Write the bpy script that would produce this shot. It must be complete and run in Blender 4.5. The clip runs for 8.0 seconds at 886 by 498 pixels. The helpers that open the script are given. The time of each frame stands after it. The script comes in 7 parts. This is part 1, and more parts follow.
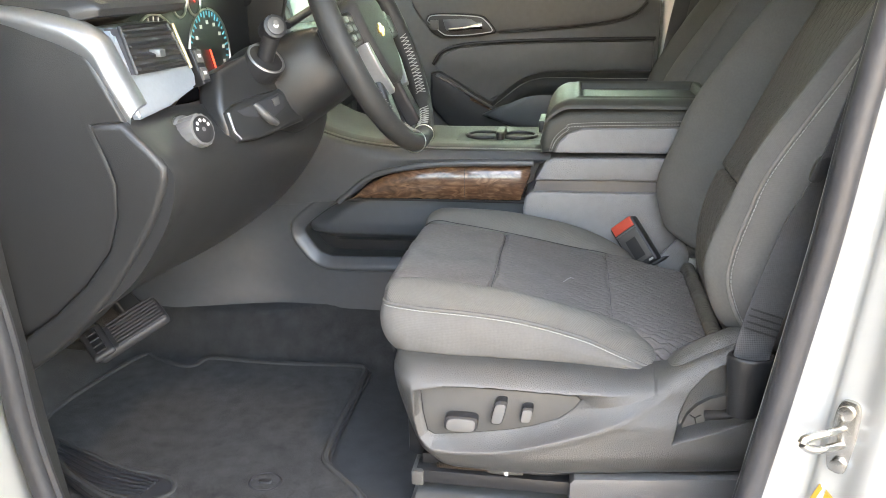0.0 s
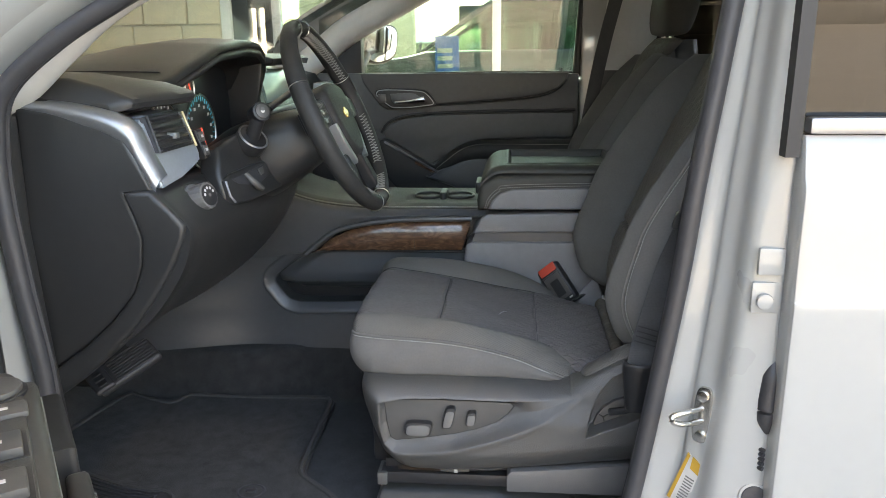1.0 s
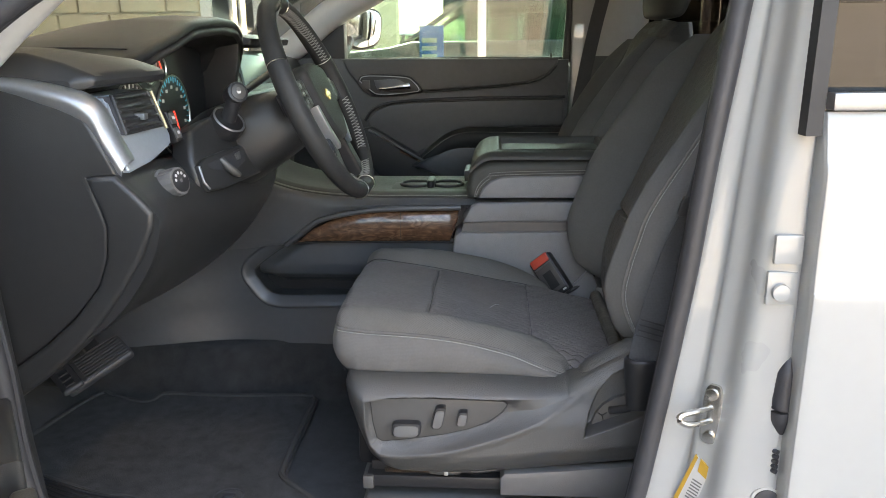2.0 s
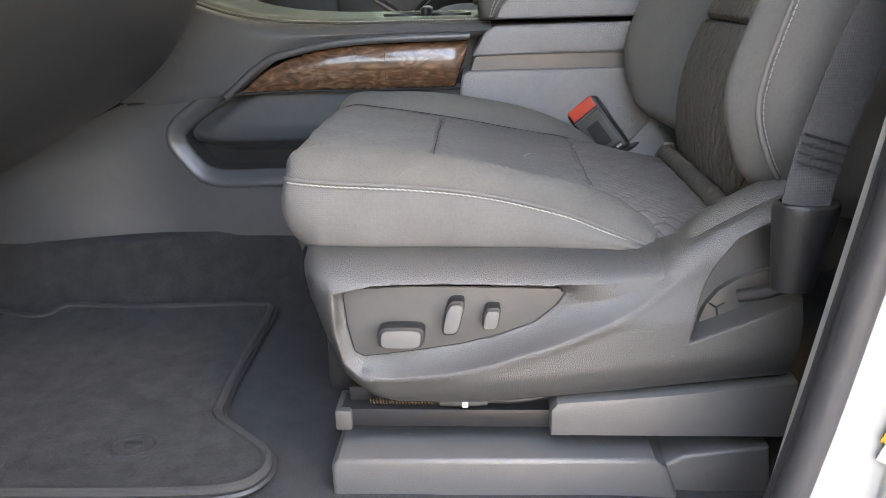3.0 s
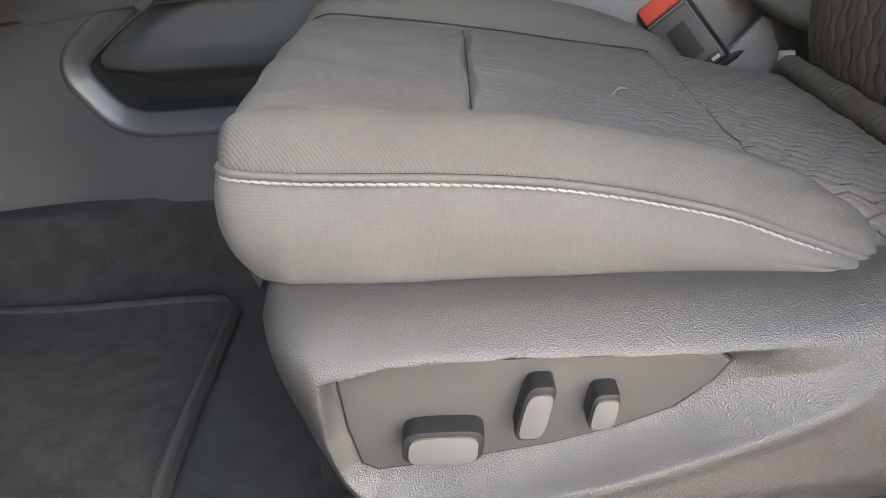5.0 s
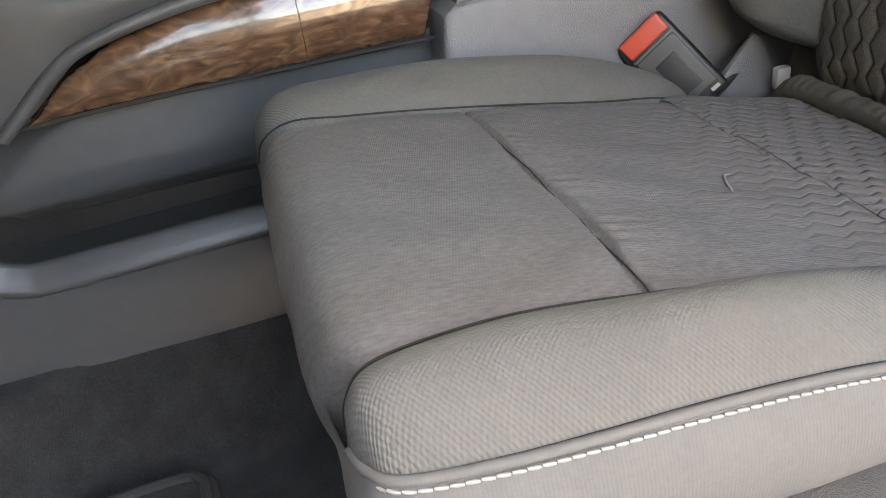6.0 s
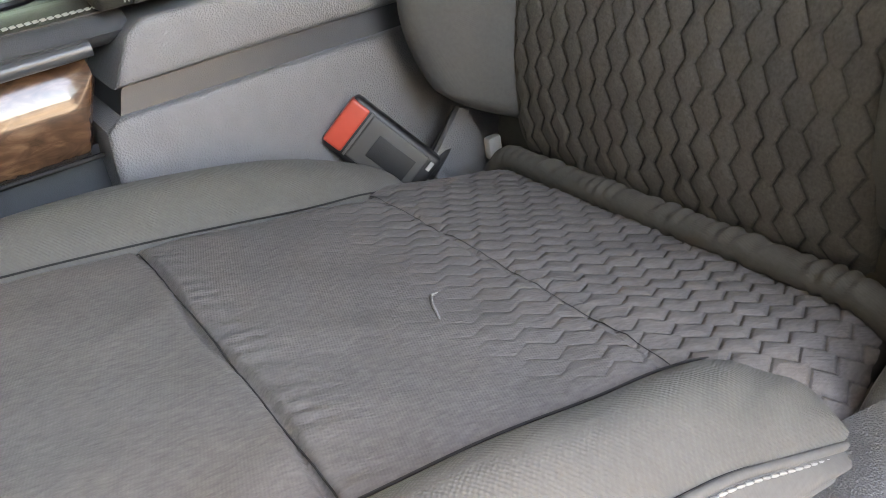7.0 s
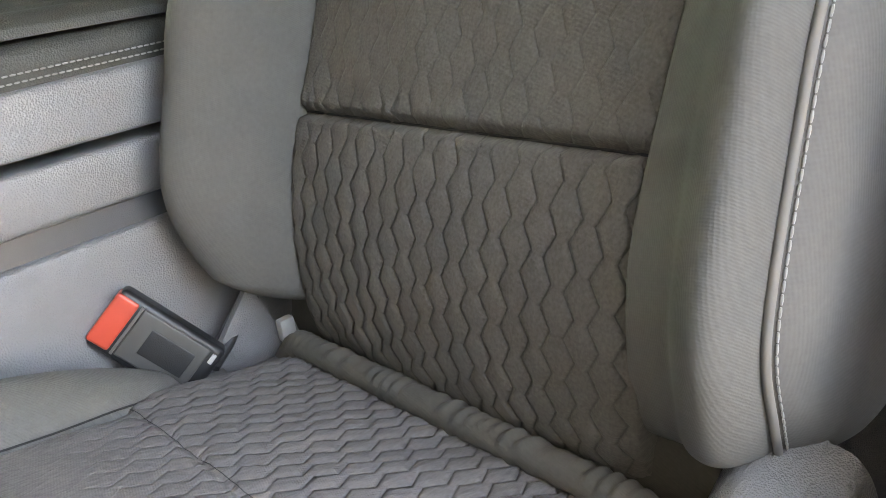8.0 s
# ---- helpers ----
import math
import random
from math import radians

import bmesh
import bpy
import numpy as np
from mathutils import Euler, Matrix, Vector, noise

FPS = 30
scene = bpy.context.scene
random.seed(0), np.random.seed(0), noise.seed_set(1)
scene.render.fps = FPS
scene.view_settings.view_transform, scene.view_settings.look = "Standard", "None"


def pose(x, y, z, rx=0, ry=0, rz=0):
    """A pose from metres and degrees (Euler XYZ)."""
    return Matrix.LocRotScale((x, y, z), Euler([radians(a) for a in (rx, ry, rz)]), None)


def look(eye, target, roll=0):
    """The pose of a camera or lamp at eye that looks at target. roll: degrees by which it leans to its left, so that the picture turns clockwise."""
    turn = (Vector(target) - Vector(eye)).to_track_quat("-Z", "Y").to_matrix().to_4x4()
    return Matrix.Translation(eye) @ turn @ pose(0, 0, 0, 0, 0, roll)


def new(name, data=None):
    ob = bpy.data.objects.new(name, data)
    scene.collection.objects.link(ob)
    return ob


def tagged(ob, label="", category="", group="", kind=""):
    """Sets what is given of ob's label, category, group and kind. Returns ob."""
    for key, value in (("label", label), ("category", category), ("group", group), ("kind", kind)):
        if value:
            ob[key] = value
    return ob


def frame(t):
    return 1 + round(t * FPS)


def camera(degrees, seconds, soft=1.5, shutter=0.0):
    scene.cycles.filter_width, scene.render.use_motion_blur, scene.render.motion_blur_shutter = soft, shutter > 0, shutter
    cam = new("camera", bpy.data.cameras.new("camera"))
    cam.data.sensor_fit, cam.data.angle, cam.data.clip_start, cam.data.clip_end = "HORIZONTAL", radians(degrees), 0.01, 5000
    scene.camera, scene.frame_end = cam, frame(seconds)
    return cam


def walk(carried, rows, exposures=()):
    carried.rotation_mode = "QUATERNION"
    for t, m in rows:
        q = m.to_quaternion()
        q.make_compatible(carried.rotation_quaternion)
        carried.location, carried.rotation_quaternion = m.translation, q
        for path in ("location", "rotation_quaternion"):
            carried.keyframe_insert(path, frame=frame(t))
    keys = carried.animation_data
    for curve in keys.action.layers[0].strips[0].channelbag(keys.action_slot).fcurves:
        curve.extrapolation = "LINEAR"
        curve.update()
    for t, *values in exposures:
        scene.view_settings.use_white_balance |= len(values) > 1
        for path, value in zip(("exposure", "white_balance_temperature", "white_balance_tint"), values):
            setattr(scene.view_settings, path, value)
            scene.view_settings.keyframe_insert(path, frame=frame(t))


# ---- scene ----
cam = camera(60.0, 8.0, 0.85)
PATH = [
    (0, (0.072, -0.057, 1.408), (-0.249, 1.812, 0.774), -0.9),
    (0.5, (0.085, -0.272, 1.457), (-0.136, 1.641, 0.918), -0.8),
    (1, (0.089, -0.333, 1.465), (-0.085, 1.597, 0.971), -0.7),
    (1.2, (0.092, -0.338, 1.468), (-0.075, 1.595, 0.982), -0.8),
    (2.3, (0.059, -0.148, 1.391), (-0.061, 1.771, 0.840), -0.7),
    (2.5, (0.047, -0.048, 1.332), (-0.067, 1.859, 0.739), -1.0),
    (3, (0.012, 0.188, 1.168), (-0.087, 2.069, 0.497), -1.3),
    (3.5, (0.008, 0.418, 1.104), (-0.09, 2.262, 0.337), -1.9),
    (4, (0.012, 0.511, 1.102), (-0.082, 2.325, 0.266), -2.1),
    (4.2, (0.012, 0.525, 1.101), (-0.086, 2.331, 0.248), -2.3),
    (5.3, (-0.114, 0.617, 1.152), (-0.100, 2.364, 0.179), -5.3),
    (5.5, (-0.159, 0.673, 1.17), (-0.072, 2.401, 0.167), -6.8),
    (6, (-0.209, 0.776, 1.188), (0.169, 2.461, 0.179), -8.6),
    (6.5, (-0.175, 0.824, 1.195), (0.471, 2.421, 0.178), -9.7),
    (7, (-0.109, 0.838, 1.199), (0.778, 2.329, 0.204), -9.3),
    (7.5, (-0.046, 0.838, 1.205), (1.035, 2.244, 0.281), -8.7),
    (8, (-0.009, 0.84, 1.23), (1.241, 2.192, 0.449), -7.3),
]

EXPOSURE = [(0.0, 5.53, 9900, 13), (0.5, 4.36, 9200, 13), (1.0, 4.29, 8900, 12), (2.5, 4.55, 9200, 15), (3.0, 5.23, 9500, 16), (3.5, 5.15, 9800, 16), (4.0, 5.3, 10000, 16), (5.5, 5.15, 10600, 16), (6.0, 5.4, 10600, 16), (6.5, 5.5, 10500, 16), (7.5, 5.5, 9900, 15), (8.0, 6.0, 9800, 14)]
walk(cam, [(t, look(eye, target, roll)) for t, eye, target, roll in PATH], EXPOSURE)

# ---- light ----
world = bpy.data.worlds.new("sky")
scene.world = world
world.use_nodes = True
_wn = world.node_tree.nodes
_sky = _wn.new("ShaderNodeTexSky")
_sky.sky_type = "NISHITA"
_sky.sun_disc = False
_sky.dust_density = 2.5
_sky.sun_elevation, _sky.sun_rotation = radians(56), radians(-25)
world.node_tree.links.new(_sky.outputs[0], _wn["Background"].inputs[0])
_wn["Background"].inputs[1].default_value = 0.12
SUN = bpy.data.lights.new("sun", "SUN")
SUN.energy, SUN.angle, SUN.color = 3.2, radians(0.6), (1.0, 0.95, 0.88)
sun_ob = new("sun", SUN)
sun_ob.matrix_world = look((0, 0, 10), (math.sin(radians(25)), -math.cos(radians(25)), 10 - math.tan(radians(56))))


# ---- materials ----
def mat(name, colour, rough=0.5, metal=0.0, vary=0.12, scale=60.0, bump=0.0, bump_scale=400.0, stain=0.0, coat=0.0, spec=0.5, emit=0.0, sheen=0.0):
    """Principled surface with colour variation at two scales, uneven gloss and fine relief (object space, metres)."""
    m = bpy.data.materials.new(name)
    m.use_nodes = True
    nt = m.node_tree
    b = nt.nodes["Principled BSDF"]
    co = nt.nodes.new("ShaderNodeTexCoord")

    def noise_at(s, detail=4.0):
        n = nt.nodes.new("ShaderNodeTexNoise")
        n.inputs["Scale"].default_value, n.inputs["Detail"].default_value = s, detail
        nt.links.new(co.outputs["Object"], n.inputs["Vector"])
        return n.outputs["Fac"]

    def math_node(op, a, c):
        n = nt.nodes.new("ShaderNodeMath")
        n.operation = op
        for k, v in ((0, a), (1, c)):
            if isinstance(v, (int, float)):
                n.inputs[k].default_value = v
            else:
                nt.links.new(v, n.inputs[k])
        return n.outputs[0]

    fine, broad = noise_at(scale), noise_at(max(scale / 12, 1.5))
    mix = math_node("ADD", math_node("MULTIPLY", fine, 0.5), math_node("MULTIPLY", broad, 0.5))
    ramp = nt.nodes.new("ShaderNodeValToRGB")
    ramp.color_ramp.elements[0].position, ramp.color_ramp.elements[1].position = 0.33, 0.67
    ramp.color_ramp.elements[0].color = (*[c * (1 - vary) for c in colour], 1)
    ramp.color_ramp.elements[1].color = (*[min(c * (1 + vary), 1) for c in colour], 1)
    nt.links.new(mix, ramp.inputs[0])
    nt.links.new(ramp.outputs[0], b.inputs["Base Color"])
    rr = math_node("ADD", rough - 0.06, math_node("MULTIPLY", broad, 0.12))
    nt.links.new(rr, b.inputs["Roughness"])
    b.inputs["Metallic"].default_value = metal
    b.inputs["Specular IOR Level"].default_value = spec
    b.inputs["Coat Weight"].default_value = coat
    b.inputs["Coat Roughness"].default_value = 0.05
    b.inputs["Sheen Weight"].default_value = sheen
    if emit:
        b.inputs["Emission Color"].default_value = (*colour, 1)
        b.inputs["Emission Strength"].default_value = emit
    if bump:
        v = nt.nodes.new("ShaderNodeTexVoronoi")
        v.inputs["Scale"].default_value = bump_scale
        nt.links.new(co.outputs["Object"], v.inputs["Vector"])
        h = math_node("ADD", v.outputs["Distance"], math_node("MULTIPLY", noise_at(bump_scale * 1.7, 2.0), 0.6))
        bn = nt.nodes.new("ShaderNodeBump")
        bn.inputs["Strength"].default_value, bn.inputs["Distance"].default_value = bump, 0.0012
        nt.links.new(h, bn.inputs["Height"])
        nt.links.new(bn.outputs[0], b.inputs["Normal"])
    return m


def weave(name, colour, pitch, angle, depth, vary=0.14, rough=0.85):
    """Woven seat cloth: ribs of the given pitch, broken up along their length, over a soft mottled colour."""
    m = mat(name, colour, rough, vary=vary, scale=280, sheen=0.03, spec=0.22)
    nt = m.node_tree
    co = nt.nodes["Texture Coordinate"]
    mp = nt.nodes.new("ShaderNodeMapping")
    mp.inputs["Rotation"].default_value = angle
    nt.links.new(co.outputs["Object"], mp.inputs["Vector"])
    heights = []
    for direction, s in (("X", 1.0), ("Y", 0.8)):
        w = nt.nodes.new("ShaderNodeTexWave")
        w.bands_direction = direction
        w.inputs["Scale"].default_value = s * 0.314 / pitch
        w.inputs["Distortion"].default_value, w.inputs["Detail"].default_value = 2.2, 3.0
        w.inputs["Detail Scale"].default_value = 2.0
        nt.links.new(mp.outputs[0], w.inputs["Vector"])
        heights.append(w.outputs["Fac"])
    mx = nt.nodes.new("ShaderNodeMath")
    mx.operation = "MULTIPLY_ADD"
    nt.links.new(heights[0], mx.inputs[0])
    mx.inputs[1].default_value = 0.75
    nt.links.new(heights[1], mx.inputs[2])
    bn = nt.nodes.new("ShaderNodeBump")
    bn.inputs["Strength"].default_value, bn.inputs["Distance"].default_value = depth, 0.0008
    nt.links.new(mx.outputs[0], bn.inputs["Height"])
    nt.links.new(bn.outputs[0], nt.nodes["Principled BSDF"].inputs["Normal"])
    return m


def wood_mat():
    """Glossy burl: dark brown figure over amber, under lacquer."""
    m = mat("burl_wood", (0.2, 0.09, 0.04), 0.22, vary=0.1, coat=0.8)
    nt = m.node_tree
    b, co = nt.nodes["Principled BSDF"], nt.nodes["Texture Coordinate"]
    mp = nt.nodes.new("ShaderNodeMapping")
    mp.inputs["Scale"].default_value = (14, 14, 38)
    nt.links.new(co.outputs["Object"], mp.inputs["Vector"])
    n = nt.nodes.new("ShaderNodeTexNoise")
    n.inputs["Scale"].default_value, n.inputs["Detail"].default_value, n.inputs["Distortion"].default_value = 1.6, 8.0, 2.2
    nt.links.new(mp.outputs[0], n.inputs["Vector"])
    r = nt.nodes.new("ShaderNodeValToRGB")
    for k, (p, c) in enumerate(((0.28, (0.050, 0.027, 0.018)), (0.5, (0.120, 0.062, 0.037)), (0.72, (0.225, 0.130, 0.078)))):
        e = r.color_ramp.elements[k] if k < 2 else r.color_ramp.elements.new(p)
        e.position, e.color = p, (*c, 1)
    nt.links.new(n.outputs["Fac"], r.inputs[0])
    nt.links.new(r.outputs[0], b.inputs["Base Color"])
    return m


def glass_mat(name, tint, rough=0.0):
    m = bpy.data.materials.new(name)
    m.use_nodes = True
    nt = m.node_tree
    nt.nodes.remove(nt.nodes["Principled BSDF"])
    out = nt.nodes["Material Output"]
    tr, gl, mx, lw, pw, sc = (nt.nodes.new("ShaderNode" + k) for k in ("BsdfTransparent", "BsdfGlossy", "MixShader", "LayerWeight", "Math", "Math"))
    tr.inputs[0].default_value = (*tint, 1)
    gl.inputs["Roughness"].default_value = rough
    lw.inputs["Blend"].default_value = 0.5
    pw.operation, sc.operation = "POWER", "MULTIPLY_ADD"
    pw.inputs[1].default_value, sc.inputs[1].default_value, sc.inputs[2].default_value = 5.0, 0.94, 0.05
    for a, c in ((lw.outputs["Facing"], pw.inputs[0]), (pw.outputs[0], sc.inputs[0]), (sc.outputs[0], mx.inputs[0]), (tr.outputs[0], mx.inputs[1]), (gl.outputs[0], mx.inputs[2]), (mx.outputs[0], out.inputs["Surface"])):
        nt.links.new(a, c)
    return m




def quilt(m, pitch, swing, period, turn, depth):
    """Sewn wave lines on seat cloth, read from the cloth's own measure (along, across, strength)."""
    nt = m.node_tree

    def op(kind, a, b=0.0, c=None):
        n = nt.nodes.new("ShaderNodeMath")
        n.operation = kind
        for k, v in enumerate((a, b) if c is None else (a, b, c)):
            if isinstance(v, (int, float)):
                n.inputs[k].default_value = v
            else:
                nt.links.new(v, n.inputs[k])
        return n.outputs[0]

    at = nt.nodes.new("ShaderNodeAttribute")
    at.attribute_name = "cloth"
    sep = nt.nodes.new("ShaderNodeSeparateXYZ")
    nt.links.new(at.outputs["Vector"], sep.inputs[0])
    along, across, strength = sep.outputs
    k0 = op("ROUND", op("DIVIDE", across, pitch))
    line, flank = None, None
    for d in (-1, 0, 1):
        k = op("ADD", k0, d)
        ph = op("ADD", op("DIVIDE", along, period), op("MULTIPLY", k, turn))
        tri = op("SUBTRACT", op("MULTIPLY", op("PINGPONG", op("ADD", ph, 50.0), 0.5), 4.0), 1.0)
        e = op("SUBTRACT", across, op("ADD", op("MULTIPLY", k, pitch), op("MULTIPLY", tri, swing)))
        a = op("MAXIMUM", op("SUBTRACT", 1.0, op("DIVIDE", op("ABSOLUTE", e), 0.0016)), 0.0)
        f = op("MULTIPLY", op("GREATER_THAN", e, 0.0), op("MAXIMUM", op("SUBTRACT", 1.0, op("DIVIDE", e, 0.0065)), 0.0))
        line = a if line is None else op("MAXIMUM", line, a)
        flank = f if flank is None else op("MAXIMUM", flank, f)
    h = op("MULTIPLY", op("ADD", op("MULTIPLY", line, 0.6), op("MULTIPLY", flank, 0.42)), strength)
    bn = nt.nodes.new("ShaderNodeBump")
    bn.invert = True
    bn.inputs["Strength"].default_value, bn.inputs["Distance"].default_value = 1.0, depth
    nt.links.new(h, bn.inputs["Height"])
    # flecks of the knit between the lines
    co = nt.nodes["Texture Coordinate"]
    mp = nt.nodes.new("ShaderNodeMapping")
    mp.inputs["Scale"].default_value = (130, 520, 420)
    mp.inputs["Rotation"].default_value = (0, 0, 0.45)
    nt.links.new(co.outputs["Object"], mp.inputs["Vector"])
    fl = nt.nodes.new("ShaderNodeTexNoise")
    fl.inputs["Scale"].default_value, fl.inputs["Detail"].default_value = 1.0, 3.0
    nt.links.new(mp.outputs[0], fl.inputs["Vector"])
    b2 = nt.nodes.new("ShaderNodeBump")
    b2.inputs["Strength"].default_value, b2.inputs["Distance"].default_value = 0.5, 0.0016
    nt.links.new(fl.outputs["Fac"], b2.inputs["Height"])
    nt.links.new(bn.outputs[0], b2.inputs["Normal"])
    for n in nt.nodes:
        if n.bl_idname == "ShaderNodeBump" and n not in (bn, b2):
            nt.links.new(b2.outputs[0], n.inputs["Normal"])
    # the sewn lines are tinted darker along their relief, the flecks vary between two greys
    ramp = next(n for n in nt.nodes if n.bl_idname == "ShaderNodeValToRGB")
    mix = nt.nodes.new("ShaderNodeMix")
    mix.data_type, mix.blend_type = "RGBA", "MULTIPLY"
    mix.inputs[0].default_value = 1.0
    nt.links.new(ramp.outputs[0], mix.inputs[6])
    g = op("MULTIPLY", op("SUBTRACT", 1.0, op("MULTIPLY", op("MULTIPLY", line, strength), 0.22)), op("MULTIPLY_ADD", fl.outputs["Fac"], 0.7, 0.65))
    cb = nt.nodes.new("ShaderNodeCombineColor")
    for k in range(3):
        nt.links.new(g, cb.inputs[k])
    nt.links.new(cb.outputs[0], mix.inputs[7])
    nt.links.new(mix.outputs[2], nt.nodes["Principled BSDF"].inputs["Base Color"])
    return m


CLOTH_INSERT = weave("dark_insert_cloth", (0.134, 0.121, 0.114), 0.0016, (0, 0, 0.3), 0.16, vary=0.1)
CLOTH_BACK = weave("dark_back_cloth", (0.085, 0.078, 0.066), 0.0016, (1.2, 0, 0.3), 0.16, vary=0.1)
CLOTH_BOLSTER = weave("grey_bolster_cloth", (0.124, 0.118, 0.108), 0.0017, (0.2, 0.3, 0.9), 0.42, vary=0.08)
CLOTH_TALL = weave("grey_back_bolster_cloth", (0.112, 0.109, 0.102), 0.0015, (0.4, 0.9, 0.3), 0.16, vary=0.08)
CLOTH_SIDE = weave("grey_side_cloth", (0.134, 0.1285, 0.121), 0.0019, (1.57, 0, 0.0), 0.11, vary=0.08)
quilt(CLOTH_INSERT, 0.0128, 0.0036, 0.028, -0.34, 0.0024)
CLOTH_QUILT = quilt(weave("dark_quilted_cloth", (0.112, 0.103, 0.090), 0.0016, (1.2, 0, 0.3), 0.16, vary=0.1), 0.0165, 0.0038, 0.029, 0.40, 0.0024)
PIPING = mat("grey_piping", (0.18, 0.17, 0.155), 0.8, vary=0.08)
THREAD = mat("off_white_thread", (0.29, 0.285, 0.265), 0.7, vary=0.1)
GRAIN = mat("grained_dark_plastic", (0.072, 0.070, 0.066), 0.33, vary=0.05, bump=0.50, bump_scale=880, spec=1.0)
GRAIN_BLUE = mat("slate_grained_plastic", (0.069, 0.074, 0.080), 0.34, vary=0.08, bump=0.12, bump_scale=900, spec=0.65)
PLATE = mat("smooth_grey_plastic", (0.080, 0.077, 0.073), 0.40, vary=0.06, bump=0.1, bump_scale=1500)
RISER = mat("grey_riser_plastic", (0.125, 0.122, 0.118), 0.36, vary=0.06, bump=0.25, bump_scale=800, spec=0.7)
CAP = mat("satin_grey_switch", (0.135, 0.132, 0.127), 0.45, vary=0.05)
BLACK = mat("black_plastic", (0.0202, 0.0202, 0.0216), 0.4, vary=0.1, bump=0.15, bump_scale=900)
DOORSKIN = mat("black_door_skin", (0.075, 0.075, 0.075), 0.40, vary=0.1, bump=0.2, bump_scale=800)
# slate plastic darkened to carry the shade inside the storage hollow
HOLLOW_SHADE = mat("slate_hollow_shade", (0.034, 0.037, 0.038), 0.55, vary=0.15, bump=0.2, bump_scale=700)
DOORTOP = mat("dark_brown_grey_plastic", (0.055, 0.053, 0.048), 0.40, vary=0.06, bump=0.3, bump_scale=900)
DASH = mat("black_dash_skin", (0.025, 0.025, 0.025), 0.40, vary=0.1, bump=0.16, bump_scale=900)
LEATHER = mat("black_leather", (0.030, 0.030, 0.029), 0.56, vary=0.12, bump=0.18, bump_scale=900, spec=0.35)
LIDSKIN = mat("dark_olive_vinyl", (0.042, 0.043, 0.037), 0.56, vary=0.1, bump=0.35, bump_scale=600)
BINSIDE = mat("grey_console_vinyl", (0.172, 0.171, 0.174), 0.32, vary=0.07, bump=0.5, bump_scale=620, spec=0.75)
SATIN = mat("satin_silver_trim", (0.34, 0.35, 0.36), 0.40, metal=0.85, vary=0.05, scale=200)
BLUEGREY = mat("blue_grey_trim", (0.34, 0.38, 0.42), 0.38, metal=0.4, vary=0.06, scale=150)
CHROME = mat("chrome", (0.8, 0.8, 0.82), 0.08, metal=1.0, vary=0.03)
STEEL = mat("dull_steel", (0.62, 0.60, 0.56), 0.28, metal=1.0, vary=0.15)
HUBSKIN = mat("matt_black_hub_skin", (0.036, 0.035, 0.034), 0.62, vary=0.1, bump=0.3, bump_scale=700, spec=0.3)
WOOD = wood_mat()
PAINT = mat("white_car_paint", (0.34, 0.345, 0.33), 0.3, vary=0.015, coat=0.9)
# black of the window gasket, also used as shade in the cup tray
GASKET_SHADE = mat("black_gasket_and_shade", (0.014, 0.014, 0.015), 0.55, vary=0.1)
RUBBER = mat("black_rubber_seal", (0.0396, 0.0396, 0.0432), 0.5, vary=0.15, bump=0.1, bump_scale=300)
CARPET = mat("charcoal_carpet", (0.043, 0.044, 0.046), 0.95, vary=0.35, scale=420, bump=1.0, bump_scale=900, sheen=0.08, spec=0.1)
MATPILE = mat("charcoal_mat_pile", (0.046, 0.0455, 0.045), 0.95, vary=0.5, scale=420, bump=0.9, bump_scale=800, sheen=0.08, spec=0.1)
BINDING = mat("mat_edge_binding", (0.047, 0.0465, 0.046), 0.85, vary=0.2, scale=300)
WEBBING = weave("black_belt_webbing", (0.082, 0.082, 0.084), 0.0022, (1.57, 0, 0), 0.2)
RED = mat("red_release_button", (0.6, 0.08, 0.05), 0.35, vary=0.06)
TRIMLIGHT = mat("pale_grey_pillar_trim", (0.55, 0.55, 0.53), 0.6, vary=0.04)
LINER = mat("pale_headliner", (0.62, 0.61, 0.58), 0.9, vary=0.05)
GLASS = glass_mat("window_glass", (0.79, 0.825, 0.81))
TINTED = glass_mat("privacy_glass", (0.10, 0.09, 0.085))
MIRROR = mat("mirror_glass", (0.9, 0.9, 0.9), 0.02, metal=1.0, vary=0.0)
YELLOW = mat("yellow_label", (0.42, 0.24, 0.03), 0.5, vary=0.08)
PAPER = mat("white_label", (0.45, 0.44, 0.42), 0.5, vary=0.06)
SEAM = mat("dark_seam_thread", (0.018, 0.017, 0.017), 0.8, vary=0.1)
GOLD = mat("gold_emblem", (0.55, 0.36, 0.12), 0.25, metal=0.8, vary=0.1)
GAUGE_RED = mat("lit_red_dial", (0.8, 0.05, 0.04), 0.5, emit=0.12)
GAUGE_BLUE = mat("lit_blue_dial", (0.05, 0.32, 0.45), 0.5, emit=0.035)
GAUGE_WHITE = mat("dial_print", (0.5, 0.5, 0.5), 0.5, emit=0.015)
WARM_GLINT = mat("satin_trim_warm_glint", (0.55, 0.45, 0.27), 0.35, metal=0.7, vary=0.06)
RUST = mat("brown_spring_steel", (0.1, 0.07, 0.05), 0.45, metal=0.6, vary=0.2)
STONE = mat("cream_limestone", (0.62, 0.52, 0.36), 0.85, vary=0.12, scale=6, bump=0.5, bump_scale=30)
MORTAR = mat("mortar", (0.42, 0.37, 0.28), 0.9, vary=0.1, scale=10)
CONCRETE = mat("pale_concrete", (0.20, 0.195, 0.185), 0.85, vary=0.12, scale=3, bump=0.4, bump_scale=60)
SOFFIT = mat("beige_soffit", (0.55, 0.48, 0.38), 0.8, vary=0.06, scale=2)
RENDER_WALL = mat("brown_grey_render", (0.21, 0.19, 0.165), 0.85, vary=0.08, scale=1.2)
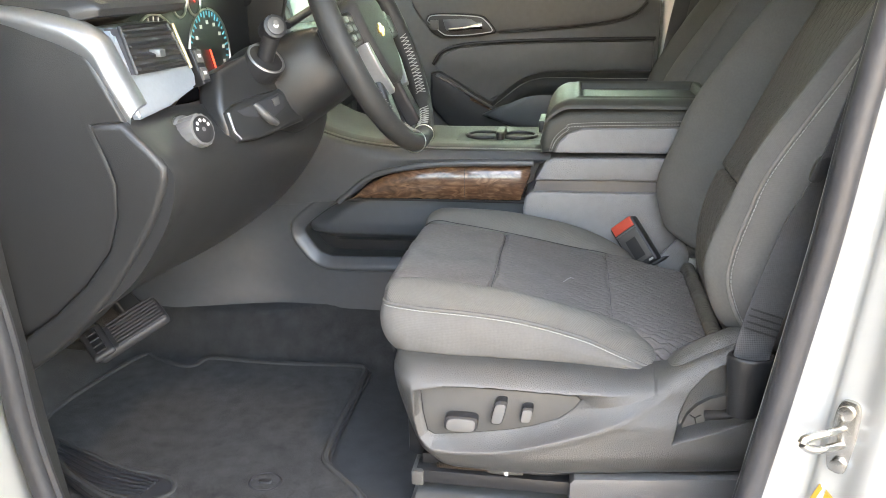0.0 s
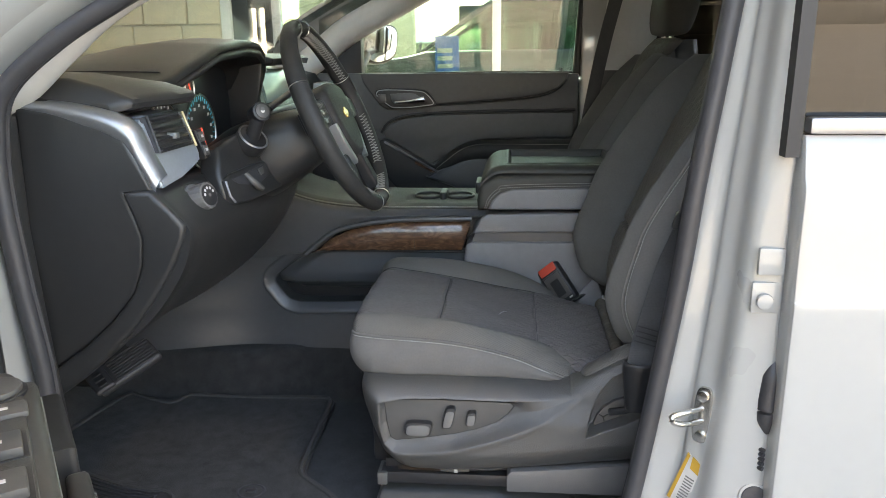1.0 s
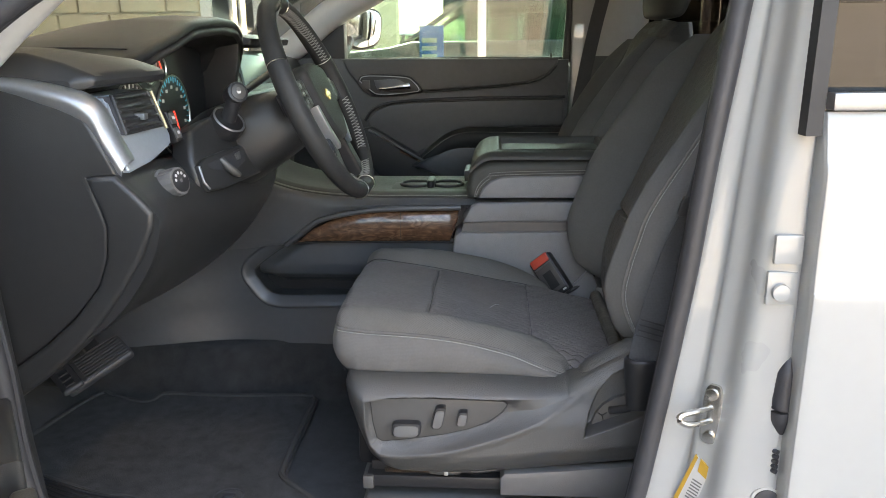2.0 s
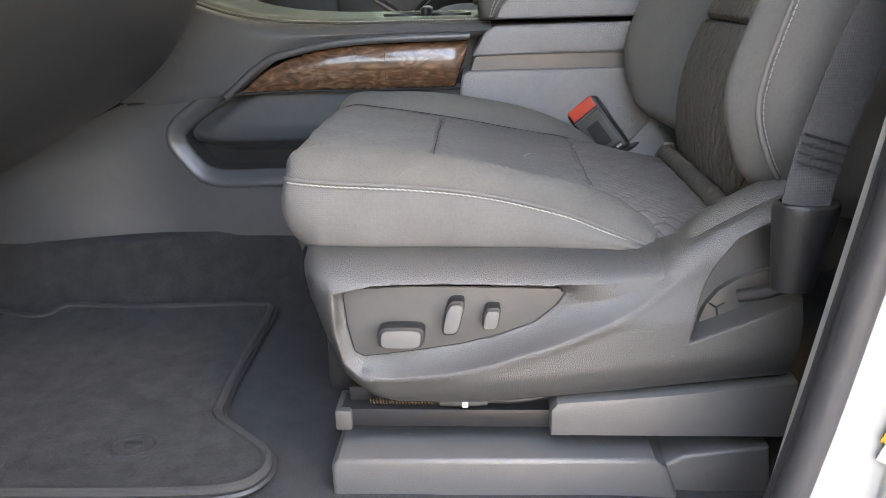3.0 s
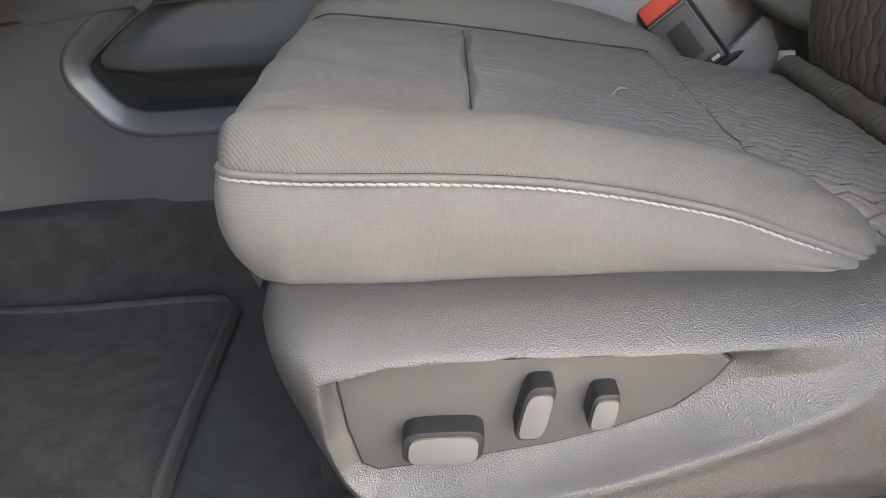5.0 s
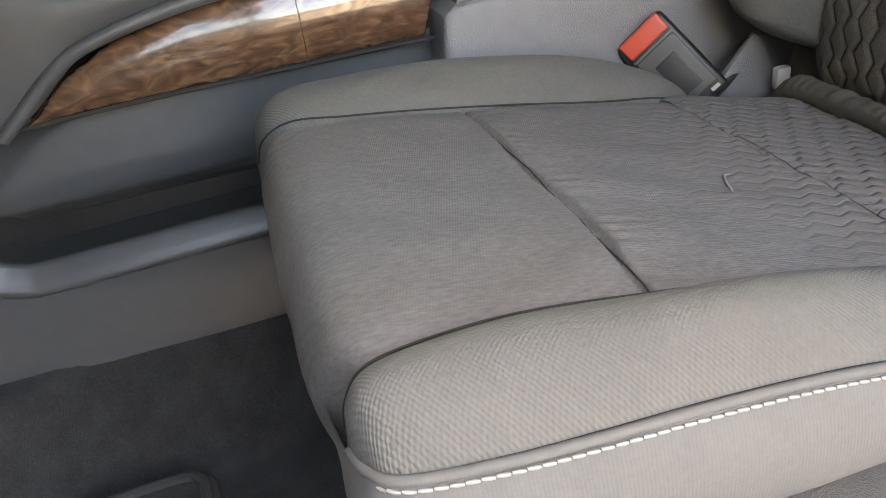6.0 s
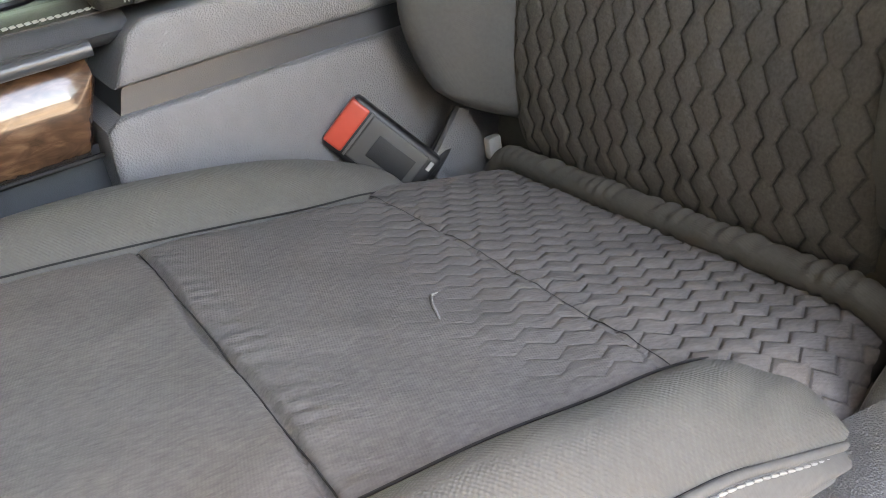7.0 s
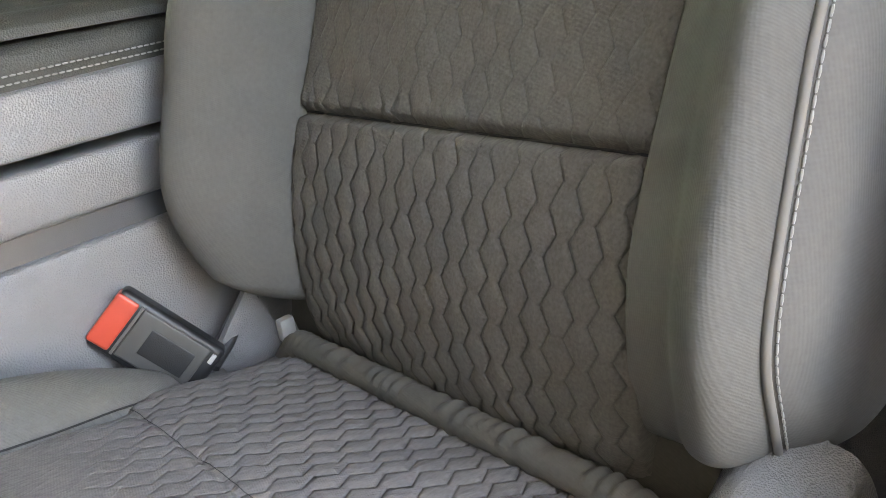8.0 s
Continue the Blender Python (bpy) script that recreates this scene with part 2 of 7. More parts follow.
FRAME_DARK = mat("dark_bronze_frame", (0.03, 0.035, 0.035), 0.4, vary=0.1)
FRAME_WHITE = mat("white_post", (0.75, 0.76, 0.75), 0.5, vary=0.04)
FACADE = mat("green_tinted_glazing", (0.30, 0.40, 0.38), 0.12, vary=0.08, scale=1.5)
CAR_WHITE = mat("white_parked_paint", (0.72, 0.74, 0.75), 0.25, coat=0.8, vary=0.03)
CAR_DARK = mat("dark_grey_parked_paint", (0.045, 0.05, 0.055), 0.45, coat=0.1, vary=0.05)
TYRE = mat("tyre_rubber", (0.02, 0.02, 0.02), 0.8)
BLUE = mat("blue_sign", (0.02, 0.12, 0.42), 0.5, vary=0.08)
GREENPANE = glass_mat("green_tinted_pane", (0.62, 0.745, 0.69))
LAMPGLOW = mat("warm_lamp_lens", (1.0, 0.72, 0.32), 0.5, emit=6.0)
SCRATCH = mat("pale_scuff", (0.27, 0.26, 0.25), 0.9, vary=0.2, scale=600)


# ---- mesh helpers ----
def thing(name, at, label, category, group="", kind=""):
    e = new(name)
    e.empty_display_size = 0.05
    e.location = at
    return tagged(e, label, category, group, kind)


def link(name, me, material, parent=None, label="", smooth=True, sharp=40):
    me.materials.append(material)
    if smooth:
        me.polygons.foreach_set("use_smooth", [True] * len(me.polygons))
        me.set_sharp_from_angle(angle=radians(sharp))
    ob = new(name, me)
    if parent is not None:
        ob.parent = parent
        ob.matrix_parent_inverse = Matrix.Translation(parent.location).inverted() if parent.type == "EMPTY" else Matrix.Identity(4)
    if label:
        tagged(ob, label)
    return ob


def part(name, bm, material, parent=None, label="", smooth=True, sharp=40):
    me = bpy.data.meshes.new(name)
    bmesh.ops.recalc_face_normals(bm, faces=bm.faces)
    bm.to_mesh(me)
    bm.free()
    return link(name, me, material, parent, label, smooth, sharp)


def poly(name, verts, faces, material, parent=None, label="", smooth=True, sharp=40):
    me = bpy.data.meshes.new(name)
    me.from_pydata([tuple(map(float, v)) for v in verts], [], faces)
    me.update()
    return link(name, me, material, parent, label, smooth, sharp)


def curve(pts, n):
    """Catmull-Rom through the points, n samples even in the point's number."""
    p = np.array(pts, float)
    p = np.vstack([2 * p[0] - p[1], p, 2 * p[-1] - p[-2]])
    u = np.linspace(0, len(p) - 3 - 1e-9, n)
    i = u.astype(int)
    f = (u - i)[:, None]
    a, b, c, d = p[i], p[i + 1], p[i + 2], p[i + 3]
    return 0.5 * (2 * b + (c - a) * f + (2 * a - 5 * b + 4 * c - d) * f**2 + (3 * b - a - 3 * c + d) * f**3)


def even(pts, n):
    """The same, n samples at even steps of length."""
    p = curve(pts, max(200, 3 * n))
    s = np.r_[0, np.cumsum(np.linalg.norm(np.diff(p, axis=0), axis=1))]
    return np.stack([np.interp(np.linspace(0, s[-1], n), s, p[:, k]) for k in range(p.shape[1])], 1)


def quads(nu, nv, wrap=False, off=0):
    return [(off + i * nv + j, off + (i + 1) * nv + j, off + (i + 1) * nv + (j + 1) % nv, off + i * nv + (j + 1) % nv) for i in range(nu - 1) for j in range(nv if wrap else nv - 1)]


def shell(name, P, depth, material, parent=None, label="", sharp=50):
    """A curved sheet from a grid of points, with thickness: its back lies at depth (a vector)."""
    P = np.asarray(P, float)
    nu, nv = P.shape[:2]
    n = nu * nv
    B = P + np.asarray(depth, float)
    f = quads(nu, nv) + [q[::-1] for q in quads(nu, nv, off=n)]
    ring = [j for j in range(nv)] + [i * nv + nv - 1 for i in range(1, nu)] + [(nu - 1) * nv + j for j in range(nv - 2, -1, -1)] + [i * nv for i in range(nu - 2, 0, -1)]
    f += [(ring[k], ring[(k + 1) % len(ring)], n + ring[(k + 1) % len(ring)], n + ring[k]) for k in range(len(ring))]
    return poly(name, np.vstack([P.reshape(-1, 3), B.reshape(-1, 3)]), f, material, parent, label, True, sharp)


def loft(name, rings, material, parent=None, label="", sharp=40):
    """A closed body through rings of equally many points, capped at both ends."""
    R = np.asarray(rings, float)
    nu, nv = R.shape[:2]
    f = quads(nu, nv, True) + [tuple(range(nv))[::-1], tuple(range((nu - 1) * nv, nu * nv))]
    return poly(name, R.reshape(-1, 3), f, material, parent, label, True, sharp)


def tube_rings(pts, r, n=10, closed=False, flat=1.0, up=(0, 0, 1)):
    p = np.asarray(pts, float)
    t = np.gradient(p, axis=0)
    if closed:
        t = np.roll(p, -1, 0) - np.roll(p, 1, 0)
    t /= np.linalg.norm(t, axis=1)[:, None] + 1e-12
    r = np.broadcast_to(np.asarray(r, float), (len(p),))
    a = np.cross(t, np.asarray(up, float))
    bad = np.linalg.norm(a, axis=1) < 1e-3
    a[bad] = np.cross(t[bad], (0.3, 1, 0.1))
    a /= np.linalg.norm(a, axis=1)[:, None]
    b = np.cross(a, t)
    w = np.linspace(0, 2 * np.pi, n, endpoint=False)
    return p[:, None] + r[:, None, None] * (np.cos(w)[None, :, None] * a[:, None] + flat * np.sin(w)[None, :, None] * b[:, None])


def tube(name, pts, r, material, parent=None, label="", n=10, closed=False, flat=1.0, up=(0, 0, 1)):
    R = tube_rings(pts, r, n, closed, flat, up)
    if closed:
        nu = len(R)
        f = quads(nu, n, True) + [((nu - 1) * n + j, j, (j + 1) % n, (nu - 1) * n + (j + 1) % n) for j in range(n)]
        return poly(name, R.reshape(-1, 3), f, material, parent, label)
    return loft(name, R, material, parent, label, 60)


AX = {"x": ((1, 2), 0), "y": ((0, 2), 1), "z": ((0, 1), 2)}


def prism_bm(outline, axis, d0, d1, bevel=0.0, seg=2):
    """An outline in the plane across an axis, from d0 to d1, with rounded rims."""
    (a, b), c = AX[axis]
    bm = bmesh.new()
    vs = []
    for u, v in outline:
        q = [0, 0, 0]
        q[a], q[b], q[c] = u, v, d0
        vs.append(bm.verts.new(q))
    f = bm.faces.new(vs)
    e = bmesh.ops.extrude_face_region(bm, geom=[f])
    move = [0, 0, 0]
    move[c] = d1 - d0
    bmesh.ops.translate(bm, vec=move, verts=[g for g in e["geom"] if isinstance(g, bmesh.types.BMVert)])
    if bevel:
        rims = [ed for ed in bm.edges if abs(ed.verts[0].co[c] - ed.verts[1].co[c]) < 1e-6]
        bmesh.ops.bevel(bm, geom=rims, offset=bevel, segments=seg, affect="EDGES", profile=0.6, clamp_overlap=True)
    return bm


def prism(name, outline, axis, d0, d1, material, parent=None, label="", bevel=0.0, seg=2):
    return part(name, prism_bm(outline, axis, d0, d1, bevel, seg), material, parent, label)


def box_bm(lo, hi, bevel=0.0, seg=2, turn=None):
    bm = bmesh.new()
    bmesh.ops.create_cube(bm, size=1)
    lo, hi = np.array(lo, float), np.array(hi, float)
    for v in bm.verts:
        v.co = Vector((np.array(v.co) * (hi - lo)).tolist())
    if bevel:
        bmesh.ops.bevel(bm, geom=bm.edges[:], offset=bevel, segments=seg, affect="EDGES", profile=0.6, clamp_overlap=True)
    m = Matrix.Translation(((lo + hi) / 2).tolist())
    bmesh.ops.transform(bm, matrix=m @ turn if turn is not None else m, verts=bm.verts)
    return bm


def box(name, lo, hi, material, parent=None, label="", bevel=0.004, seg=2, turn=None):
    return part(name, box_bm(lo, hi, bevel, seg, turn), material, parent, label)


def merge(bms):
    out = bmesh.new()
    for b in bms:
        me = bpy.data.meshes.new("piece")
        b.to_mesh(me)
        b.free()
        out.from_mesh(me)
        bpy.data.meshes.remove(me)
    return out


def stitches(name, pts, gap, length, r, parent, material=None, label="", lift=(0, 0, 0), slant=0.15):
    """A run of single thread stitches along a line."""
    p = even(pts, 600)
    s = np.r_[0, np.cumsum(np.linalg.norm(np.diff(p, axis=0), axis=1))]
    V, F = [], []
    at = gap
    while at + length < s[-1]:
        u = np.linspace(at, at + length, 4)
        q = np.stack([np.interp(u, s, p[:, k]) for k in range(3)], 1) + np.asarray(lift)
        q[:, 2] += slant * r * np.linspace(-1, 1, 4) * 2
        R = tube_rings(q, [r * 0.7, r, r, r * 0.7], 6, up=(0.3, 0.9, 0.2))
        off = len(V)
        V += R.reshape(-1, 3).tolist()
        F += quads(4, 6, True, off) + [tuple(off + k for k in range(5, -1, -1)), tuple(off + 18 + k for k in range(6))]
        at += length + gap
    return poly(name, V, F, material or THREAD, parent, label)


def zigzag(along, across, pitch, swing, period, turn, width=0.0019):
    """Relief of the quilted wave lines: 0 on the cloth, down to -1 in a line, with one soft flank."""
    h = np.zeros(np.shape(along))
    k0 = np.round(across / pitch)
    for d in (-1, 0, 1):
        k = k0 + d
        tri = 4 * (0.5 - np.abs(((along / period + turn * k) % 1) - 0.5)) - 1
        e = across - (k * pitch + swing * tri)
        h = np.minimum(h, np.where(e > 0, -0.6 * np.exp(-(e / width) ** 2) - 0.4 * np.clip(1 - e / 0.0065, 0, 1), -np.exp(-(e / width) ** 2)))
    return h


def cloth_measure(ob, along, across, strength):
    """Stores the cloth's own measure on a shell, front and back."""
    v = np.stack([along, across, strength], 2).reshape(-1, 3)
    a = ob.data.attributes.new("cloth", "FLOAT_VECTOR", "POINT")
    a.data.foreach_set("vector", np.vstack([v, v]).astype(np.float32).ravel())


def soft(q):
    q = np.clip(q, 0, 1)
    return q * q * (3 - 2 * q)


def ripple(a, b, seed=0.0):
    return 0.5 * np.sin(a * 61 + 3 * np.sin(b * 37 + seed)) + 0.5 * np.sin(b * 83 + 2 * np.sin(a * 29 - seed))


YC = 1.65   # the car's middle
SEAT_Y = 1.203


# ---- seats ----
CUSHION_TOP = [(-0.150, 0.800), (-0.180, 0.845), (-0.205, 0.895), (-0.2175, 0.940), (-0.210, 0.968), (-0.192, 0.983), (-0.145, 0.981), (-0.044, 0.967), (0.04, 0.952), (0.135, 0.932), (0.22, 0.910), (0.31, 0.888)]
BOLSTER_IN = [(-0.207, 1.022, 0.957), (-0.203, 1.034, 0.972), (-0.188, 1.042, 0.981), (-0.145, 1.047, 0.980), (-0.10, 1.049, 0.975), (-0.044, 1.050, 0.966), (0.02, 1.050, 0.954), (0.08, 1.048, 0.942), (0.135, 1.047, 0.930), (0.178, 1.040, 0.916), (0.208, 1.012, 0.899), (0.200, 0.978, 0.886)]
BOLSTER_OUT = [(-0.207, 1.022, 0.957), (-0.203, 1.006, 0.960), (-0.190, 0.993, 0.961), (-0.150, 0.988, 0.9585), (-0.110, 0.986, 0.957), (-0.06, 0.986, 0.954), (-0.010, 0.986, 0.949), (0.034, 0.987, 0.941), (0.075, 0.987, 0.931), (0.110, 0.986, 0.921), (0.148, 0.983, 0.906), (0.200, 0.978, 0.886)]
FAR_IN = [(-0.2175, 0.996, 0.930), (-0.209, 1.020, 0.967), (-0.185, 1.030, 0.982), (-0.145, 1.038, 0.980), (-0.10, 1.040, 0.975), (-0.044, 1.041, 0.966), (0.04, 1.041, 0.951), (0.10, 1.039, 0.938), (0.14, 1.034, 0.929), (0.175, 1.022, 0.915), (0.200, 1.000, 0.897), (0.197, 0.977, 0.884)]
FAR_OUT = [(-0.2175, 0.996, 0.930), (-0.206, 0.973, 0.953), (-0.178, 0.961, 0.962), (-0.120, 0.957, 0.9605), (-0.07, 0.956, 0.958), (-0.02, 0.956, 0.954), (0.035, 0.957, 0.946), (0.08, 0.959, 0.935), (0.12, 0.962, 0.920), (0.155, 0.967, 0.905), (0.182, 0.973, 0.891), (0.197, 0.977, 0.884)]
BACK_FACE = [(0.345, 0.880), (0.318, 0.903), (0.307, 0.941), (0.308, 1.004), (0.319, 1.059), (0.338, 1.104), (0.373, 1.184), (0.420, 1.290), (0.468, 1.390), (0.500, 1.455), (0.540, 1.500)]
BACK_IN = [(0.338, 1.030, 0.924), (0.318, 1.044, 0.945), (0.310, 1.045, 0.985), (0.310, 1.045, 1.030), (0.319, 1.045, 1.070), (0.346, 1.045, 1.129), (0.372, 1.042, 1.190), (0.420, 1.038, 1.290), (0.465, 1.037, 1.385), (0.505, 1.045, 1.455)]
BACK_OUT = [(0.345, 0.985, 0.930), (0.322, 0.966, 0.956), (0.301, 0.960, 0.989), (0.287, 0.960, 1.031), (0.289, 0.960, 1.070), (0.304, 0.960, 1.129), (0.324, 0.960, 1.187), (0.385, 0.962, 1.290), (0.440, 0.968, 1.380), (0.500, 0.990, 1.450)]


def groove(d, width, depth):
    return -depth * np.exp(-((d / width) ** 2))


def build_seat(seat, flip, fine):
    """One front seat; flip turns it over to the other side of the car."""
    def side(P):
        P = np.array(P, float)
        if flip:
            P[..., 1] = 2 * YC - P[..., 1]
        return P

    def twin(pts):
        p = np.array(pts, float)
        p[:, 1] = 2.40 - p[:, 1]
        return p

    # cushion centre: three cloth panels between the seams
    step = 0.00135 if fine else 0.008
    prof = even([(x, 0, z) for x, z in CUSHION_TOP], int(0.70 / step))
    px, pz = prof[:, 0], prof[:, 2]
    length = np.r_[0, np.cumsum(np.hypot(np.diff(px), np.diff(pz)))]
    nv = int(0.33 / step) | 1
    v = np.linspace(-1, 1, nv)
    tail = np.clip((px - 0.125) / 0.075, 0, 1)
    tail = tail * tail * (3 - 2 * tail)
    half = 0.160 + 0.063 * tail
    half = half - 0.02 * np.clip((-0.19 - px) / 0.03, 0, 1)
    Y = SEAT_Y + half[:, None] * v[None]
    X, Z = np.repeat(px[:, None], nv, 1), np.repeat(pz[:, None], nv, 1)
    tx, tz = np.gradient(px), np.gradient(pz)
    ln = np.hypot(tx, tz)
    N = np.stack([-tz / ln, tx / ln], 1)
    over = np.clip(np.abs(Y - SEAT_Y) - 0.160, 0, 1)
    rear = np.clip((X - 0.035) / 0.15, 0, 1)
    strength = 0.03 + 0.06 * soft((X + 0.045) / 0.02) + 0.92 * rear**1.6
    strength *= 0.85 + 0.15 * ripple(X * 0.6, Y * 0.6)
    run_x = np.repeat(length[:, None], nv, 1)
    h = 0.0017 * strength * zigzag(run_x, Y - SEAT_Y, 0.0128, 0.0036, 0.028, -0.34)
    for seam, w, d in ((-0.045, 0.0026, 0.0046), (0.142, 0.0026, 0.0020)):
        h += groove(X - seam - 0.002 * np.sin(Y * 40), w, d)
        gather = np.exp(-np.abs(X - seam - 0.012) / 0.012) * (X > seam - 0.004)
        h += 0.0007 * gather * np.sin((Y + 0.25 * (X - seam)) * 420 + 2 * np.sin(Y * 90))
    h += groove((half[:, None] - np.abs(Y - SEAT_Y)), 0.010, 0.007) * (1 - tail[:, None])
    h += 0.0009 * ripple(X, Y, 1.0) + 0.003 * (1 - v[None] ** 2)
    front = np.clip((-0.16 - X) / 0.06, 0, 1)
    h += 0.0006 * front * np.sin(Y * 520 + 8 * np.sin(X * 90)) * np.exp(-((np.abs(Y - SEAT_Y) - 0.13) / 0.03) ** 2)
    P = np.stack([X + N[:, :1] * h, Y, Z + N[:, 1:] * h - 9 * over**2], 2)
    cuts = [0, int(np.searchsorted(px[len(px) // 3:], -0.045)) + len(px) // 3, int(np.searchsorted(px[len(px) // 3:], 0.142)) + len(px) // 3, len(px)]
    for a, b, words in zip(cuts, cuts[1:], ("smooth grey-brown front cushion cloth", "worn grey-brown middle cushion cloth", "quilted wavy rear cushion cloth")):
        sl = slice(a, min(b + 1, len(px)))
        cloth_measure(shell("cushion_panel", side(P[sl]), (0.004, 0, -0.02), CLOTH_INSERT, seat, words, 80), run_x[sl], (Y - SEAT_Y)[sl], strength[sl])
    if fine:
        for c_, words in ((cuts[1], "dark sewn seam across the cushion"), (cuts[2], "dark sewn seam across the cushion")):
            tube("seam", side(P[c_, 4:-4:6] + np.array([0, 0, 0.0006])), 0.0005 if c_ == cuts[1] else 0.0003, SEAM, seat, words, 6)
    # rolled bolsters
    for inner in (0, 1):
        n, m = (120, 30) if fine else (40, 12)
        I, O = curve(twin(FAR_IN) if inner else BOLSTER_IN, n), curve(twin(FAR_OUT) if inner else BOLSTER_OUT, n)
        w = np.linspace(0, 1, m)[None, :, None]
        u = np.linspace(0, 1, n)[:, None, None]
        swell = (0.033 if inner else 0.0235) * np.sin(np.pi * u) ** 0.42 * (np.sin(np.pi * w) ** 0.75)
        sgn = -1 if inner else 1
        B = I[:, None] * (1 - w) + O[:, None] * w
        B = B + swell * np.array([0, -0.30 if not inner else 0.30, 0.95]) * (1 if inner else np.array([1, -0.25, 1.0]))
        crease = np.exp(-(((u - 0.88) / 0.09) ** 2)) * (0 if inner else 1)
        B[..., 2] += (0.0013 * crease * np.sin(u * 85 + w * 4) * np.sin(np.pi * w))[..., 0]
        B[..., 2] += 0.0010 * ripple(B[..., 0] * 0.7, B[..., 1], 2.0)
        if fine:
            edge = B[4:-14, 0 if inner else 1] + np.array([0, 0.0012 * sgn, 0.0004])
            tube("seam", side(edge), 0.0008, SEAM, seat, "dark sewn line along the bolster", 6)
        shell("bolster", side(B), (0, 0.01 * sgn, -0.022), CLOTH_BOLSTER, seat, "rounded grey woven cloth bolster", 80)
    # side and front cover below the piping
    near = [(0.250, 0.990, 0.888), (0.215, 0.982, 0.885)] + BOLSTER_OUT[:0:-1] + [(-0.2085, 1.040, 0.954), (-0.2105, 1.07, 0.950), (-0.2125, 1.12, 0.949), (-0.2130, 1.20, 0.949)]
    far = [(0.245, 0.985, 0.885), (0.215, 0.980, 0.882)] + FAR_OUT[:0:-1] + [(-0.2065, 1.004, 0.956), (-0.2105, 1.05, 0.950), (-0.2125, 1.12, 0.949), (-0.2130, 1.20, 0.949)]
    full = np.vstack([near, twin(far)[::-1][1:]])
    n, m = (260, 26) if fine else (80, 8)
    T = even(full, n)
    out = np.gradient(T, axis=0)
    out = np.stack([out[:, 1], -out[:, 0], 0 * out[:, 0]], 1)
    out /= np.linalg.norm(out, axis=1)[:, None]
    if (out[n // 2] @ np.array([-1, 0, 0])) < 0:
        out = -out
    ahead = np.clip((-0.165 - T[:, 0]) / 0.04, 0, 1)
    fr = ahead * np.clip((T[:, 1] - 1.015) / 0.05, 0, 1) * np.clip((1.40 - T[:, 1]) / 0.05, 0, 1)
    fr = fr * fr * (3 - 2 * fr)
    low = 0.886 - 0.010 * ahead - 0.085 * fr
    w = np.linspace(0, 1, m)[None, :]
    swell = 0.010 * np.sin(np.pi * np.clip(0.06 + 0.80 * w, 0, 1)) + 0.003 * w
    tuck = 0.014 * np.clip((w - 0.86) / 0.14, 0, 1) ** 2 + (0.034 * ahead * (1 - fr))[:, None] * w**2.6 + (0.075 * fr)[:, None] * w**1.5
    C = T[:, None] + out[:, None] * (swell - tuck)[..., None]
    C[..., 2] = T[:, None, 2] * (1 - w) + low[:, None] * w
    C[..., 1] += 0.0008 * ripple(C[..., 0], C[..., 2], 4.0)
    shell("cushion_cover", side(C), (0, 0, -0.004), CLOTH_SIDE, seat, "grey woven cloth side and front cover", 80)
    # black tube as the contact shadow between cover and skirt
    if fine:
        tube("cover_shadow", side(C[:210, -1] + 0.0105 * out[:210]), 0.0042, BLACK, seat, "black strip standing in for the shadow under the cushion cover", 6)
    # piping and thread along the outer edge
    run = np.array(BOLSTER_OUT)
    if fine:
        tube("piping", side(curve(run, 160) + np.array([0, -0.0012, 0.0003])), 0.0026, CLOTH_SIDE, seat, "raised grey cloth piping", 8)
        tube("seam", side(curve(run, 160) + np.array([0, 0.0010, 0.0020])), 0.0004, SEAM, seat, "dark sewn line above the piping", 6)
        stitches("stitching", curve(run, 160)[::-1] + np.array([0, -0.0046, -0.0026]), 0.0005, 0.0058, 0.00095, seat, slant=0.18, label="off-white contrast stitches")
    # roll where cushion meets backrest
    yy = np.linspace(0.986, 1.405, 260 if fine else 20)
    R = tube_rings(np.stack([0.2985 + 0 * yy, yy, 0.903 - 5 * np.clip(np.abs(yy - 1.2) - 0.16, 0, 1) ** 2 * 3], 1), 0.0118, 16)
    if fine:
        R[..., 2] += 0.0024 * np.sin(R[..., 1] * 460 + 3 * np.sin(R[..., 1] * 60) + R[..., 0] * 150) * (0.6 + 0.4 * np.sin(R[..., 1] * 97))
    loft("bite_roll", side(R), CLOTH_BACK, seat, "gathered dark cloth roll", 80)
    # added filler whose dark cloth stands in for the gap's shade
    loft("bite_fill", side(tube_rings(even([(0.372, 0.975, 0.905), (0.372, 1.20, 0.895), (0.372, 1.425, 0.905)], 30), 0.046, 14)), CLOTH_BACK, seat, "dark cloth filler standing in for the shaded gap behind the cushion", 80)
    # backrest centre: lower and upper cloth panels
    prof = even([(x, 0, z) for x, z in BACK_FACE], int(0.75 / step))
    px, pz = prof[:, 0], prof[:, 2]
    v = np.linspace(-1, 1, nv)
    Y = 1.2075 + 0.1665 * v[None] + 0 * px[:, None]
    X, Z = np.repeat(px[:, None], nv, 1), np.repeat(pz[:, None], nv, 1)
    tx, tz = np.gradient(px), np.gradient(pz)
    ln = np.hypot(tx, tz)
    N = np.stack([-tz / ln, tx / ln], 1)
    strength = np.where(Z < 1.104, 1.0 - 0.6 * np.clip((Z - 1.06) / 0.044, 0, 1), 0.38)
    h = 0.0016 * strength * zigzag(Z, Y - SEAT_Y + 0.004, 0.0165, 0.0038, 0.029, 0.40)
    h += groove(Z - 1.104 + 0.003 * (Y - SEAT_Y), 0.004, 0.009)
    gather = np.exp(-np.abs(Z - 1.104) / 0.016)
    h += 0.0011 * gather * np.sin(Y * 330 + 3 * np.sin(Y * 70) + Z * 30)
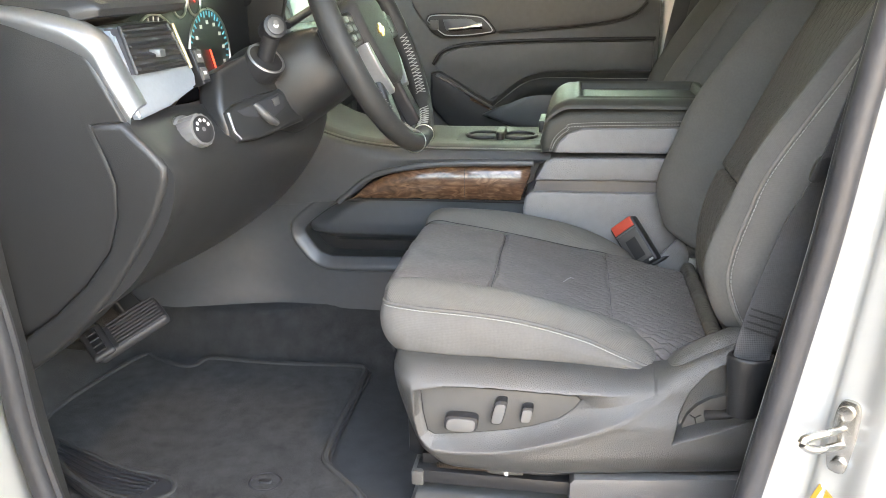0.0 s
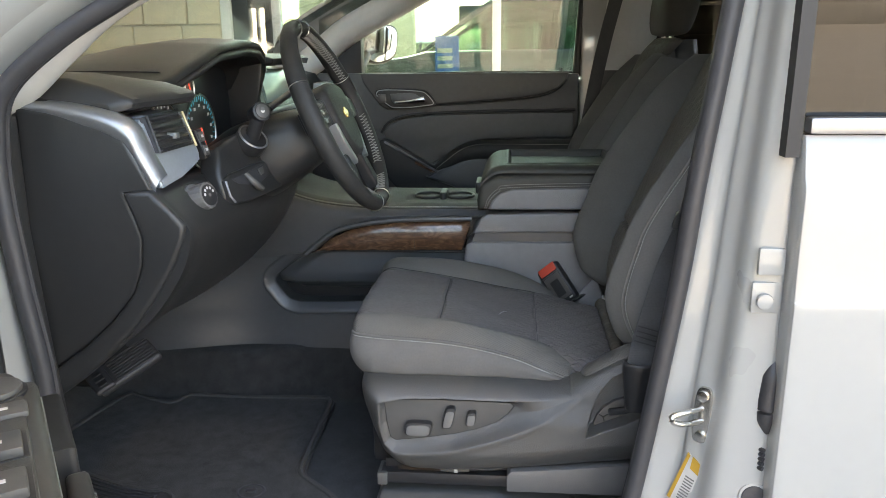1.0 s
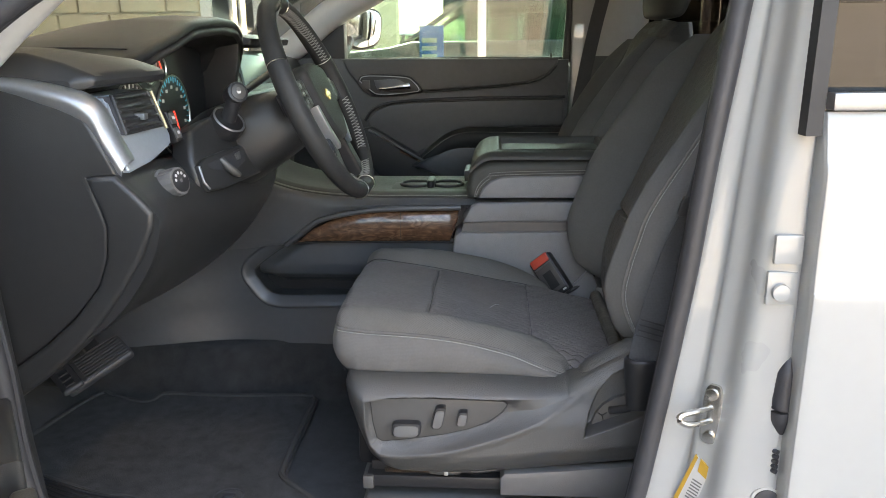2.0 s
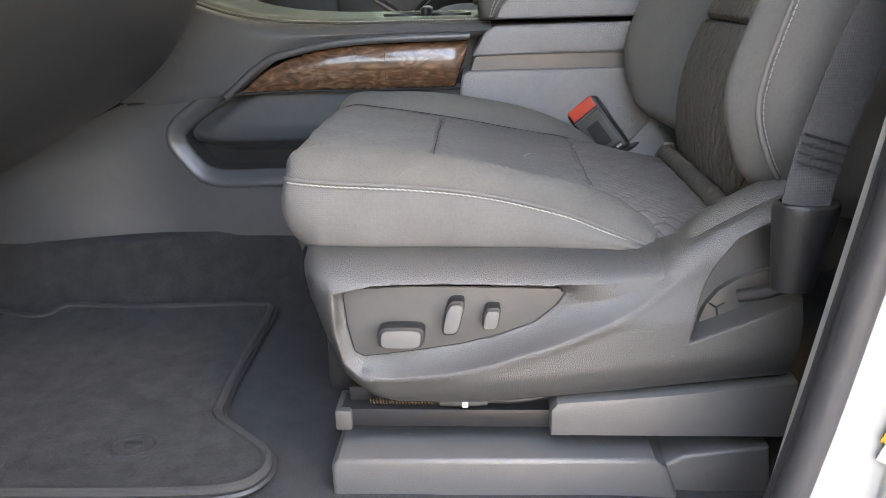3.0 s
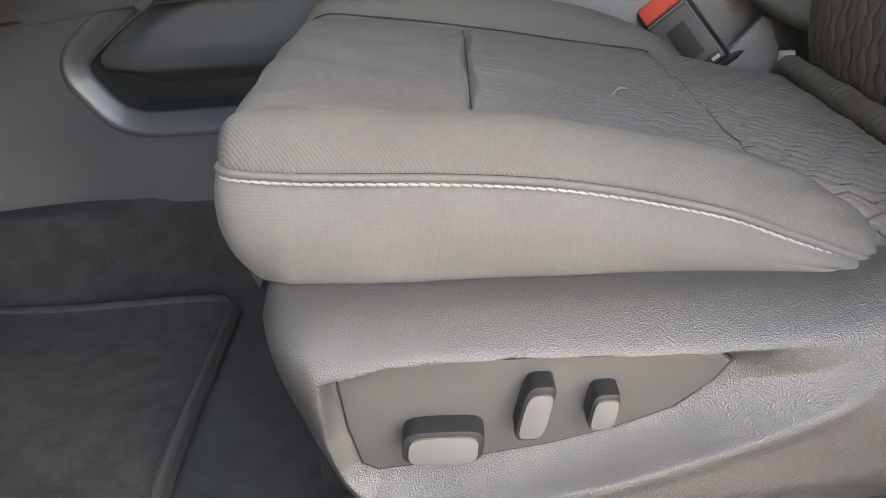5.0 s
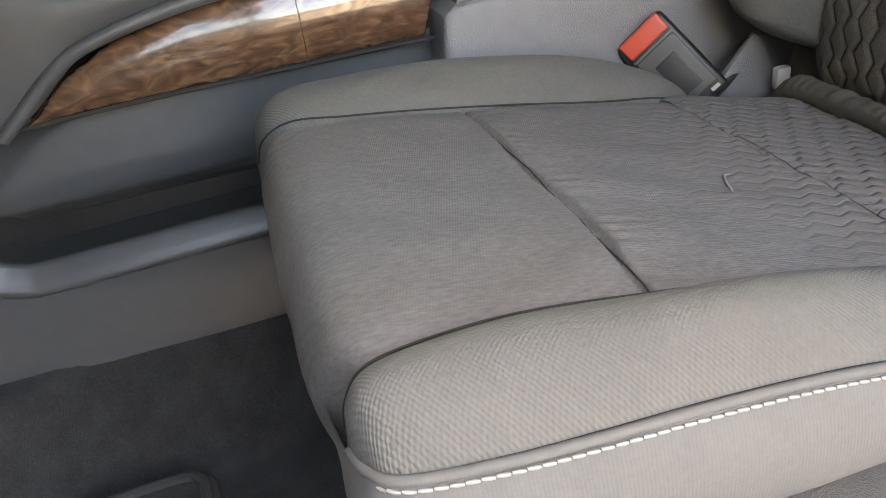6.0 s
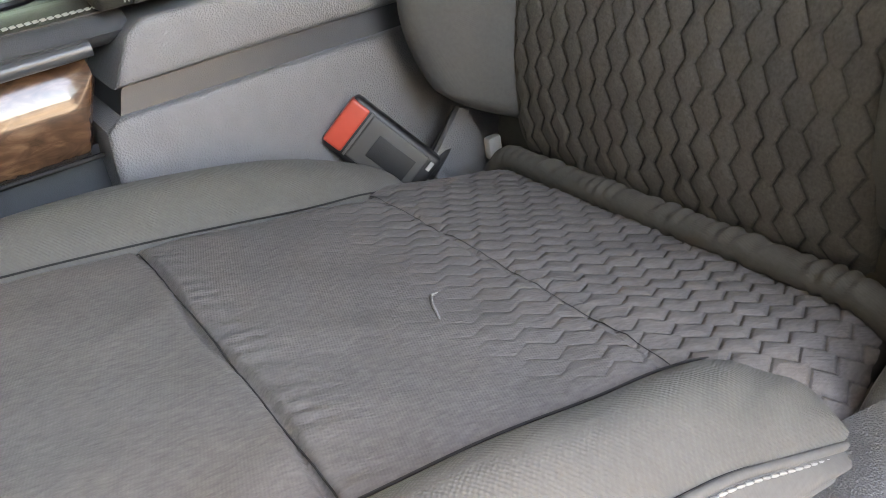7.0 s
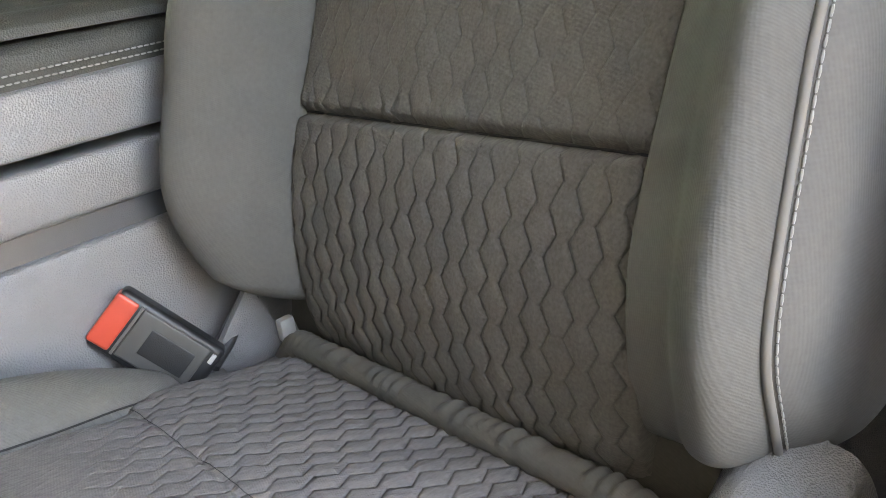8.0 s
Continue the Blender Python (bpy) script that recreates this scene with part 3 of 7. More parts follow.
    h += groove(0.1665 - np.abs(Y - 1.2075), 0.008, 0.006) + 0.0008 * ripple(Z, Y, 5.0) + 0.004 * (1 - v[None] ** 2)
    P = np.stack([X + N[:, :1] * h, Y, Z + N[:, 1:] * h], 2)
    cut = int(np.searchsorted(pz, 1.104))
    for sl, words in ((slice(0, cut + 1), "quilted wavy dark cloth lower back panel"), (slice(cut, len(px)), "dark cloth upper back panel")):
        cloth_measure(shell("back_panel", side(P[sl]), (0.02, 0, -0.004), CLOTH_QUILT, seat, words, 80), Z[sl], (Y - SEAT_Y + 0.004)[sl], strength[sl])
    if fine:
        tube("seam", side(P[cut, 4:-4:6] + np.array([-0.0006, 0, 0])), 0.0010, SEAM, seat, "dark sewn seam across the backrest", 6)
    for inner in (0, 1):
        n, m = (140, 30) if fine else (40, 12)
        I, O = curve(twin(BACK_IN) + [0, 0.010, 0] if inner else BACK_IN, n), curve(twin(BACK_OUT) + [-0.006, 0.022, 0] if inner else BACK_OUT, n)
        w = np.linspace(0, 1, m)[None, :, None]
        u = np.linspace(0, 1, n)[:, None, None]
        swell = (0.062 if inner else 0.036) * np.clip(u * 7, 0, 1) ** 0.5 * np.clip((1.04 - u) * 3, 0, 1) ** 0.5 * np.sin(np.pi * w ** (1.0 if inner else 2.4)) ** 0.8
        B = I[:, None] * (1 - w) + O[:, None] * w + swell * np.array([-0.95, 0, 0.22])
        B[..., 0] += 0.0012 * ripple(B[..., 2] * 0.5, B[..., 1], 3.0)
        if not inner:
            B[..., 0] += (0.004 * np.exp(-(((w - 0.42) / 0.09) ** 2)) * np.clip((0.75 - u) * 3, 0, 1))[..., 0]
        shell("back_bolster", side(B), (0.022, 0, 0), CLOTH_TALL, seat, "tall grey cloth back bolster", 80)
        sgn = 1 if inner else -1
        cols = [O, O + np.array([0.010, 0.010 * sgn, 0]), O + np.array([0.03, 0.019 * sgn, -0.004]), O + np.array([0.07, 0.024 * sgn, -0.012]), O + np.array([0.12, 0.018 * sgn, -0.02]), O + np.array([0.15, -0.02 * sgn, -0.025])]
        S = np.stack(cols, 1)
        S = np.stack([curve(row, 24 if fine else 8) for row in S])
        shell("back_side", side(S), (0.0, -0.006 * sgn, 0), CLOTH_SIDE, seat, "grey cloth backrest side", 80)
        if fine and not inner:
            tube("piping", side(curve(BACK_OUT, 140)[6:] + np.array([-0.0008, -0.0014, 0])), 0.0024, PIPING, seat, "raised grey cloth piping", 8, False, 1.0, (0, 1, 0))
            stitches("stitching", curve(BACK_OUT, 140)[6:] + np.array([0.0030, -0.0046, 0]), 0.0010, 0.0050, 0.0008, seat, label="off-white contrast stitches", slant=0)
        elif not fine and inner:
            stitches("stitching", side(even(twin(BACK_OUT)[1:] + np.array([0.006, 0.006, 0]), 60)), 0.003, 0.008, 0.0016, seat, label="pale contrast stitches", slant=0)
    # shell of the backrest, then head restraint on two posts
    Rr = []
    for x, z, hw in ((0.40, 0.93, 0.20), (0.44, 1.05, 0.222), (0.49, 1.20, 0.225), (0.54, 1.34, 0.215), (0.57, 1.44, 0.19), (0.575, 1.495, 0.14)):
        a = np.linspace(0, 2 * np.pi, 24, endpoint=False)
        c, s_ = np.cos(a), np.sin(a)
        Rr.append(np.stack([x + 0.045 * np.sign(c) * np.abs(c) ** 0.6, SEAT_Y + hw * np.sign(s_) * np.abs(s_) ** 0.5, z + 0 * a], 1))
    loft("back_shell", side(curve_rings(Rr, 20)), GRAIN, seat, "dark backrest shell", 60)
    T = even([(0.52, 1.10, 1.50), (0.535, 1.20, 1.585), (0.52, 1.30, 1.50)], 20)
    cap = tube_rings(even([(0.528, 1.03, 1.40), (0.535, 1.075, 1.445), (0.540, 1.20, 1.455), (0.535, 1.325, 1.445), (0.528, 1.37, 1.40)], 40), 0.036, 16)
    loft("back_top", side(cap), CLOTH_SIDE, seat, "rounded cloth top of the backrest", 80)
    for dy in (-0.06, 0.06):
        tube("headrest_post", side([(0.545, SEAT_Y + dy, 1.45), (0.552, SEAT_Y + dy, 1.51), (0.56, SEAT_Y + dy, 1.58)]), 0.007, CHROME, seat, "chrome post", 12)
    hr = []
    for z, sx, sy in ((1.508, 0.02, 0.10), (1.520, 0.045, 0.125), (1.58, 0.058, 0.135), (1.66, 0.055, 0.13), (1.71, 0.04, 0.115), (1.725, 0.015, 0.09)):
        a = np.linspace(0, 2 * np.pi, 28, endpoint=False)
        c, s_ = np.cos(a), np.sin(a)
        hr.append(np.stack([0.553 + (z - 1.5) * 0.15 + sx * np.sign(c) * np.abs(c) ** 0.7, SEAT_Y + sy * np.sign(s_) * np.abs(s_) ** 0.6, z + 0 * a], 1))
    loft("headrest", side(curve_rings(hr, 24)), CLOTH_BACK, seat, "dark cloth headrest", 80)
    # pan under the cushion
    P0 = side(np.array([(-0.17, 0.99, 0.70), (0.33, 1.41, 0.885)]))
    box("seat_pan", P0.min(0), P0.max(0), BLACK, seat, "black seat frame", 0.01)


def curve_rings(rings, n):
    R = np.asarray(rings, float)
    return curve(R.reshape(len(R), -1), n).reshape(n, R.shape[1], 3)


def stadium(cx, cz, w, h, lean=0.0, n=8, power=0.55):
    a = np.linspace(0, 2 * np.pi, 4 * n, endpoint=False)
    u = w / 2 * np.sign(np.cos(a)) * np.abs(np.cos(a)) ** power
    v = h / 2 * np.sign(np.sin(a)) * np.abs(np.sin(a)) ** power
    return [(cx + p + lean * q, cz + q) for p, q in zip(u, v)]


driver_seat = thing("car_seat", (0.07, 1.20, 0.64), "grey and charcoal cloth driver seat with white stitching and power switches", "car seat", "front seats")
build_seat(driver_seat, False, True)


def valance():
    """Moulded plastic skirt on the seat's door side, with the switch plate, knobs and belt pocket."""
    zt = lambda x: np.interp(x, [-0.17, 0.165, 0.20, 0.235, 0.265, 0.295, 0.34], [0.889, 0.887, 0.893, 0.912, 0.930, 0.946, 0.968])
    zb = lambda x: np.interp(x, [-0.17, -0.115, 0.0, 0.12, 0.34], [0.716, 0.716, 0.722, 0.734, 0.760])
    plate = np.array([(-0.134, 0.852), (-0.126, 0.858), (-0.059, 0.861), (0.02, 0.860), (0.092, 0.858), (0.098, 0.853), (0.088, 0.838), (0.066, 0.820), (0.03, 0.806), (-0.007, 0.796), (-0.06, 0.787), (-0.115, 0.780), (-0.125, 0.786), (-0.131, 0.815)])
    nu, nv = 300, 140
    t = np.linspace(0, 1, nv)[None]
    s = np.linspace(0, 1, nu)[:, None]
    xf = np.interp(t, [0, 0.06, 0.2, 0.45, 0.72, 0.9, 1], [-0.118, -0.132, -0.150, -0.166, -0.180, -0.186, -0.184])
    X = xf + s * (0.335 - xf)
    lo, hi = zb(X), zt(X)
    Z = lo + t * (hi - lo)
    def reach(outline):
        """Distance to an outline, and whether a place lies inside it."""
        d, ins = np.full(X.shape, 9.0), np.zeros(X.shape, bool)
        for a, b in zip(outline, np.roll(outline, -1, 0)):
            e = b - a
            k = np.clip(((X - a[0]) * e[0] + (Z - a[1]) * e[1]) / (e @ e), 0, 1)
            d = np.minimum(d, np.hypot(X - a[0] - k * e[0], Z - a[1] - k * e[1]))
            ins ^= ((a[1] > Z) != (b[1] > Z)) & (X < (b[0] - a[0]) * (Z - a[1]) / (b[1] - a[1] + 1e-12) + a[0])
        return d, ins

    D, inside = reach(plate)
    D = np.where(inside, -D, D)
    # the panel sits in a scoop that runs out to a point at the rear, above a rising wing
    scoop = np.array([(-0.142, 0.857), (-0.10, 0.866), (-0.03, 0.868), (0.08, 0.866), (0.15, 0.868), (0.212, 0.878), (0.18, 0.854), (0.149, 0.834), (0.110, 0.815), (0.069, 0.799), (0.02, 0.782), (-0.023, 0.770), (-0.085, 0.760), (-0.120, 0.761), (-0.138, 0.772), (-0.144, 0.81)])
    D2, within = reach(scoop)
    sunk = np.where(within, 1 - (1 - np.clip(D2 / (D2 + np.maximum(D, 0) + 1e-6), 0, 1)) ** 1.8, 0.0)
    proud = 0.012 + 0.013 * soft(np.clip((X + 0.12) / 0.16, 0, 1)) * soft(np.clip((0.875 - Z) / 0.05, 0, 1))
    h = proud * (1 - sunk) - 0.0025 * sunk + 0.0016 * np.exp(-((np.where(within, -D2, D2) - 0.004) / 0.006) ** 2) - 0.006 * (D < 0.0008)
    h -= 0.010 * soft(np.clip((Z - 0.868) / 0.03, 0, 1)) * (X < 0.2)
    # hollow for the belt anchor, pointed at its front foot
    hollow = np.array([(0.224, 0.806), (0.231, 0.850), (0.246, 0.888), (0.268, 0.916), (0.300, 0.934), (0.345, 0.945), (0.345, 0.858), (0.290, 0.834)])
    D3, sunken = reach(hollow)
    h -= np.where(sunken, (h + 0.012) * soft(np.clip(D3 / 0.008, 0, 1)), 0.0)
    fall = lambda d, r: 1 - np.sqrt(np.clip(1 - np.clip(1 - d / r, 0, 1) ** 2, 0, 1))
    h -= 0.014 * fall(Z - lo, 0.016) + (0.046 - 0.024 * soft(np.clip((X - 0.18) / 0.06, 0, 1))) * fall(hi - Z, 0.036) + 0.070 * fall(X - xf, 0.045)
    h -= 0.016 * soft(np.clip((lo + 0.045 - Z) / 0.05, 0, 1))
    P = np.stack([X, 0.930 - h, Z], 2)
    shell("side_skirt", P, (0, 0.03, 0), GRAIN, driver_seat, "grained dark grey moulded plastic skirt", 70)
    c_ = plate.mean(0)
    prism("plate_gap", [tuple(c_ + (p - c_) * np.array([1.011, 1.026])) for p in plate], "y", 0.9318, 0.94, GASKET_SHADE, driver_seat, "dark gap round the switch panel")
    prism("switch_plate", [tuple(p) for p in plate], "y", 0.9309, 0.94, PLATE, driver_seat, "smooth grey switch panel", 0.0012)
    for nm, cx, cz, w, hh, lean, words in (("recline_switch", -0.0175, 0.8315, 0.019, 0.040, 0.24, "tilted recline switch"), ("seat_switch", -0.073, 0.8085, 0.050, 0.026, 0.10, "wide cushion switch"), ("lumbar_switch", 0.0225, 0.831, 0.017, 0.026, 0.18, "small square lumbar switch")):
        knob = prism(nm, stadium(cx, cz, w, hh, lean, 8, 0.5), "y", 0.934, 0.9155, BLACK, driver_seat, words, 0.0025)
        prism("switch_cap", stadium(cx, cz - 0.001, w * 0.84, hh * 0.80, lean, 8, 0.5), "y", 0.9165, 0.9135, CAP, knob, "pale satin switch cap", 0.0012)
    # broad rounded top of the wing, down to the cushion
    wx = np.linspace(0.192, 0.336, 40)
    grow = soft(np.clip((wx - 0.192) / 0.05, 0, 1))
    rows = [np.stack([wx, 0 * wx + yy_, zt(wx) + dz_ * grow - 0.035 * (1 - grow) ** 2], 1) for yy_, dz_ in ((0.934, -0.016), (0.940, -0.005), (0.950, 0.004), (0.962, 0.010), (0.973, 0.012), (0.981, 0.008), (0.986, -0.004), (0.988, -0.03), (0.988, -0.07))]
    W = curve(np.array(rows).reshape(9, -1), 36).reshape(36, 40, 3)
    shell("wing_top", W, (0, 0.0, -0.006), GRAIN, driver_seat, "grained rounded top of the skirt's rising wing", 80)
    # flat cover in the hollow, with its three-armed slot
    cover = prism("pocket_cover", [(0.240, 0.814), (0.2405, 0.823), (0.246, 0.839), (0.258, 0.855), (0.275, 0.867), (0.300, 0.876), (0.330, 0.882), (0.330, 0.853), (0.300, 0.840), (0.266, 0.826)], "y", 0.946, 0.9335, PLATE, driver_seat, "flat grey cover in the belt hollow", 0.001)
    for tip_x, tip_z in ((0.2492, 0.8408), (0.2645, 0.8415), (0.2590, 0.8270)):
        tube("slot", [(0.2568, 0.9333, 0.8362), (tip_x, 0.9333, tip_z)], 0.0010, SEAM, cover, "black slot arm", 6)


valance()
prism("cover_tab", [(-0.197, 0.925), (-0.190, 0.922), (-0.184, 0.890), (-0.190, 0.878), (-0.196, 0.896)], "y", 0.997, 1.000, BLACK, driver_seat, "small dark pointed cover tab", 0.0008)
tube("scuff", [(0.084, 1.177, 0.9462), (0.0785, 1.176, 0.9474), (0.073, 1.166, 0.9485), (0.069, 1.155, 0.9490), (0.064, 1.143, 0.9496), (0.061, 1.134, 0.9498)], [0.0003, 0.0008, 0.001, 0.0009, 0.0006, 0.0003], SCRATCH, driver_seat, "pale curved scuff on the cloth", 6)


def seat_runners():
    """Runner, its covers, the adjuster screw and the taped wiring under the skirt."""
    box("runner", (-0.150, 0.935, 0.688), (0.30, 0.975, 0.711), BLACK, driver_seat, "black steel seat runner", 0.004)
    box("runner_end", (-0.153, 0.930, 0.686), (-0.134, 0.978, 0.711), GRAIN, driver_seat, "grey plastic runner end", 0.003)
    box("upper_runner", (-0.140, 0.955, 0.708), (0.30, 0.985, 0.728), BLACK, driver_seat, "black upper runner", 0.003)
    prism("runner_cover", [(0.087, 0.690), (0.087, 0.722), (0.094, 0.731), (0.20, 0.740), (0.345, 0.757), (0.345, 0.690)], "y", 0.915, 0.985, RISER, driver_seat, "dark grey plastic runner cover", 0.005)
    prism("riser_cover", [(-0.156, 0.60), (-0.156, 0.655), (-0.148, 0.664), (0.20, 0.668), (0.215, 0.655), (0.235, 0.60)], "y", 0.905, 0.99, RISER, driver_seat, "grey plastic riser cover", 0.006, 3)
    prism("riser_tail", [(0.205, 0.60), (0.205, 0.648), (0.235, 0.664), (0.325, 0.676), (0.335, 0.60)], "y", 0.918, 0.985, RISER, driver_seat, "grey plastic tail of the riser cover", 0.005, 3)
    a = np.linspace(0, 22 * 2 * np.pi, 500)
    tube("adjuster_screw", np.stack([np.linspace(-0.115, -0.035, 500), 0.944 + 0.0034 * np.cos(a), 0.7165 + 0.0034 * np.sin(a)], 1), 0.0010, RUST, driver_seat, "brown steel adjuster spring", 5)
    tube("wiring", even([(-0.036, 0.942, 0.7195), (-0.01, 0.939, 0.7205), (0.02, 0.94, 0.7215), (0.05, 0.942, 0.7195), (0.088, 0.945, 0.724)], 40), 0.0042, BLACK, driver_seat, "black taped wiring", 8)
    tube("wrap", even([(-0.034, 0.9405, 0.7195), (-0.01, 0.9375, 0.7205), (0.018, 0.9385, 0.7215)], 20), 0.0062, PLATE, driver_seat, "grey wrapped cable sleeve", 8)
    box("tag", (-0.010, 0.930, 0.716), (-0.003, 0.933, 0.7255), PAPER, driver_seat, "small white cable tag", 0.001)


seat_runners()
passenger_seat = thing("car_seat", (0.07, 2.10, 0.64), "dark grey cloth passenger seat with pale stitching beside the console", "car seat", "front seats")
build_seat(passenger_seat, True, False)


# ---- the car's shell ----
def mirror_y(P):
    P = np.array(P, float)
    P[..., 1] = 2 * YC - P[..., 1]
    return P


xs, ys = np.linspace(-1.30, 1.30, 130), np.linspace(0.755, 2.545, 120)
FX, FY = np.meshgrid(xs, ys, indexing="ij")
FZ = 0.62 + 0.118 * soft((0.238 + 0.022 * soft((-0.42 - FX) / 0.15) - np.abs(FY - YC)) / (0.10 - 0.05 * soft((-0.42 - FX) / 0.15))) + 0.42 * soft((-0.86 - FX) / 0.40) ** 1.0 + 0.0015 * ripple(FX * 0.5, FY * 0.5)
tagged(shell("floor", np.stack([FX, FY, FZ], 2), (0, 0, -0.04), CARPET), "charcoal carpet floor of the cabin", "carpet", kind="structure")

SEAL = [(0.395, 0.748, 1.80), (0.386, 0.744, 1.62), (0.365, 0.738, 1.45), (0.345, 0.735, 1.30), (0.330, 0.734, 1.159), (0.313, 0.734, 1.032), (0.297, 0.734, 0.92), (0.277, 0.734, 0.796), (0.255, 0.735, 0.70), (0.215, 0.74, 0.635), (0.13, 0.742, 0.612), (-0.20, 0.742, 0.610), (-0.50, 0.742, 0.612), (-0.585, 0.74, 0.64), (-0.622, 0.738, 0.72), (-0.640, 0.735, 0.85), (-0.643, 0.732, 0.99), (-0.655, 0.730, 1.12), (-0.663, 0.728, 1.25), (-0.660, 0.728, 1.34), (-0.640, 0.728, 1.415), (-0.560, 0.73, 1.482), (-0.455, 0.735, 1.542), (-0.30, 0.745, 1.62), (-0.10, 0.755, 1.73), (0.10, 0.758, 1.79)]
seal = thing("door_seal", (0.0, 0.742, 0.61), "black rubber weather seal round the open doorway", "seal", kind="structure")
loop = even(SEAL + [SEAL[0]], 260)[:-1]
tube("bulb", loop, 0.0135, RUBBER, seal, "rounded rubber bulb", 14, True, 1.0, (0, 1, 0))
tube("lip", loop + np.array([0, 0.017, 0]), 0.0105, RUBBER, seal, "thin inner rubber lip", 8, True, 1.0, (0, 1, 0))


# white jamb behind the seal: rear edge of the doorway, with its steps
zz = np.linspace(0.50, 1.86, 60)
sx = np.interp(zz, [0.5, 0.70, 0.796, 0.92, 1.032, 1.159, 1.30, 1.45, 1.62, 1.80], [0.275, 0.275, 0.288, 0.306, 0.322, 0.339, 0.354, 0.374, 0.394, 0.405])
J = []
for x, z in zip(sx, zz):
    e = 0.452
    w = e - x
    J.append([(x - 0.012, 0.775, z), (x, 0.752, z), (x + 0.006, 0.741, z), (x + 0.03 * w / 0.1, 0.733, z), (x + 0.33 * w, 0.722, z), (x + 0.46 * w, 0.708, z), (x + 0.52 * w, 0.688, z), (x + 0.60 * w, 0.677, z), (x + 0.80 * w, 0.670, z), (x + 0.92 * w, 0.668, z), (e, 0.672, z), (e + 0.06, 0.70, z)])
J = np.array(J)
J = np.stack([curve(r, 40) for r in J])
tagged(shell("pillar_jamb", J, (0.02, 0.03, 0), PAINT), "white painted middle pillar with stepped door jamb", "car pillar", kind="structure")
# front pillar and roof rail, outside, in white
A = np.array([(-0.70, 1.33), (-0.672, 1.43), (-0.59, 1.497), (-0.478, 1.560), (-0.31, 1.642), (-0.10, 1.752), (0.10, 1.812), (0.42, 1.83), (1.2, 1.83)])
L = even([(x, 0, z) for x, z in A], 80)
R = np.stack([L + np.array([-0.02, 0.745, 0.0]), L + np.array([-0.028, 0.715, 0.02]), L + np.array([-0.045, 0.70, 0.045]), L + np.array([-0.07, 0.715, 0.08]), L + np.array([-0.09, 0.76, 0.10]), L + np.array([-0.09, 0.80, 0.10])], 1)
R = np.stack([curve(r, 20) for r in R])
tagged(shell("pillar_front", R, (0.0, 0.02, -0.02), PAINT), "white painted front pillar and roof rail", "car pillar", kind="structure")
tagged(shell("pillar_front_far", mirror_y(R), (0.0, -0.02, -0.02), PAINT), "white painted front pillar and roof rail", "car pillar", kind="structure")
# pale trim inside the front pillars
for far in (0, 1):
    T = even([(-0.80, 0.845, 1.36), (-0.675, 0.815, 1.418), (-0.588, 0.80, 1.482), (-0.500, 0.80, 1.548), (-0.36, 0.81, 1.62), (-0.18, 0.83, 1.71), (-0.02, 0.84, 1.79)], 50)
    Rr = tube_rings(T, 0.050 if far else 0.030, 16, up=(0, 1, 0))
    nm = "pillar_trim_far" if far else "pillar_trim"
    tagged(loft(nm, mirror_y(Rr) if far else Rr, TRIMLIGHT), "pale grey front pillar trim", "pillar trim", kind="structure")
# lower side: sill with plastic scuff plate, front hinge post
sill = [(0.640, 0.40), (0.640, 0.56), (0.655, 0.585), (0.70, 0.597), (0.745, 0.600), (0.775, 0.598), (0.79, 0.585), (0.79, 0.40)]
tagged(prism("sill", sill, "x", -0.75, 0.62, PAINT, bevel=0.004), "white painted door sill", "sill", kind="structure")
box_sc = box("scuff_plate", (-0.56, 0.760, 0.596), (0.20, 0.815, 0.632), BLACK, None, "", 0.012, 3)
tagged(box_sc, "black ribbed plastic scuff plate on the sill", "scuff plate", kind="structure")
post = [(-0.67, 0.55), (-0.655, 0.70), (-0.668, 0.99), (-0.682, 1.25), (-0.665, 1.42), (-0.78, 1.40), (-0.95, 1.30), (-0.95, 0.45), (-0.70, 0.45)]
tagged(prism("hinge_post", post, "y", 0.66, 0.76, PAINT, bevel=0.008), "white painted front hinge post", "car pillar", kind="structure")
kick = [(-0.63, 0.60), (-0.652, 0.85), (-0.662, 1.0), (-0.672, 1.2), (-0.668, 1.38), (-0.80, 1.38), (-1.2, 1.2), (-1.2, 0.60)]
tagged(prism("kick_trim", kick, "y", 0.762, 0.80, DASH, bevel=0.006), "black plastic kick trim beside the footwell", "trim", kind="structure")
# inner trim of the middle pillar
B = []
for z in np.linspace(0.60, 1.80, 40):
    x = float(np.interp(z, [0.6, 0.70, 0.796, 0.92, 1.032, 1.159, 1.30, 1.45, 1.62, 1.80], [0.26, 0.262, 0.280, 0.298, 0.314, 0.332, 0.347, 0.367, 0.388, 0.40]))
    B.append([(x, 0.757, z), (x + 0.004, 0.772, z), (x + 0.03, 0.79, z), (x + 0.10, 0.80, z), (x + 0.20, 0.79, z)])
B = np.stack([curve(r, 16) for r in np.array(B)])
cut = 22
tagged(shell("pillar_lower_trim", B[:cut + 1], (0.01, -0.008, 0), GRAIN), "dark plastic lower pillar trim", "pillar trim", kind="structure")
tagged(shell("pillar_upper_trim", B[cut:], (0.01, -0.008, 0), TRIMLIGHT), "pale upper pillar trim", "pillar trim", kind="structure")
Bf = mirror_y(B)
cut = 26
tagged(shell("pillar_lower_trim_far", Bf[:cut + 1] + np.array([0.01, 0, 0]), (0.01, 0.008, 0), GRAIN), "dark plastic lower pillar trim", "pillar trim", kind="structure")
tagged(shell("pillar_upper_trim_far", Bf[cut:] + np.array([0.01, 0, 0]), (0.01, 0.008, 0), TRIMLIGHT), "pale upper pillar trim", "pillar trim", kind="structure")
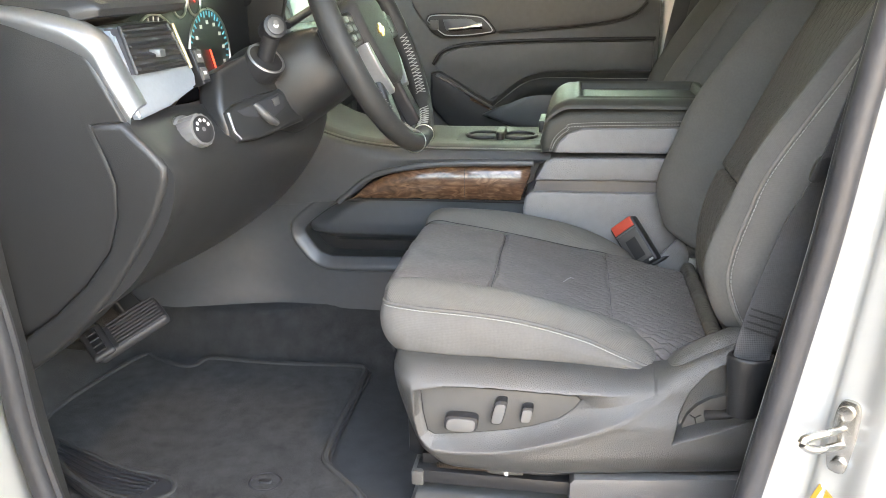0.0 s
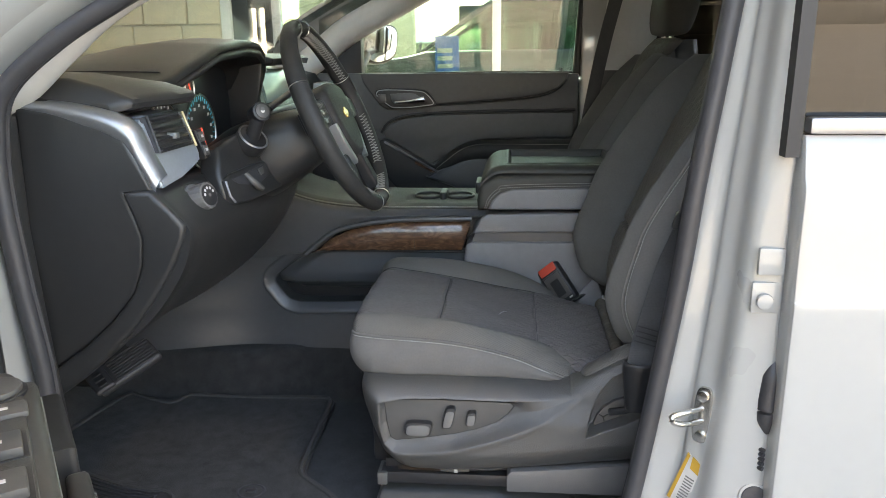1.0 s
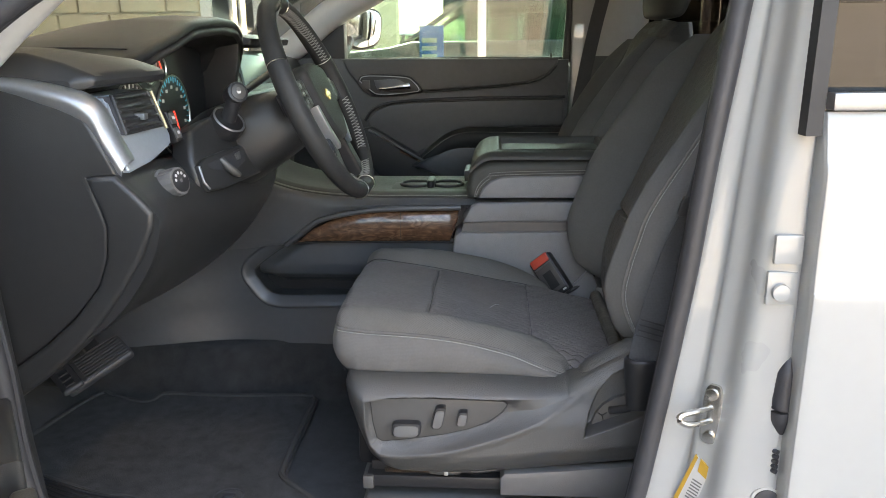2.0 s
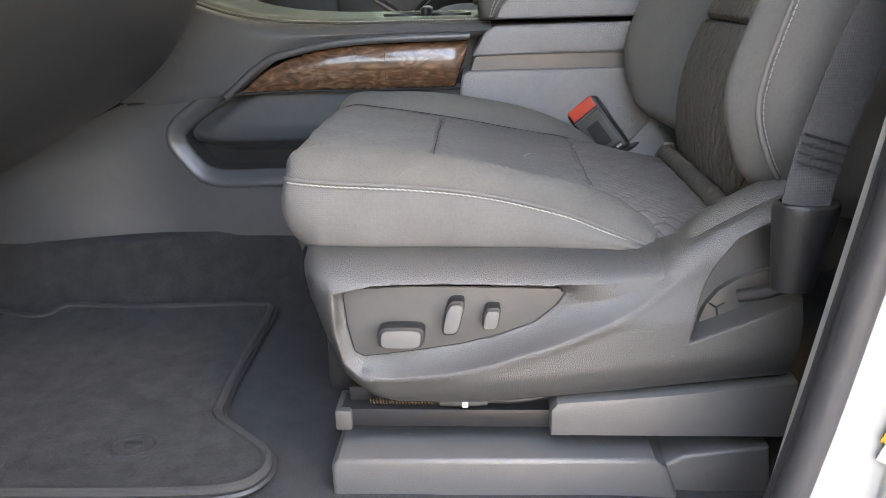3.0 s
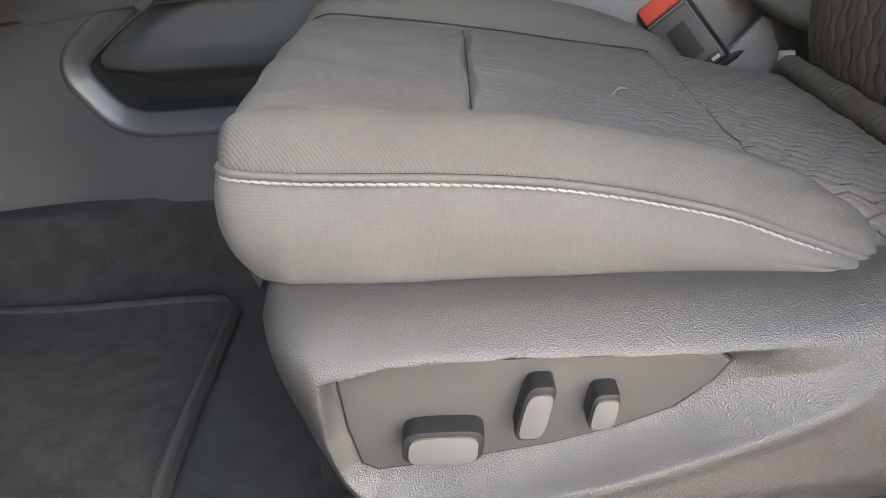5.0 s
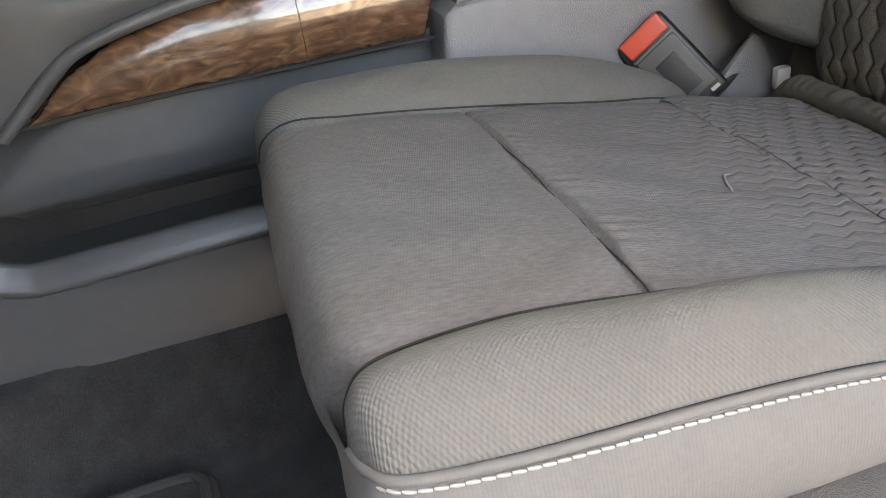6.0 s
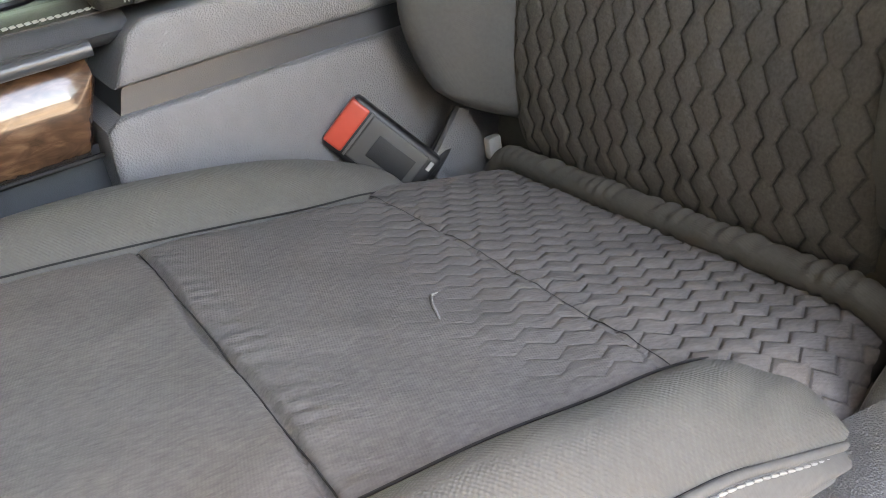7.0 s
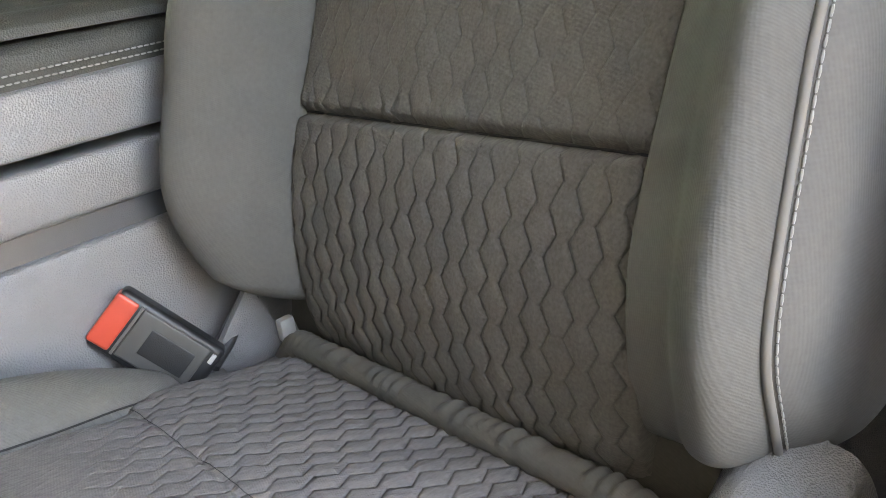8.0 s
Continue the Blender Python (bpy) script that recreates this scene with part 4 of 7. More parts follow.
tagged(box("pillar_far", (0.335, 2.515, 0.5), (0.46, 2.62, 1.84), PAINT, None, "", 0.01), "white middle pillar on the far side", "car pillar", kind="structure")
# roof and windscreen
RX, RY = np.meshgrid(np.linspace(-0.30, 1.6, 40), np.linspace(0.76, 2.54, 30), indexing="ij")
RZ = 1.84 + 0.05 * (1 - ((RY - YC) / 0.9) ** 2) - 0.10 * soft((0.1 - RX) / 0.5)
tagged(shell("headliner", np.stack([RX, RY, RZ], 2), (0, 0, 0.02), LINER), "pale cloth headliner", "headliner", kind="structure")
tagged(shell("roof_skin", np.stack([RX, RY, RZ + 0.06], 2), (0, 0, 0.004), PAINT), "white painted roof", "car roof", kind="structure")
WX, WY = np.meshgrid(np.linspace(0, 1, 16), np.linspace(0.80, 2.50, 24), indexing="ij")
W = np.stack([-1.10 + 0.80 * WX + 0.10 * ((WY - YC) / 0.85) ** 2, WY, 1.36 + 0.44 * WX + 0.02 * np.sin(np.pi * WX)], 2)
scr = shell("windscreen", W, (-0.004, 0, 0.004), GLASS)
scr.visible_shadow = False
tagged(scr, "clear windscreen glass", "windscreen", kind="structure")
tagged(box("bulkhead", (-1.36, 0.70, 0.45), (-1.30, 2.60, 1.36), BLACK, None, "", 0.01), "dark bulkhead behind the pedals", "bulkhead", kind="structure")
HX, HY = np.meshgrid(np.linspace(-2.3, -1.12, 20), np.linspace(0.70, 2.60, 20), indexing="ij")
HZ = 1.24 + 0.10 * soft((HX + 2.3) / 1.0) + 0.03 * (1 - ((HY - YC) / 0.95) ** 2)
tagged(shell("bonnet", np.stack([HX, HY, HZ], 2), (0, 0, -0.03), PAINT), "white bonnet ahead of the windscreen", "bonnet", kind="structure")
tagged(box("fender", (-2.35, 0.66, 0.45), (-0.955, 0.76, 1.25), PAINT, None, "", 0.03, 3), "white front wing", "fender", kind="structure")
tagged(box("fender_far", (-2.35, 2.54, 0.45), (-0.70, 2.64, 1.25), PAINT, None, "", 0.03, 3), "white front wing", "fender", kind="structure")
tagged(box("underbody", (-2.35, 0.72, 0.40), (2.3, 2.58, 0.56), BLACK, None, "", 0.01), "dark underbody", "underbody", kind="structure")
for k, (x, y) in enumerate(((-1.75, 0.66), (-1.75, 2.44), (1.9, 0.66), (1.9, 2.44))):
    wheel = thing("road_wheel", (x, y + 0.1, 0.0), "black tyre on a silver road wheel", "wheel", "road wheels")
    a = np.linspace(0, 2 * np.pi, 40, endpoint=False)
    tube("tyre", np.stack([x + 0.29 * np.cos(a), y + 0.11 + 0 * a, 0.39 + 0.29 * np.sin(a)], 1), 0.1, TYRE, wheel, "", 14, True, 1.0, (0, 1, 0))
    prism("rim", [(x + 0.2 * math.cos(b), 0.39 + 0.2 * math.sin(b)) for b in a], "y", y + 0.06, y + 0.16, SATIN, wheel, "", 0.02)

# ---- rear doors ----
def rear_door(far):
    f = (lambda P: mirror_y(P)) if far else (lambda P: np.array(P, float))
    d = thing("rear_door", f([(0.95, 0.66, 0.52)])[0], "closed white rear door with dark tinted window and bright waist strip", "car door", "rear doors")
    zz = np.array([0.50, 0.60, 0.75, 0.90, 1.00, 1.10, 1.145, 1.155, 1.20, 1.28, 1.300, 1.312, 1.34, 1.362])
    yy = np.array([0.668, 0.655, 0.645, 0.640, 0.637, 0.635, 0.634, 0.636, 0.637, 0.636, 0.638, 0.643, 0.650, 0.656])
    cols = []
    for x, dy in ((0.448, 0.035), (0.4485, 0.012), (0.451, 0.003), (0.458, 0.0), (0.50, 0.0), (0.70, -0.003), (1.0, -0.004), (1.35, 0.002)):
        cols.append(np.stack([x + 0 * zz, yy + dy, zz], 1))
    P = curve(np.array(cols).reshape(8, -1), 40).reshape(40, len(zz), 3)
    P = np.stack([curve(r, 60) for r in P])
    shell("outer_skin", f(P), f([(0, 0.02, 0)])[0] * [0, 0 if far else 1, 0] + ([0, -0.02, 0] if far else [0, 0, 0]), PAINT, d, "glossy white skin", 60)
    lo, hi = sorted((f([(0, 0.642, 0)])[0][1], f([(0, 0.668, 0)])[0][1]))
    box("waist_strip", (0.452, lo, 1.364), (1.35, hi, 1.384), SATIN, d, "bright waist strip", 0.004)
    lo, hi = sorted((f([(0, 0.662, 0)])[0][1], f([(0, 0.667, 0)])[0][1]))
    box("window", (0.446, lo, 1.384), (1.35, hi, 1.80), TINTED, d, "dark tinted glass", 0.0015)
    lo, hi = sorted((f([(0, 0.648, 0)])[0][1], f([(0, 0.672, 0)])[0][1]))
    V = even([(0.436, 0, 1.335), (0.4385, 0, 1.50), (0.440, 0, 1.66), (0.445, 0, 1.80)], 20)
    R = [[(p[0] - 0.009, lo, p[2]), (p[0] + 0.009, lo + 0.001, p[2]), (p[0] + 0.009, hi, p[2]), (p[0] - 0.009, hi, p[2])] for p in V]
    loft("window_seal", R, GASKET_SHADE, d, "black rubber upright seal")
    lo, hi = sorted((f([(0, 0.70, 0)])[0][1], f([(0, 0.79, 0)])[0][1]))
    box("inner_panel", (0.50, lo, 0.55), (1.32, hi, 1.38), GRAIN, d, "dark inner panel", 0.02)
    return d


near_rear_door = rear_door(False)
rear_door(True)
tagged(box("rear_bulkhead", (1.60, 0.72, 0.5), (1.66, 2.58, 1.84), GRAIN, None, "", 0.02), "dark rear of the cabin", "bulkhead", kind="structure")
tagged(box("quarter_panel", (1.36, 0.64, 0.5), (1.62, 0.70, 1.84), PAINT, None, "", 0.02), "white rear quarter", "car body", kind="structure")
tagged(box("quarter_panel_far", (1.36, 2.60, 0.5), (1.62, 2.66, 1.84), PAINT, None, "", 0.02), "white rear quarter", "car body", kind="structure")

# ---- jamb hardware ----
striker = thing("door_striker", (0.372, 0.725, 0.90), "bright zinc door striker loop bolted to the white pillar", "striker")


def on_jamb(name, at, normal, outline, d0, d1, material, parent, label="", bevel=0.0):
    """A slab on the slanting jamb: u across, v up, d off the paint."""
    n_ = Vector((*normal, 0)).normalized()
    u_ = Vector((-n_[1], n_[0], 0))
    bm = prism_bm(outline, "z", d0, d1, bevel)
    bmesh.ops.transform(bm, matrix=Matrix(((u_[0], 0, n_[0], at[0]), (u_[1], 0, n_[1], at[1]), (u_[2], 1, n_[2], at[2]), (0, 0, 0, 1))), verts=bm.verts)
    return part(name, bm, material, parent, label)


SC = (0.3695, 0.7135, 0.953)
on_jamb("plate", SC, (-0.56, -0.83), stadium(0, 0, 0.026, 0.088, 0.05), -0.004, 0.0035, STEEL, striker, "zinc base plate", 0.0015)
for v in (0.031, -0.033):
    on_jamb("bolt", SC, (-0.56, -0.83), [(0.0085 * math.cos(a), v + 0.0085 * math.sin(a)) for a in np.linspace(0, 2 * np.pi, 14, endpoint=False)], 0.002, 0.0085, STEEL, striker, "", 0.0015)
tube("loop", even([(0.370, 0.714, 0.964), (0.345, 0.698, 0.964), (0.327, 0.690, 0.963), (0.320, 0.687, 0.959), (0.325, 0.688, 0.952), (0.340, 0.694, 0.947), (0.370, 0.713, 0.944)], 40), 0.0044, STEEL, striker, "bent zinc bar", 10)
hinge = box("hinge", (0.408, 0.6665, 1.125), (0.446, 0.674, 1.168), PAINT, near_rear_door, "white painted hinge leaf", 0.003)
box("knuckle", (0.412, 0.6625, 1.178), (0.446, 0.672, 1.215), PAINT, hinge, "", 0.004)
prism("bolt", [(0.424 + 0.011 * math.cos(a), 1.143 + 0.011 * math.sin(a)) for a in np.linspace(0, 2 * np.pi, 16, endpoint=False)], "y", 0.665, 0.658, PAINT, hinge, "", 0.002)
label_ = thing("pillar_label", (0.335, 0.728, 0.83), "white information sticker with a yellow header on the pillar", "sticker")


LC, LN = (0.348, 0.7235, 0.84), (-0.50, -0.86)
on_jamb("sheet", LC, LN, [(-0.019, -0.048), (0.006, -0.055), (0.026, 0.020), (0.012, 0.048), (0.009, 0.049)], 0.0, 0.0034, PAPER, label_, "white printed sheet")
on_jamb("band", LC, LN, [(-0.0185, -0.030), (-0.0135, -0.032), (0.0125, 0.047), (0.0085, 0.050)], 0.001, 0.0042, YELLOW, label_, "yellow printed stripe")
on_jamb("header", LC, LN, [(0.013, 0.026), (0.025, 0.017), (0.027, 0.036), (0.016, 0.045)], 0.001, 0.0042, YELLOW, label_, "yellow printed block")
for k in range(12):
    q_ = 0.0048 * k
    on_jamb("print_bar", LC, LN, [(-0.009 + 0.3 * q_, -0.042 + q_), (-0.0085 + 0.3 * q_, -0.0402 + q_), (0.0055 + 0.28 * q_, -0.0452 + q_), (0.005 + 0.28 * q_, -0.047 + q_)], 0.002, 0.0040, CAP, label_)
plug = thing("drain_plug", (0.441, 0.668, 0.851), "round black rubber plug in the white jamb", "plug")
prism("disc", [(0.436 + 0.017 * math.cos(a), 0.851 + 0.017 * math.sin(a)) for a in np.linspace(0, 2 * np.pi, 28, endpoint=False)], "y", 0.672, 0.6655, RUBBER, plug, "", 0.002)
prism("flange", [(0.436 + 0.021 * math.cos(a), 0.851 + 0.021 * math.sin(a)) for a in np.linspace(0, 2 * np.pi, 28, endpoint=False)], "y", 0.676, 0.6675, PAINT, plug, "painted rim", 0.002)
grommet = thing("cable_boot", (0.447, 0.665, 1.0), "black rubber cable boot between pillar and rear door", "cable boot")
tube("sleeve", even([(0.449, 0.676, 1.055), (0.446, 0.672, 1.04), (0.443, 0.670, 1.00), (0.443, 0.670, 0.975), (0.447, 0.674, 0.95)], 30), np.interp(np.linspace(0, 1, 30), [0, 0.2, 0.8, 1], [0.006, 0.013, 0.013, 0.007]), RUBBER, grommet, "", 12)
for k in range(5):
    tube("ridge", even([(0.443, 0.664, 0.925 - 0.007 * k), (0.440, 0.670, 0.925 - 0.007 * k), (0.449, 0.678, 0.925 - 0.007 * k)], 8), 0.0035, RUBBER, grommet, "", 8)

# ---- floor mat ----
MAT_EDGE = [(-0.346, 1.362), (-0.352, 1.386), (-0.383, 1.396), (-0.532, 1.387), (-0.62, 1.387), (-0.702, 1.391), (-0.722, 1.375), (-0.728, 1.352), (-0.755, 1.346), (-0.83, 1.372), (-0.868, 1.383), (-0.900, 1.26), (-0.914, 1.12), (-0.88, 1.03), (-0.80, 0.975), (-0.72, 0.925), (-0.64, 0.888), (-0.525, 0.879), (-0.334, 0.883), (-0.265, 0.893), (-0.242, 0.915), (-0.240, 0.940), (-0.252, 0.966), (-0.308, 1.017), (-0.330, 1.040), (-0.338, 1.066), (-0.343, 1.15), (-0.345, 1.25)]
floor_mat = thing("floor_mat", (-0.55, 1.15, 0.624), "charcoal carpet driver floor mat with stitched border and ribbed heel pad", "floor mat")
edge = even([(x, y, 0.636) for x, y in MAT_EDGE + MAT_EDGE[:1]], 240)[:-1]
prism("mat_body", [(x, y) for x, y, _ in edge], "z", 0.6235, 0.637, MATPILE, floor_mat, "charcoal pile")
tube("border", edge, 0.0066, BINDING, floor_mat, "dark grey bound edge", 8, True)
mid_ = edge.mean(0)
away = np.gradient(edge, axis=0)
away = np.stack([away[:, 1], -away[:, 0], 0 * away[:, 0]], 1)
away /= np.linalg.norm(away, axis=1)[:, None]
away *= np.sign(np.sum(away * (edge - mid_)))
# black tube just outside the binding, as the mat's edge shadow
tube("edge_shadow", edge + 0.0075 * away - np.array([0, 0, 0.006]), 0.0042, RUBBER, floor_mat, "black line standing in for the shadow round the mat", 6, True)
heel = even([(-0.845, 1.040, 0.636), (-0.76, 1.005, 0.636), (-0.66, 0.968, 0.636), (-0.60, 0.962, 0.636), (-0.565, 0.947, 0.636), (-0.556, 0.915, 0.636), (-0.60, 0.893, 0.636), (-0.70, 0.918, 0.636), (-0.80, 0.978, 0.636), (-0.845, 1.040, 0.636)], 80)[:-1]
prism("heel_pad", [(x, y) for x, y, _ in heel], "z", 0.632, 0.6375, RUBBER, floor_mat, "ribbed black rubber heel pad", 0.001)
tube("heel_border", heel, 0.005, BINDING, floor_mat, "", 8, True)
for k in range(6):
    o = 0.010 * k
    tube("rib", even([(-0.82 + 0.3 * o, 1.018 - 1.1 * o, 0.639), (-0.70, 0.970 - 1.1 * o, 0.639), (-0.59 - 0.2 * o, 0.944 - 0.75 * o, 0.639)], 20), 0.0028, RUBBER, floor_mat, "", 6)
a = np.linspace(0, 2 * np.pi, 32, endpoint=False)
tube("anchor_ring", np.stack([-0.412 + 0.026 * np.cos(a), 0.970 + 0.024 * np.sin(a), 0.6345 + 0 * a], 1), 0.0035, RUBBER, floor_mat, "round mat fastener", 8, True)
prism("anchor_hook", stadium(-0.412, 0.970, 0.022, 0.012), "z", 0.634, 0.641, RUBBER, floor_mat, "", 0.002)


# ---- belts and buckle ----
def ribbon(name, pts, across, width, material, parent, label="", thick=0.0015):
    c = even(pts, 50)
    a = curve(np.array(across, float), 50)
    a /= np.linalg.norm(a, axis=1)[:, None]
    k = np.linspace(-0.5, 0.5, 7)
    P = c[:, None] + (width * k)[None, :, None] * a[:, None]
    n = np.cross(np.gradient(c, axis=0), a)
    n /= np.linalg.norm(n, axis=1)[:, None]
    return shell(name, P, (thick * n)[:, None, :], material, parent, label, 60)


belt = thing("seat_belt", (0.302, 0.862, 0.90), "black seat belt webbing hanging from its lower anchor beside the seat", "seat belt", "seat belts")
ribbon("webbing", [(0.304, 0.866, 0.955), (0.309, 0.872, 0.985), (0.322, 0.880, 1.035), (0.344, 0.868, 1.134), (0.364, 0.840, 1.22), (0.388, 0.824, 1.38), (0.42, 0.816, 1.60)], [(1, 0.05, -0.3), (1, 0.05, -0.3), (0.9, 0.2, -0.25), (0.8, 0.4, -0.2), (0.6, 0.7, -0.1), (0.6, 0.7, -0.1), (0.6, 0.7, -0.1)], 0.045, WEBBING, belt, "black woven webbing")
for k in range(4):
    ribbon("bartack", [(0.293 + 0.002 * k, 0.871 + 0.0015 * k, 1.005 + 0.008 * k), (0.313 + 0.002 * k, 0.8715 + 0.0015 * k, 0.999 + 0.008 * k), (0.333 + 0.002 * k, 0.872 + 0.0015 * k, 0.993 + 0.008 * k)], [(0, 0.35, 1)] * 3, 0.0025, BLACK, belt, "black sewn bar", 0.0008)
tube("tongue_loop", even([(0.282, 0.866, 0.965), (0.285, 0.858, 0.948), (0.303, 0.853, 0.940), (0.322, 0.858, 0.946), (0.327, 0.866, 0.960)], 24), 0.0028, BLACK, belt, "black loop", 8)
bo = []
for z, sx, sy in ((0.885, 0.019, 0.015), (0.905, 0.022, 0.017), (0.940, 0.027, 0.019), (0.960, 0.030, 0.020), (0.968, 0.029, 0.019), (0.969, 0.024, 0.015), (0.960, 0.022, 0.013)):
    q = np.linspace(0, 2 * np.pi, 20, endpoint=False)
    bo.append(np.stack([0.303 + (z - 0.9) * 0.05 + sx * np.cos(q), 0.868 + sy * np.sin(q), z + 0 * q], 1))
loft("anchor_boot", curve_rings(bo, 14), BLACK, belt, "black rubber anchor boot", 60)
tube("anchor_strap", even([(0.305, 0.868, 0.89), (0.285, 0.876, 0.878), (0.262, 0.888, 0.868)], 12), 0.007, BLACK, belt, "", 8)
prism("belt_clip", stadium(0.345, 1.215, 0.016, 0.030, 0.3), "y", 0.842, 0.833, BLACK, belt, "small black clip", 0.003)

buckle = thing("belt_buckle", (0.24, 1.43, 0.88), "black seat belt buckle with a red release button beside the seat", "buckle")


def buckle_parts():
    """The buckle lies along a line from its stalk up to its mouth."""
    top, bottom = np.array([0.181, 1.470, 0.9585]), np.array([0.230, 1.428, 0.890])
    ax = (top - bottom) / np.linalg.norm(top - bottom)
    nrm = np.array([-0.50, -0.82, 0.22])
    nrm -= ax * (nrm @ ax)
    nrm /= np.linalg.norm(nrm)
    wide = np.cross(nrm, ax)
    if wide[2] < 0:
        wide = -wide
    M = Matrix(((wide[0], nrm[0], ax[0]), (wide[1], nrm[1], ax[1]), (wide[2], nrm[2], ax[2]))).to_4x4()

    def slab(name, w0, w1, a0, a1, n0, n1, material, label, bevel, under=None):
        bm = box_bm((w0, n0, a0), (w1, n1, a1), bevel, 3)
        bmesh.ops.transform(bm, matrix=Matrix.Translation(bottom.tolist()) @ M, verts=bm.verts)
        return part(name, bm, material, under or buckle, label)

    L = float(np.linalg.norm(top - bottom))
    house = slab("housing", -0.0285, 0.0285, -0.004, L + 0.003, -0.012, 0.012, BLACK, "black plastic housing", 0.006)
    slab("release_button", -0.024, 0.024, L - 0.016, L + 0.0045, -0.006, 0.0135, RED, "red release button", 0.003)
    slab("face_plate", -0.023, 0.023, 0.008, L - 0.021, 0.010, 0.0135, PLATE, "dark grey face plate", 0.002, house)
    slab("face_edge", -0.024, 0.024, L - 0.0205, L - 0.018, 0.010, 0.0140, CAP, "pale edge strip", 0.0005, house)
    slab("inset", -0.012, 0.012, 0.016, L - 0.036, 0.012, 0.0142, BLACK, "", 0.001, house)
    slab("tip_window", 0.012, 0.0215, 0.001, 0.005, 0.009, 0.0135, PAPER, "small white marker", 0.0005, house)


buckle_parts()
tube("stalk", even([(0.236, 1.428, 0.892), (0.262, 1.437, 0.905), (0.300, 1.448, 0.93)], 12), 0.011, BLACK, buckle, "black stalk", 10, False, 0.6)
prism("bracket", [(0.232, 0.885), (0.286, 0.945), (0.296, 0.940), (0.309, 0.905), (0.312, 0.870), (0.235, 0.870)], "y", 1.428, 1.436, BINSIDE, buckle, "grey triangular side shield", 0.002)
box("clip_tab", (0.306, 1.414, 0.885), (0.322, 1.424, 0.908), PAPER, buckle, "small white plastic tab", 0.003)

pbelt = thing("seat_belt", (0.40, 2.40, 1.25), "grey seat belt strap against the pale far pillar", "seat belt", "seat belts")
ribbon("webbing", [(0.352, 2.475, 1.15), (0.372, 2.465, 1.30), (0.408, 2.45, 1.50), (0.45, 2.44, 1.68)], [(1, -0.25, 0)] * 4, 0.046, WEBBING, pbelt)
prism("guide_loop", stadium(0.45, 1.66, 0.07, 0.03), "y", 2.462, 2.435, BLACK, pbelt, "black guide loop", 0.004)
tube("guide_bar", even([(0.425, 2.43, 1.652), (0.45, 2.428, 1.648), (0.475, 2.43, 1.652)], 10), 0.003, CHROME, pbelt, "chrome bar", 8)

# ---- dashboard ----
dash = thing("dashboard", (-0.75, 1.65, 1.0), "black dashboard with silver trim strip, round-knob vent and hooded dials", "dashboard")
# end cap facing the doorway, in two moulded panels
cap_u = [(-0.675, 1.392), (-0.604, 1.384), (-0.536, 1.368), (-0.508, 1.350), (-0.490, 1.310), (-0.470, 1.262), (-0.515, 1.258), (-0.500, 1.215), (-0.492, 1.185), (-0.497, 1.14), (-0.515, 1.095), (-0.556, 1.047), (-0.61, 1.0), (-0.665, 0.962), (-0.69, 1.0)]
prism("end_cap", cap_u, "y", 0.8045, 0.86, DASH, dash, "large black removable end cover", 0.007, 3)
knee_out = [(-0.470, 1.262), (-0.440, 1.232), (-0.420, 1.208), (-0.424, 1.185), (-0.445, 1.14), (-0.478, 1.09), (-0.520, 1.036), (-0.570, 0.985), (-0.63, 0.935), (-0.68, 0.90), (-0.70, 0.955)]
knee_in = [(-0.70, 0.955), (-0.665, 0.962), (-0.61, 1.0), (-0.556, 1.047), (-0.515, 1.095), (-0.497, 1.14), (-0.492, 1.185), (-0.500, 1.215), (-0.515, 1.258), (-0.500, 1.262)]
prism("end_surround", knee_out + knee_in, "y", 0.799, 0.862, DASH, dash, "black end moulding", 0.009, 3)
# knee panel: rear-facing skin under the column
ks = [(-0.470, 1.262), (-0.437, 1.228), (-0.415, 1.198), (-0.424, 1.15), (-0.452, 1.10), (-0.492, 1.050), (-0.545, 1.008), (-0.62, 0.968), (-0.72, 0.915), (-0.85, 0.86)]
kz = even([(x, 0, z) for x, z in ks], 40)
cols = []
for y, dx, dz in ((0.808, 0.0, 0.0), (0.83, 0.003, 0.0), (0.90, 0.002, 0.0), (1.0, 0.004, -0.004), (1.15, 0.012, -0.012), (1.30, 0.016, -0.010), (1.40, 0.010, 0.0), (1.455, -0.02, 0.01)):
    cols.append(kz + np.array([dx, y, dz]))
K = curve(np.array(cols).reshape(8, -1), 60).reshape(60, 40, 3)
shell("knee_panel", K, (-0.03, 0, 0), DASH, dash, "black knee bolster", 60)
# main body across the car
body = [(-1.15, 1.36), (-0.95, 1.415), (-0.80, 1.43), (-0.66, 1.42), (-0.60, 1.40), (-0.575, 1.36), (-0.57, 1.28), (-0.56, 1.20), (-0.60, 1.10), (-0.70, 1.02), (-0.90, 0.95), (-1.20, 0.95)]
prism("dash_body", [(x - 0.02, z) for x, z in body], "y", 0.815, 2.48, DASH, dash, "black dash core", 0.012)
# dash top in front of the driver, rising to the hood
TX, TY = np.meshgrid(np.linspace(0, 1, 40), np.linspace(0.86, 1.50, 50), indexing="ij")
rise = soft((TY - 0.90) / 0.20) * soft((1.50 - TY) / 0.10)
front = np.interp(TY, [0.86, 0.93, 1.0, 1.1, 1.2, 1.32, 1.40, 1.44, 1.50], [-0.60, -0.555, -0.512, -0.494, -0.485, -0.479, -0.478, -0.482, -0.52])
lip = 1.395 + 0.103 * np.interp(TY, [0.86, 0.95, 1.05, 1.18, 1.30, 1.39, 1.435, 1.46, 1.50], [0, 0.16, 0.52, 0.90, 1.0, 0.96, 0.78, 0.45, 0.15])
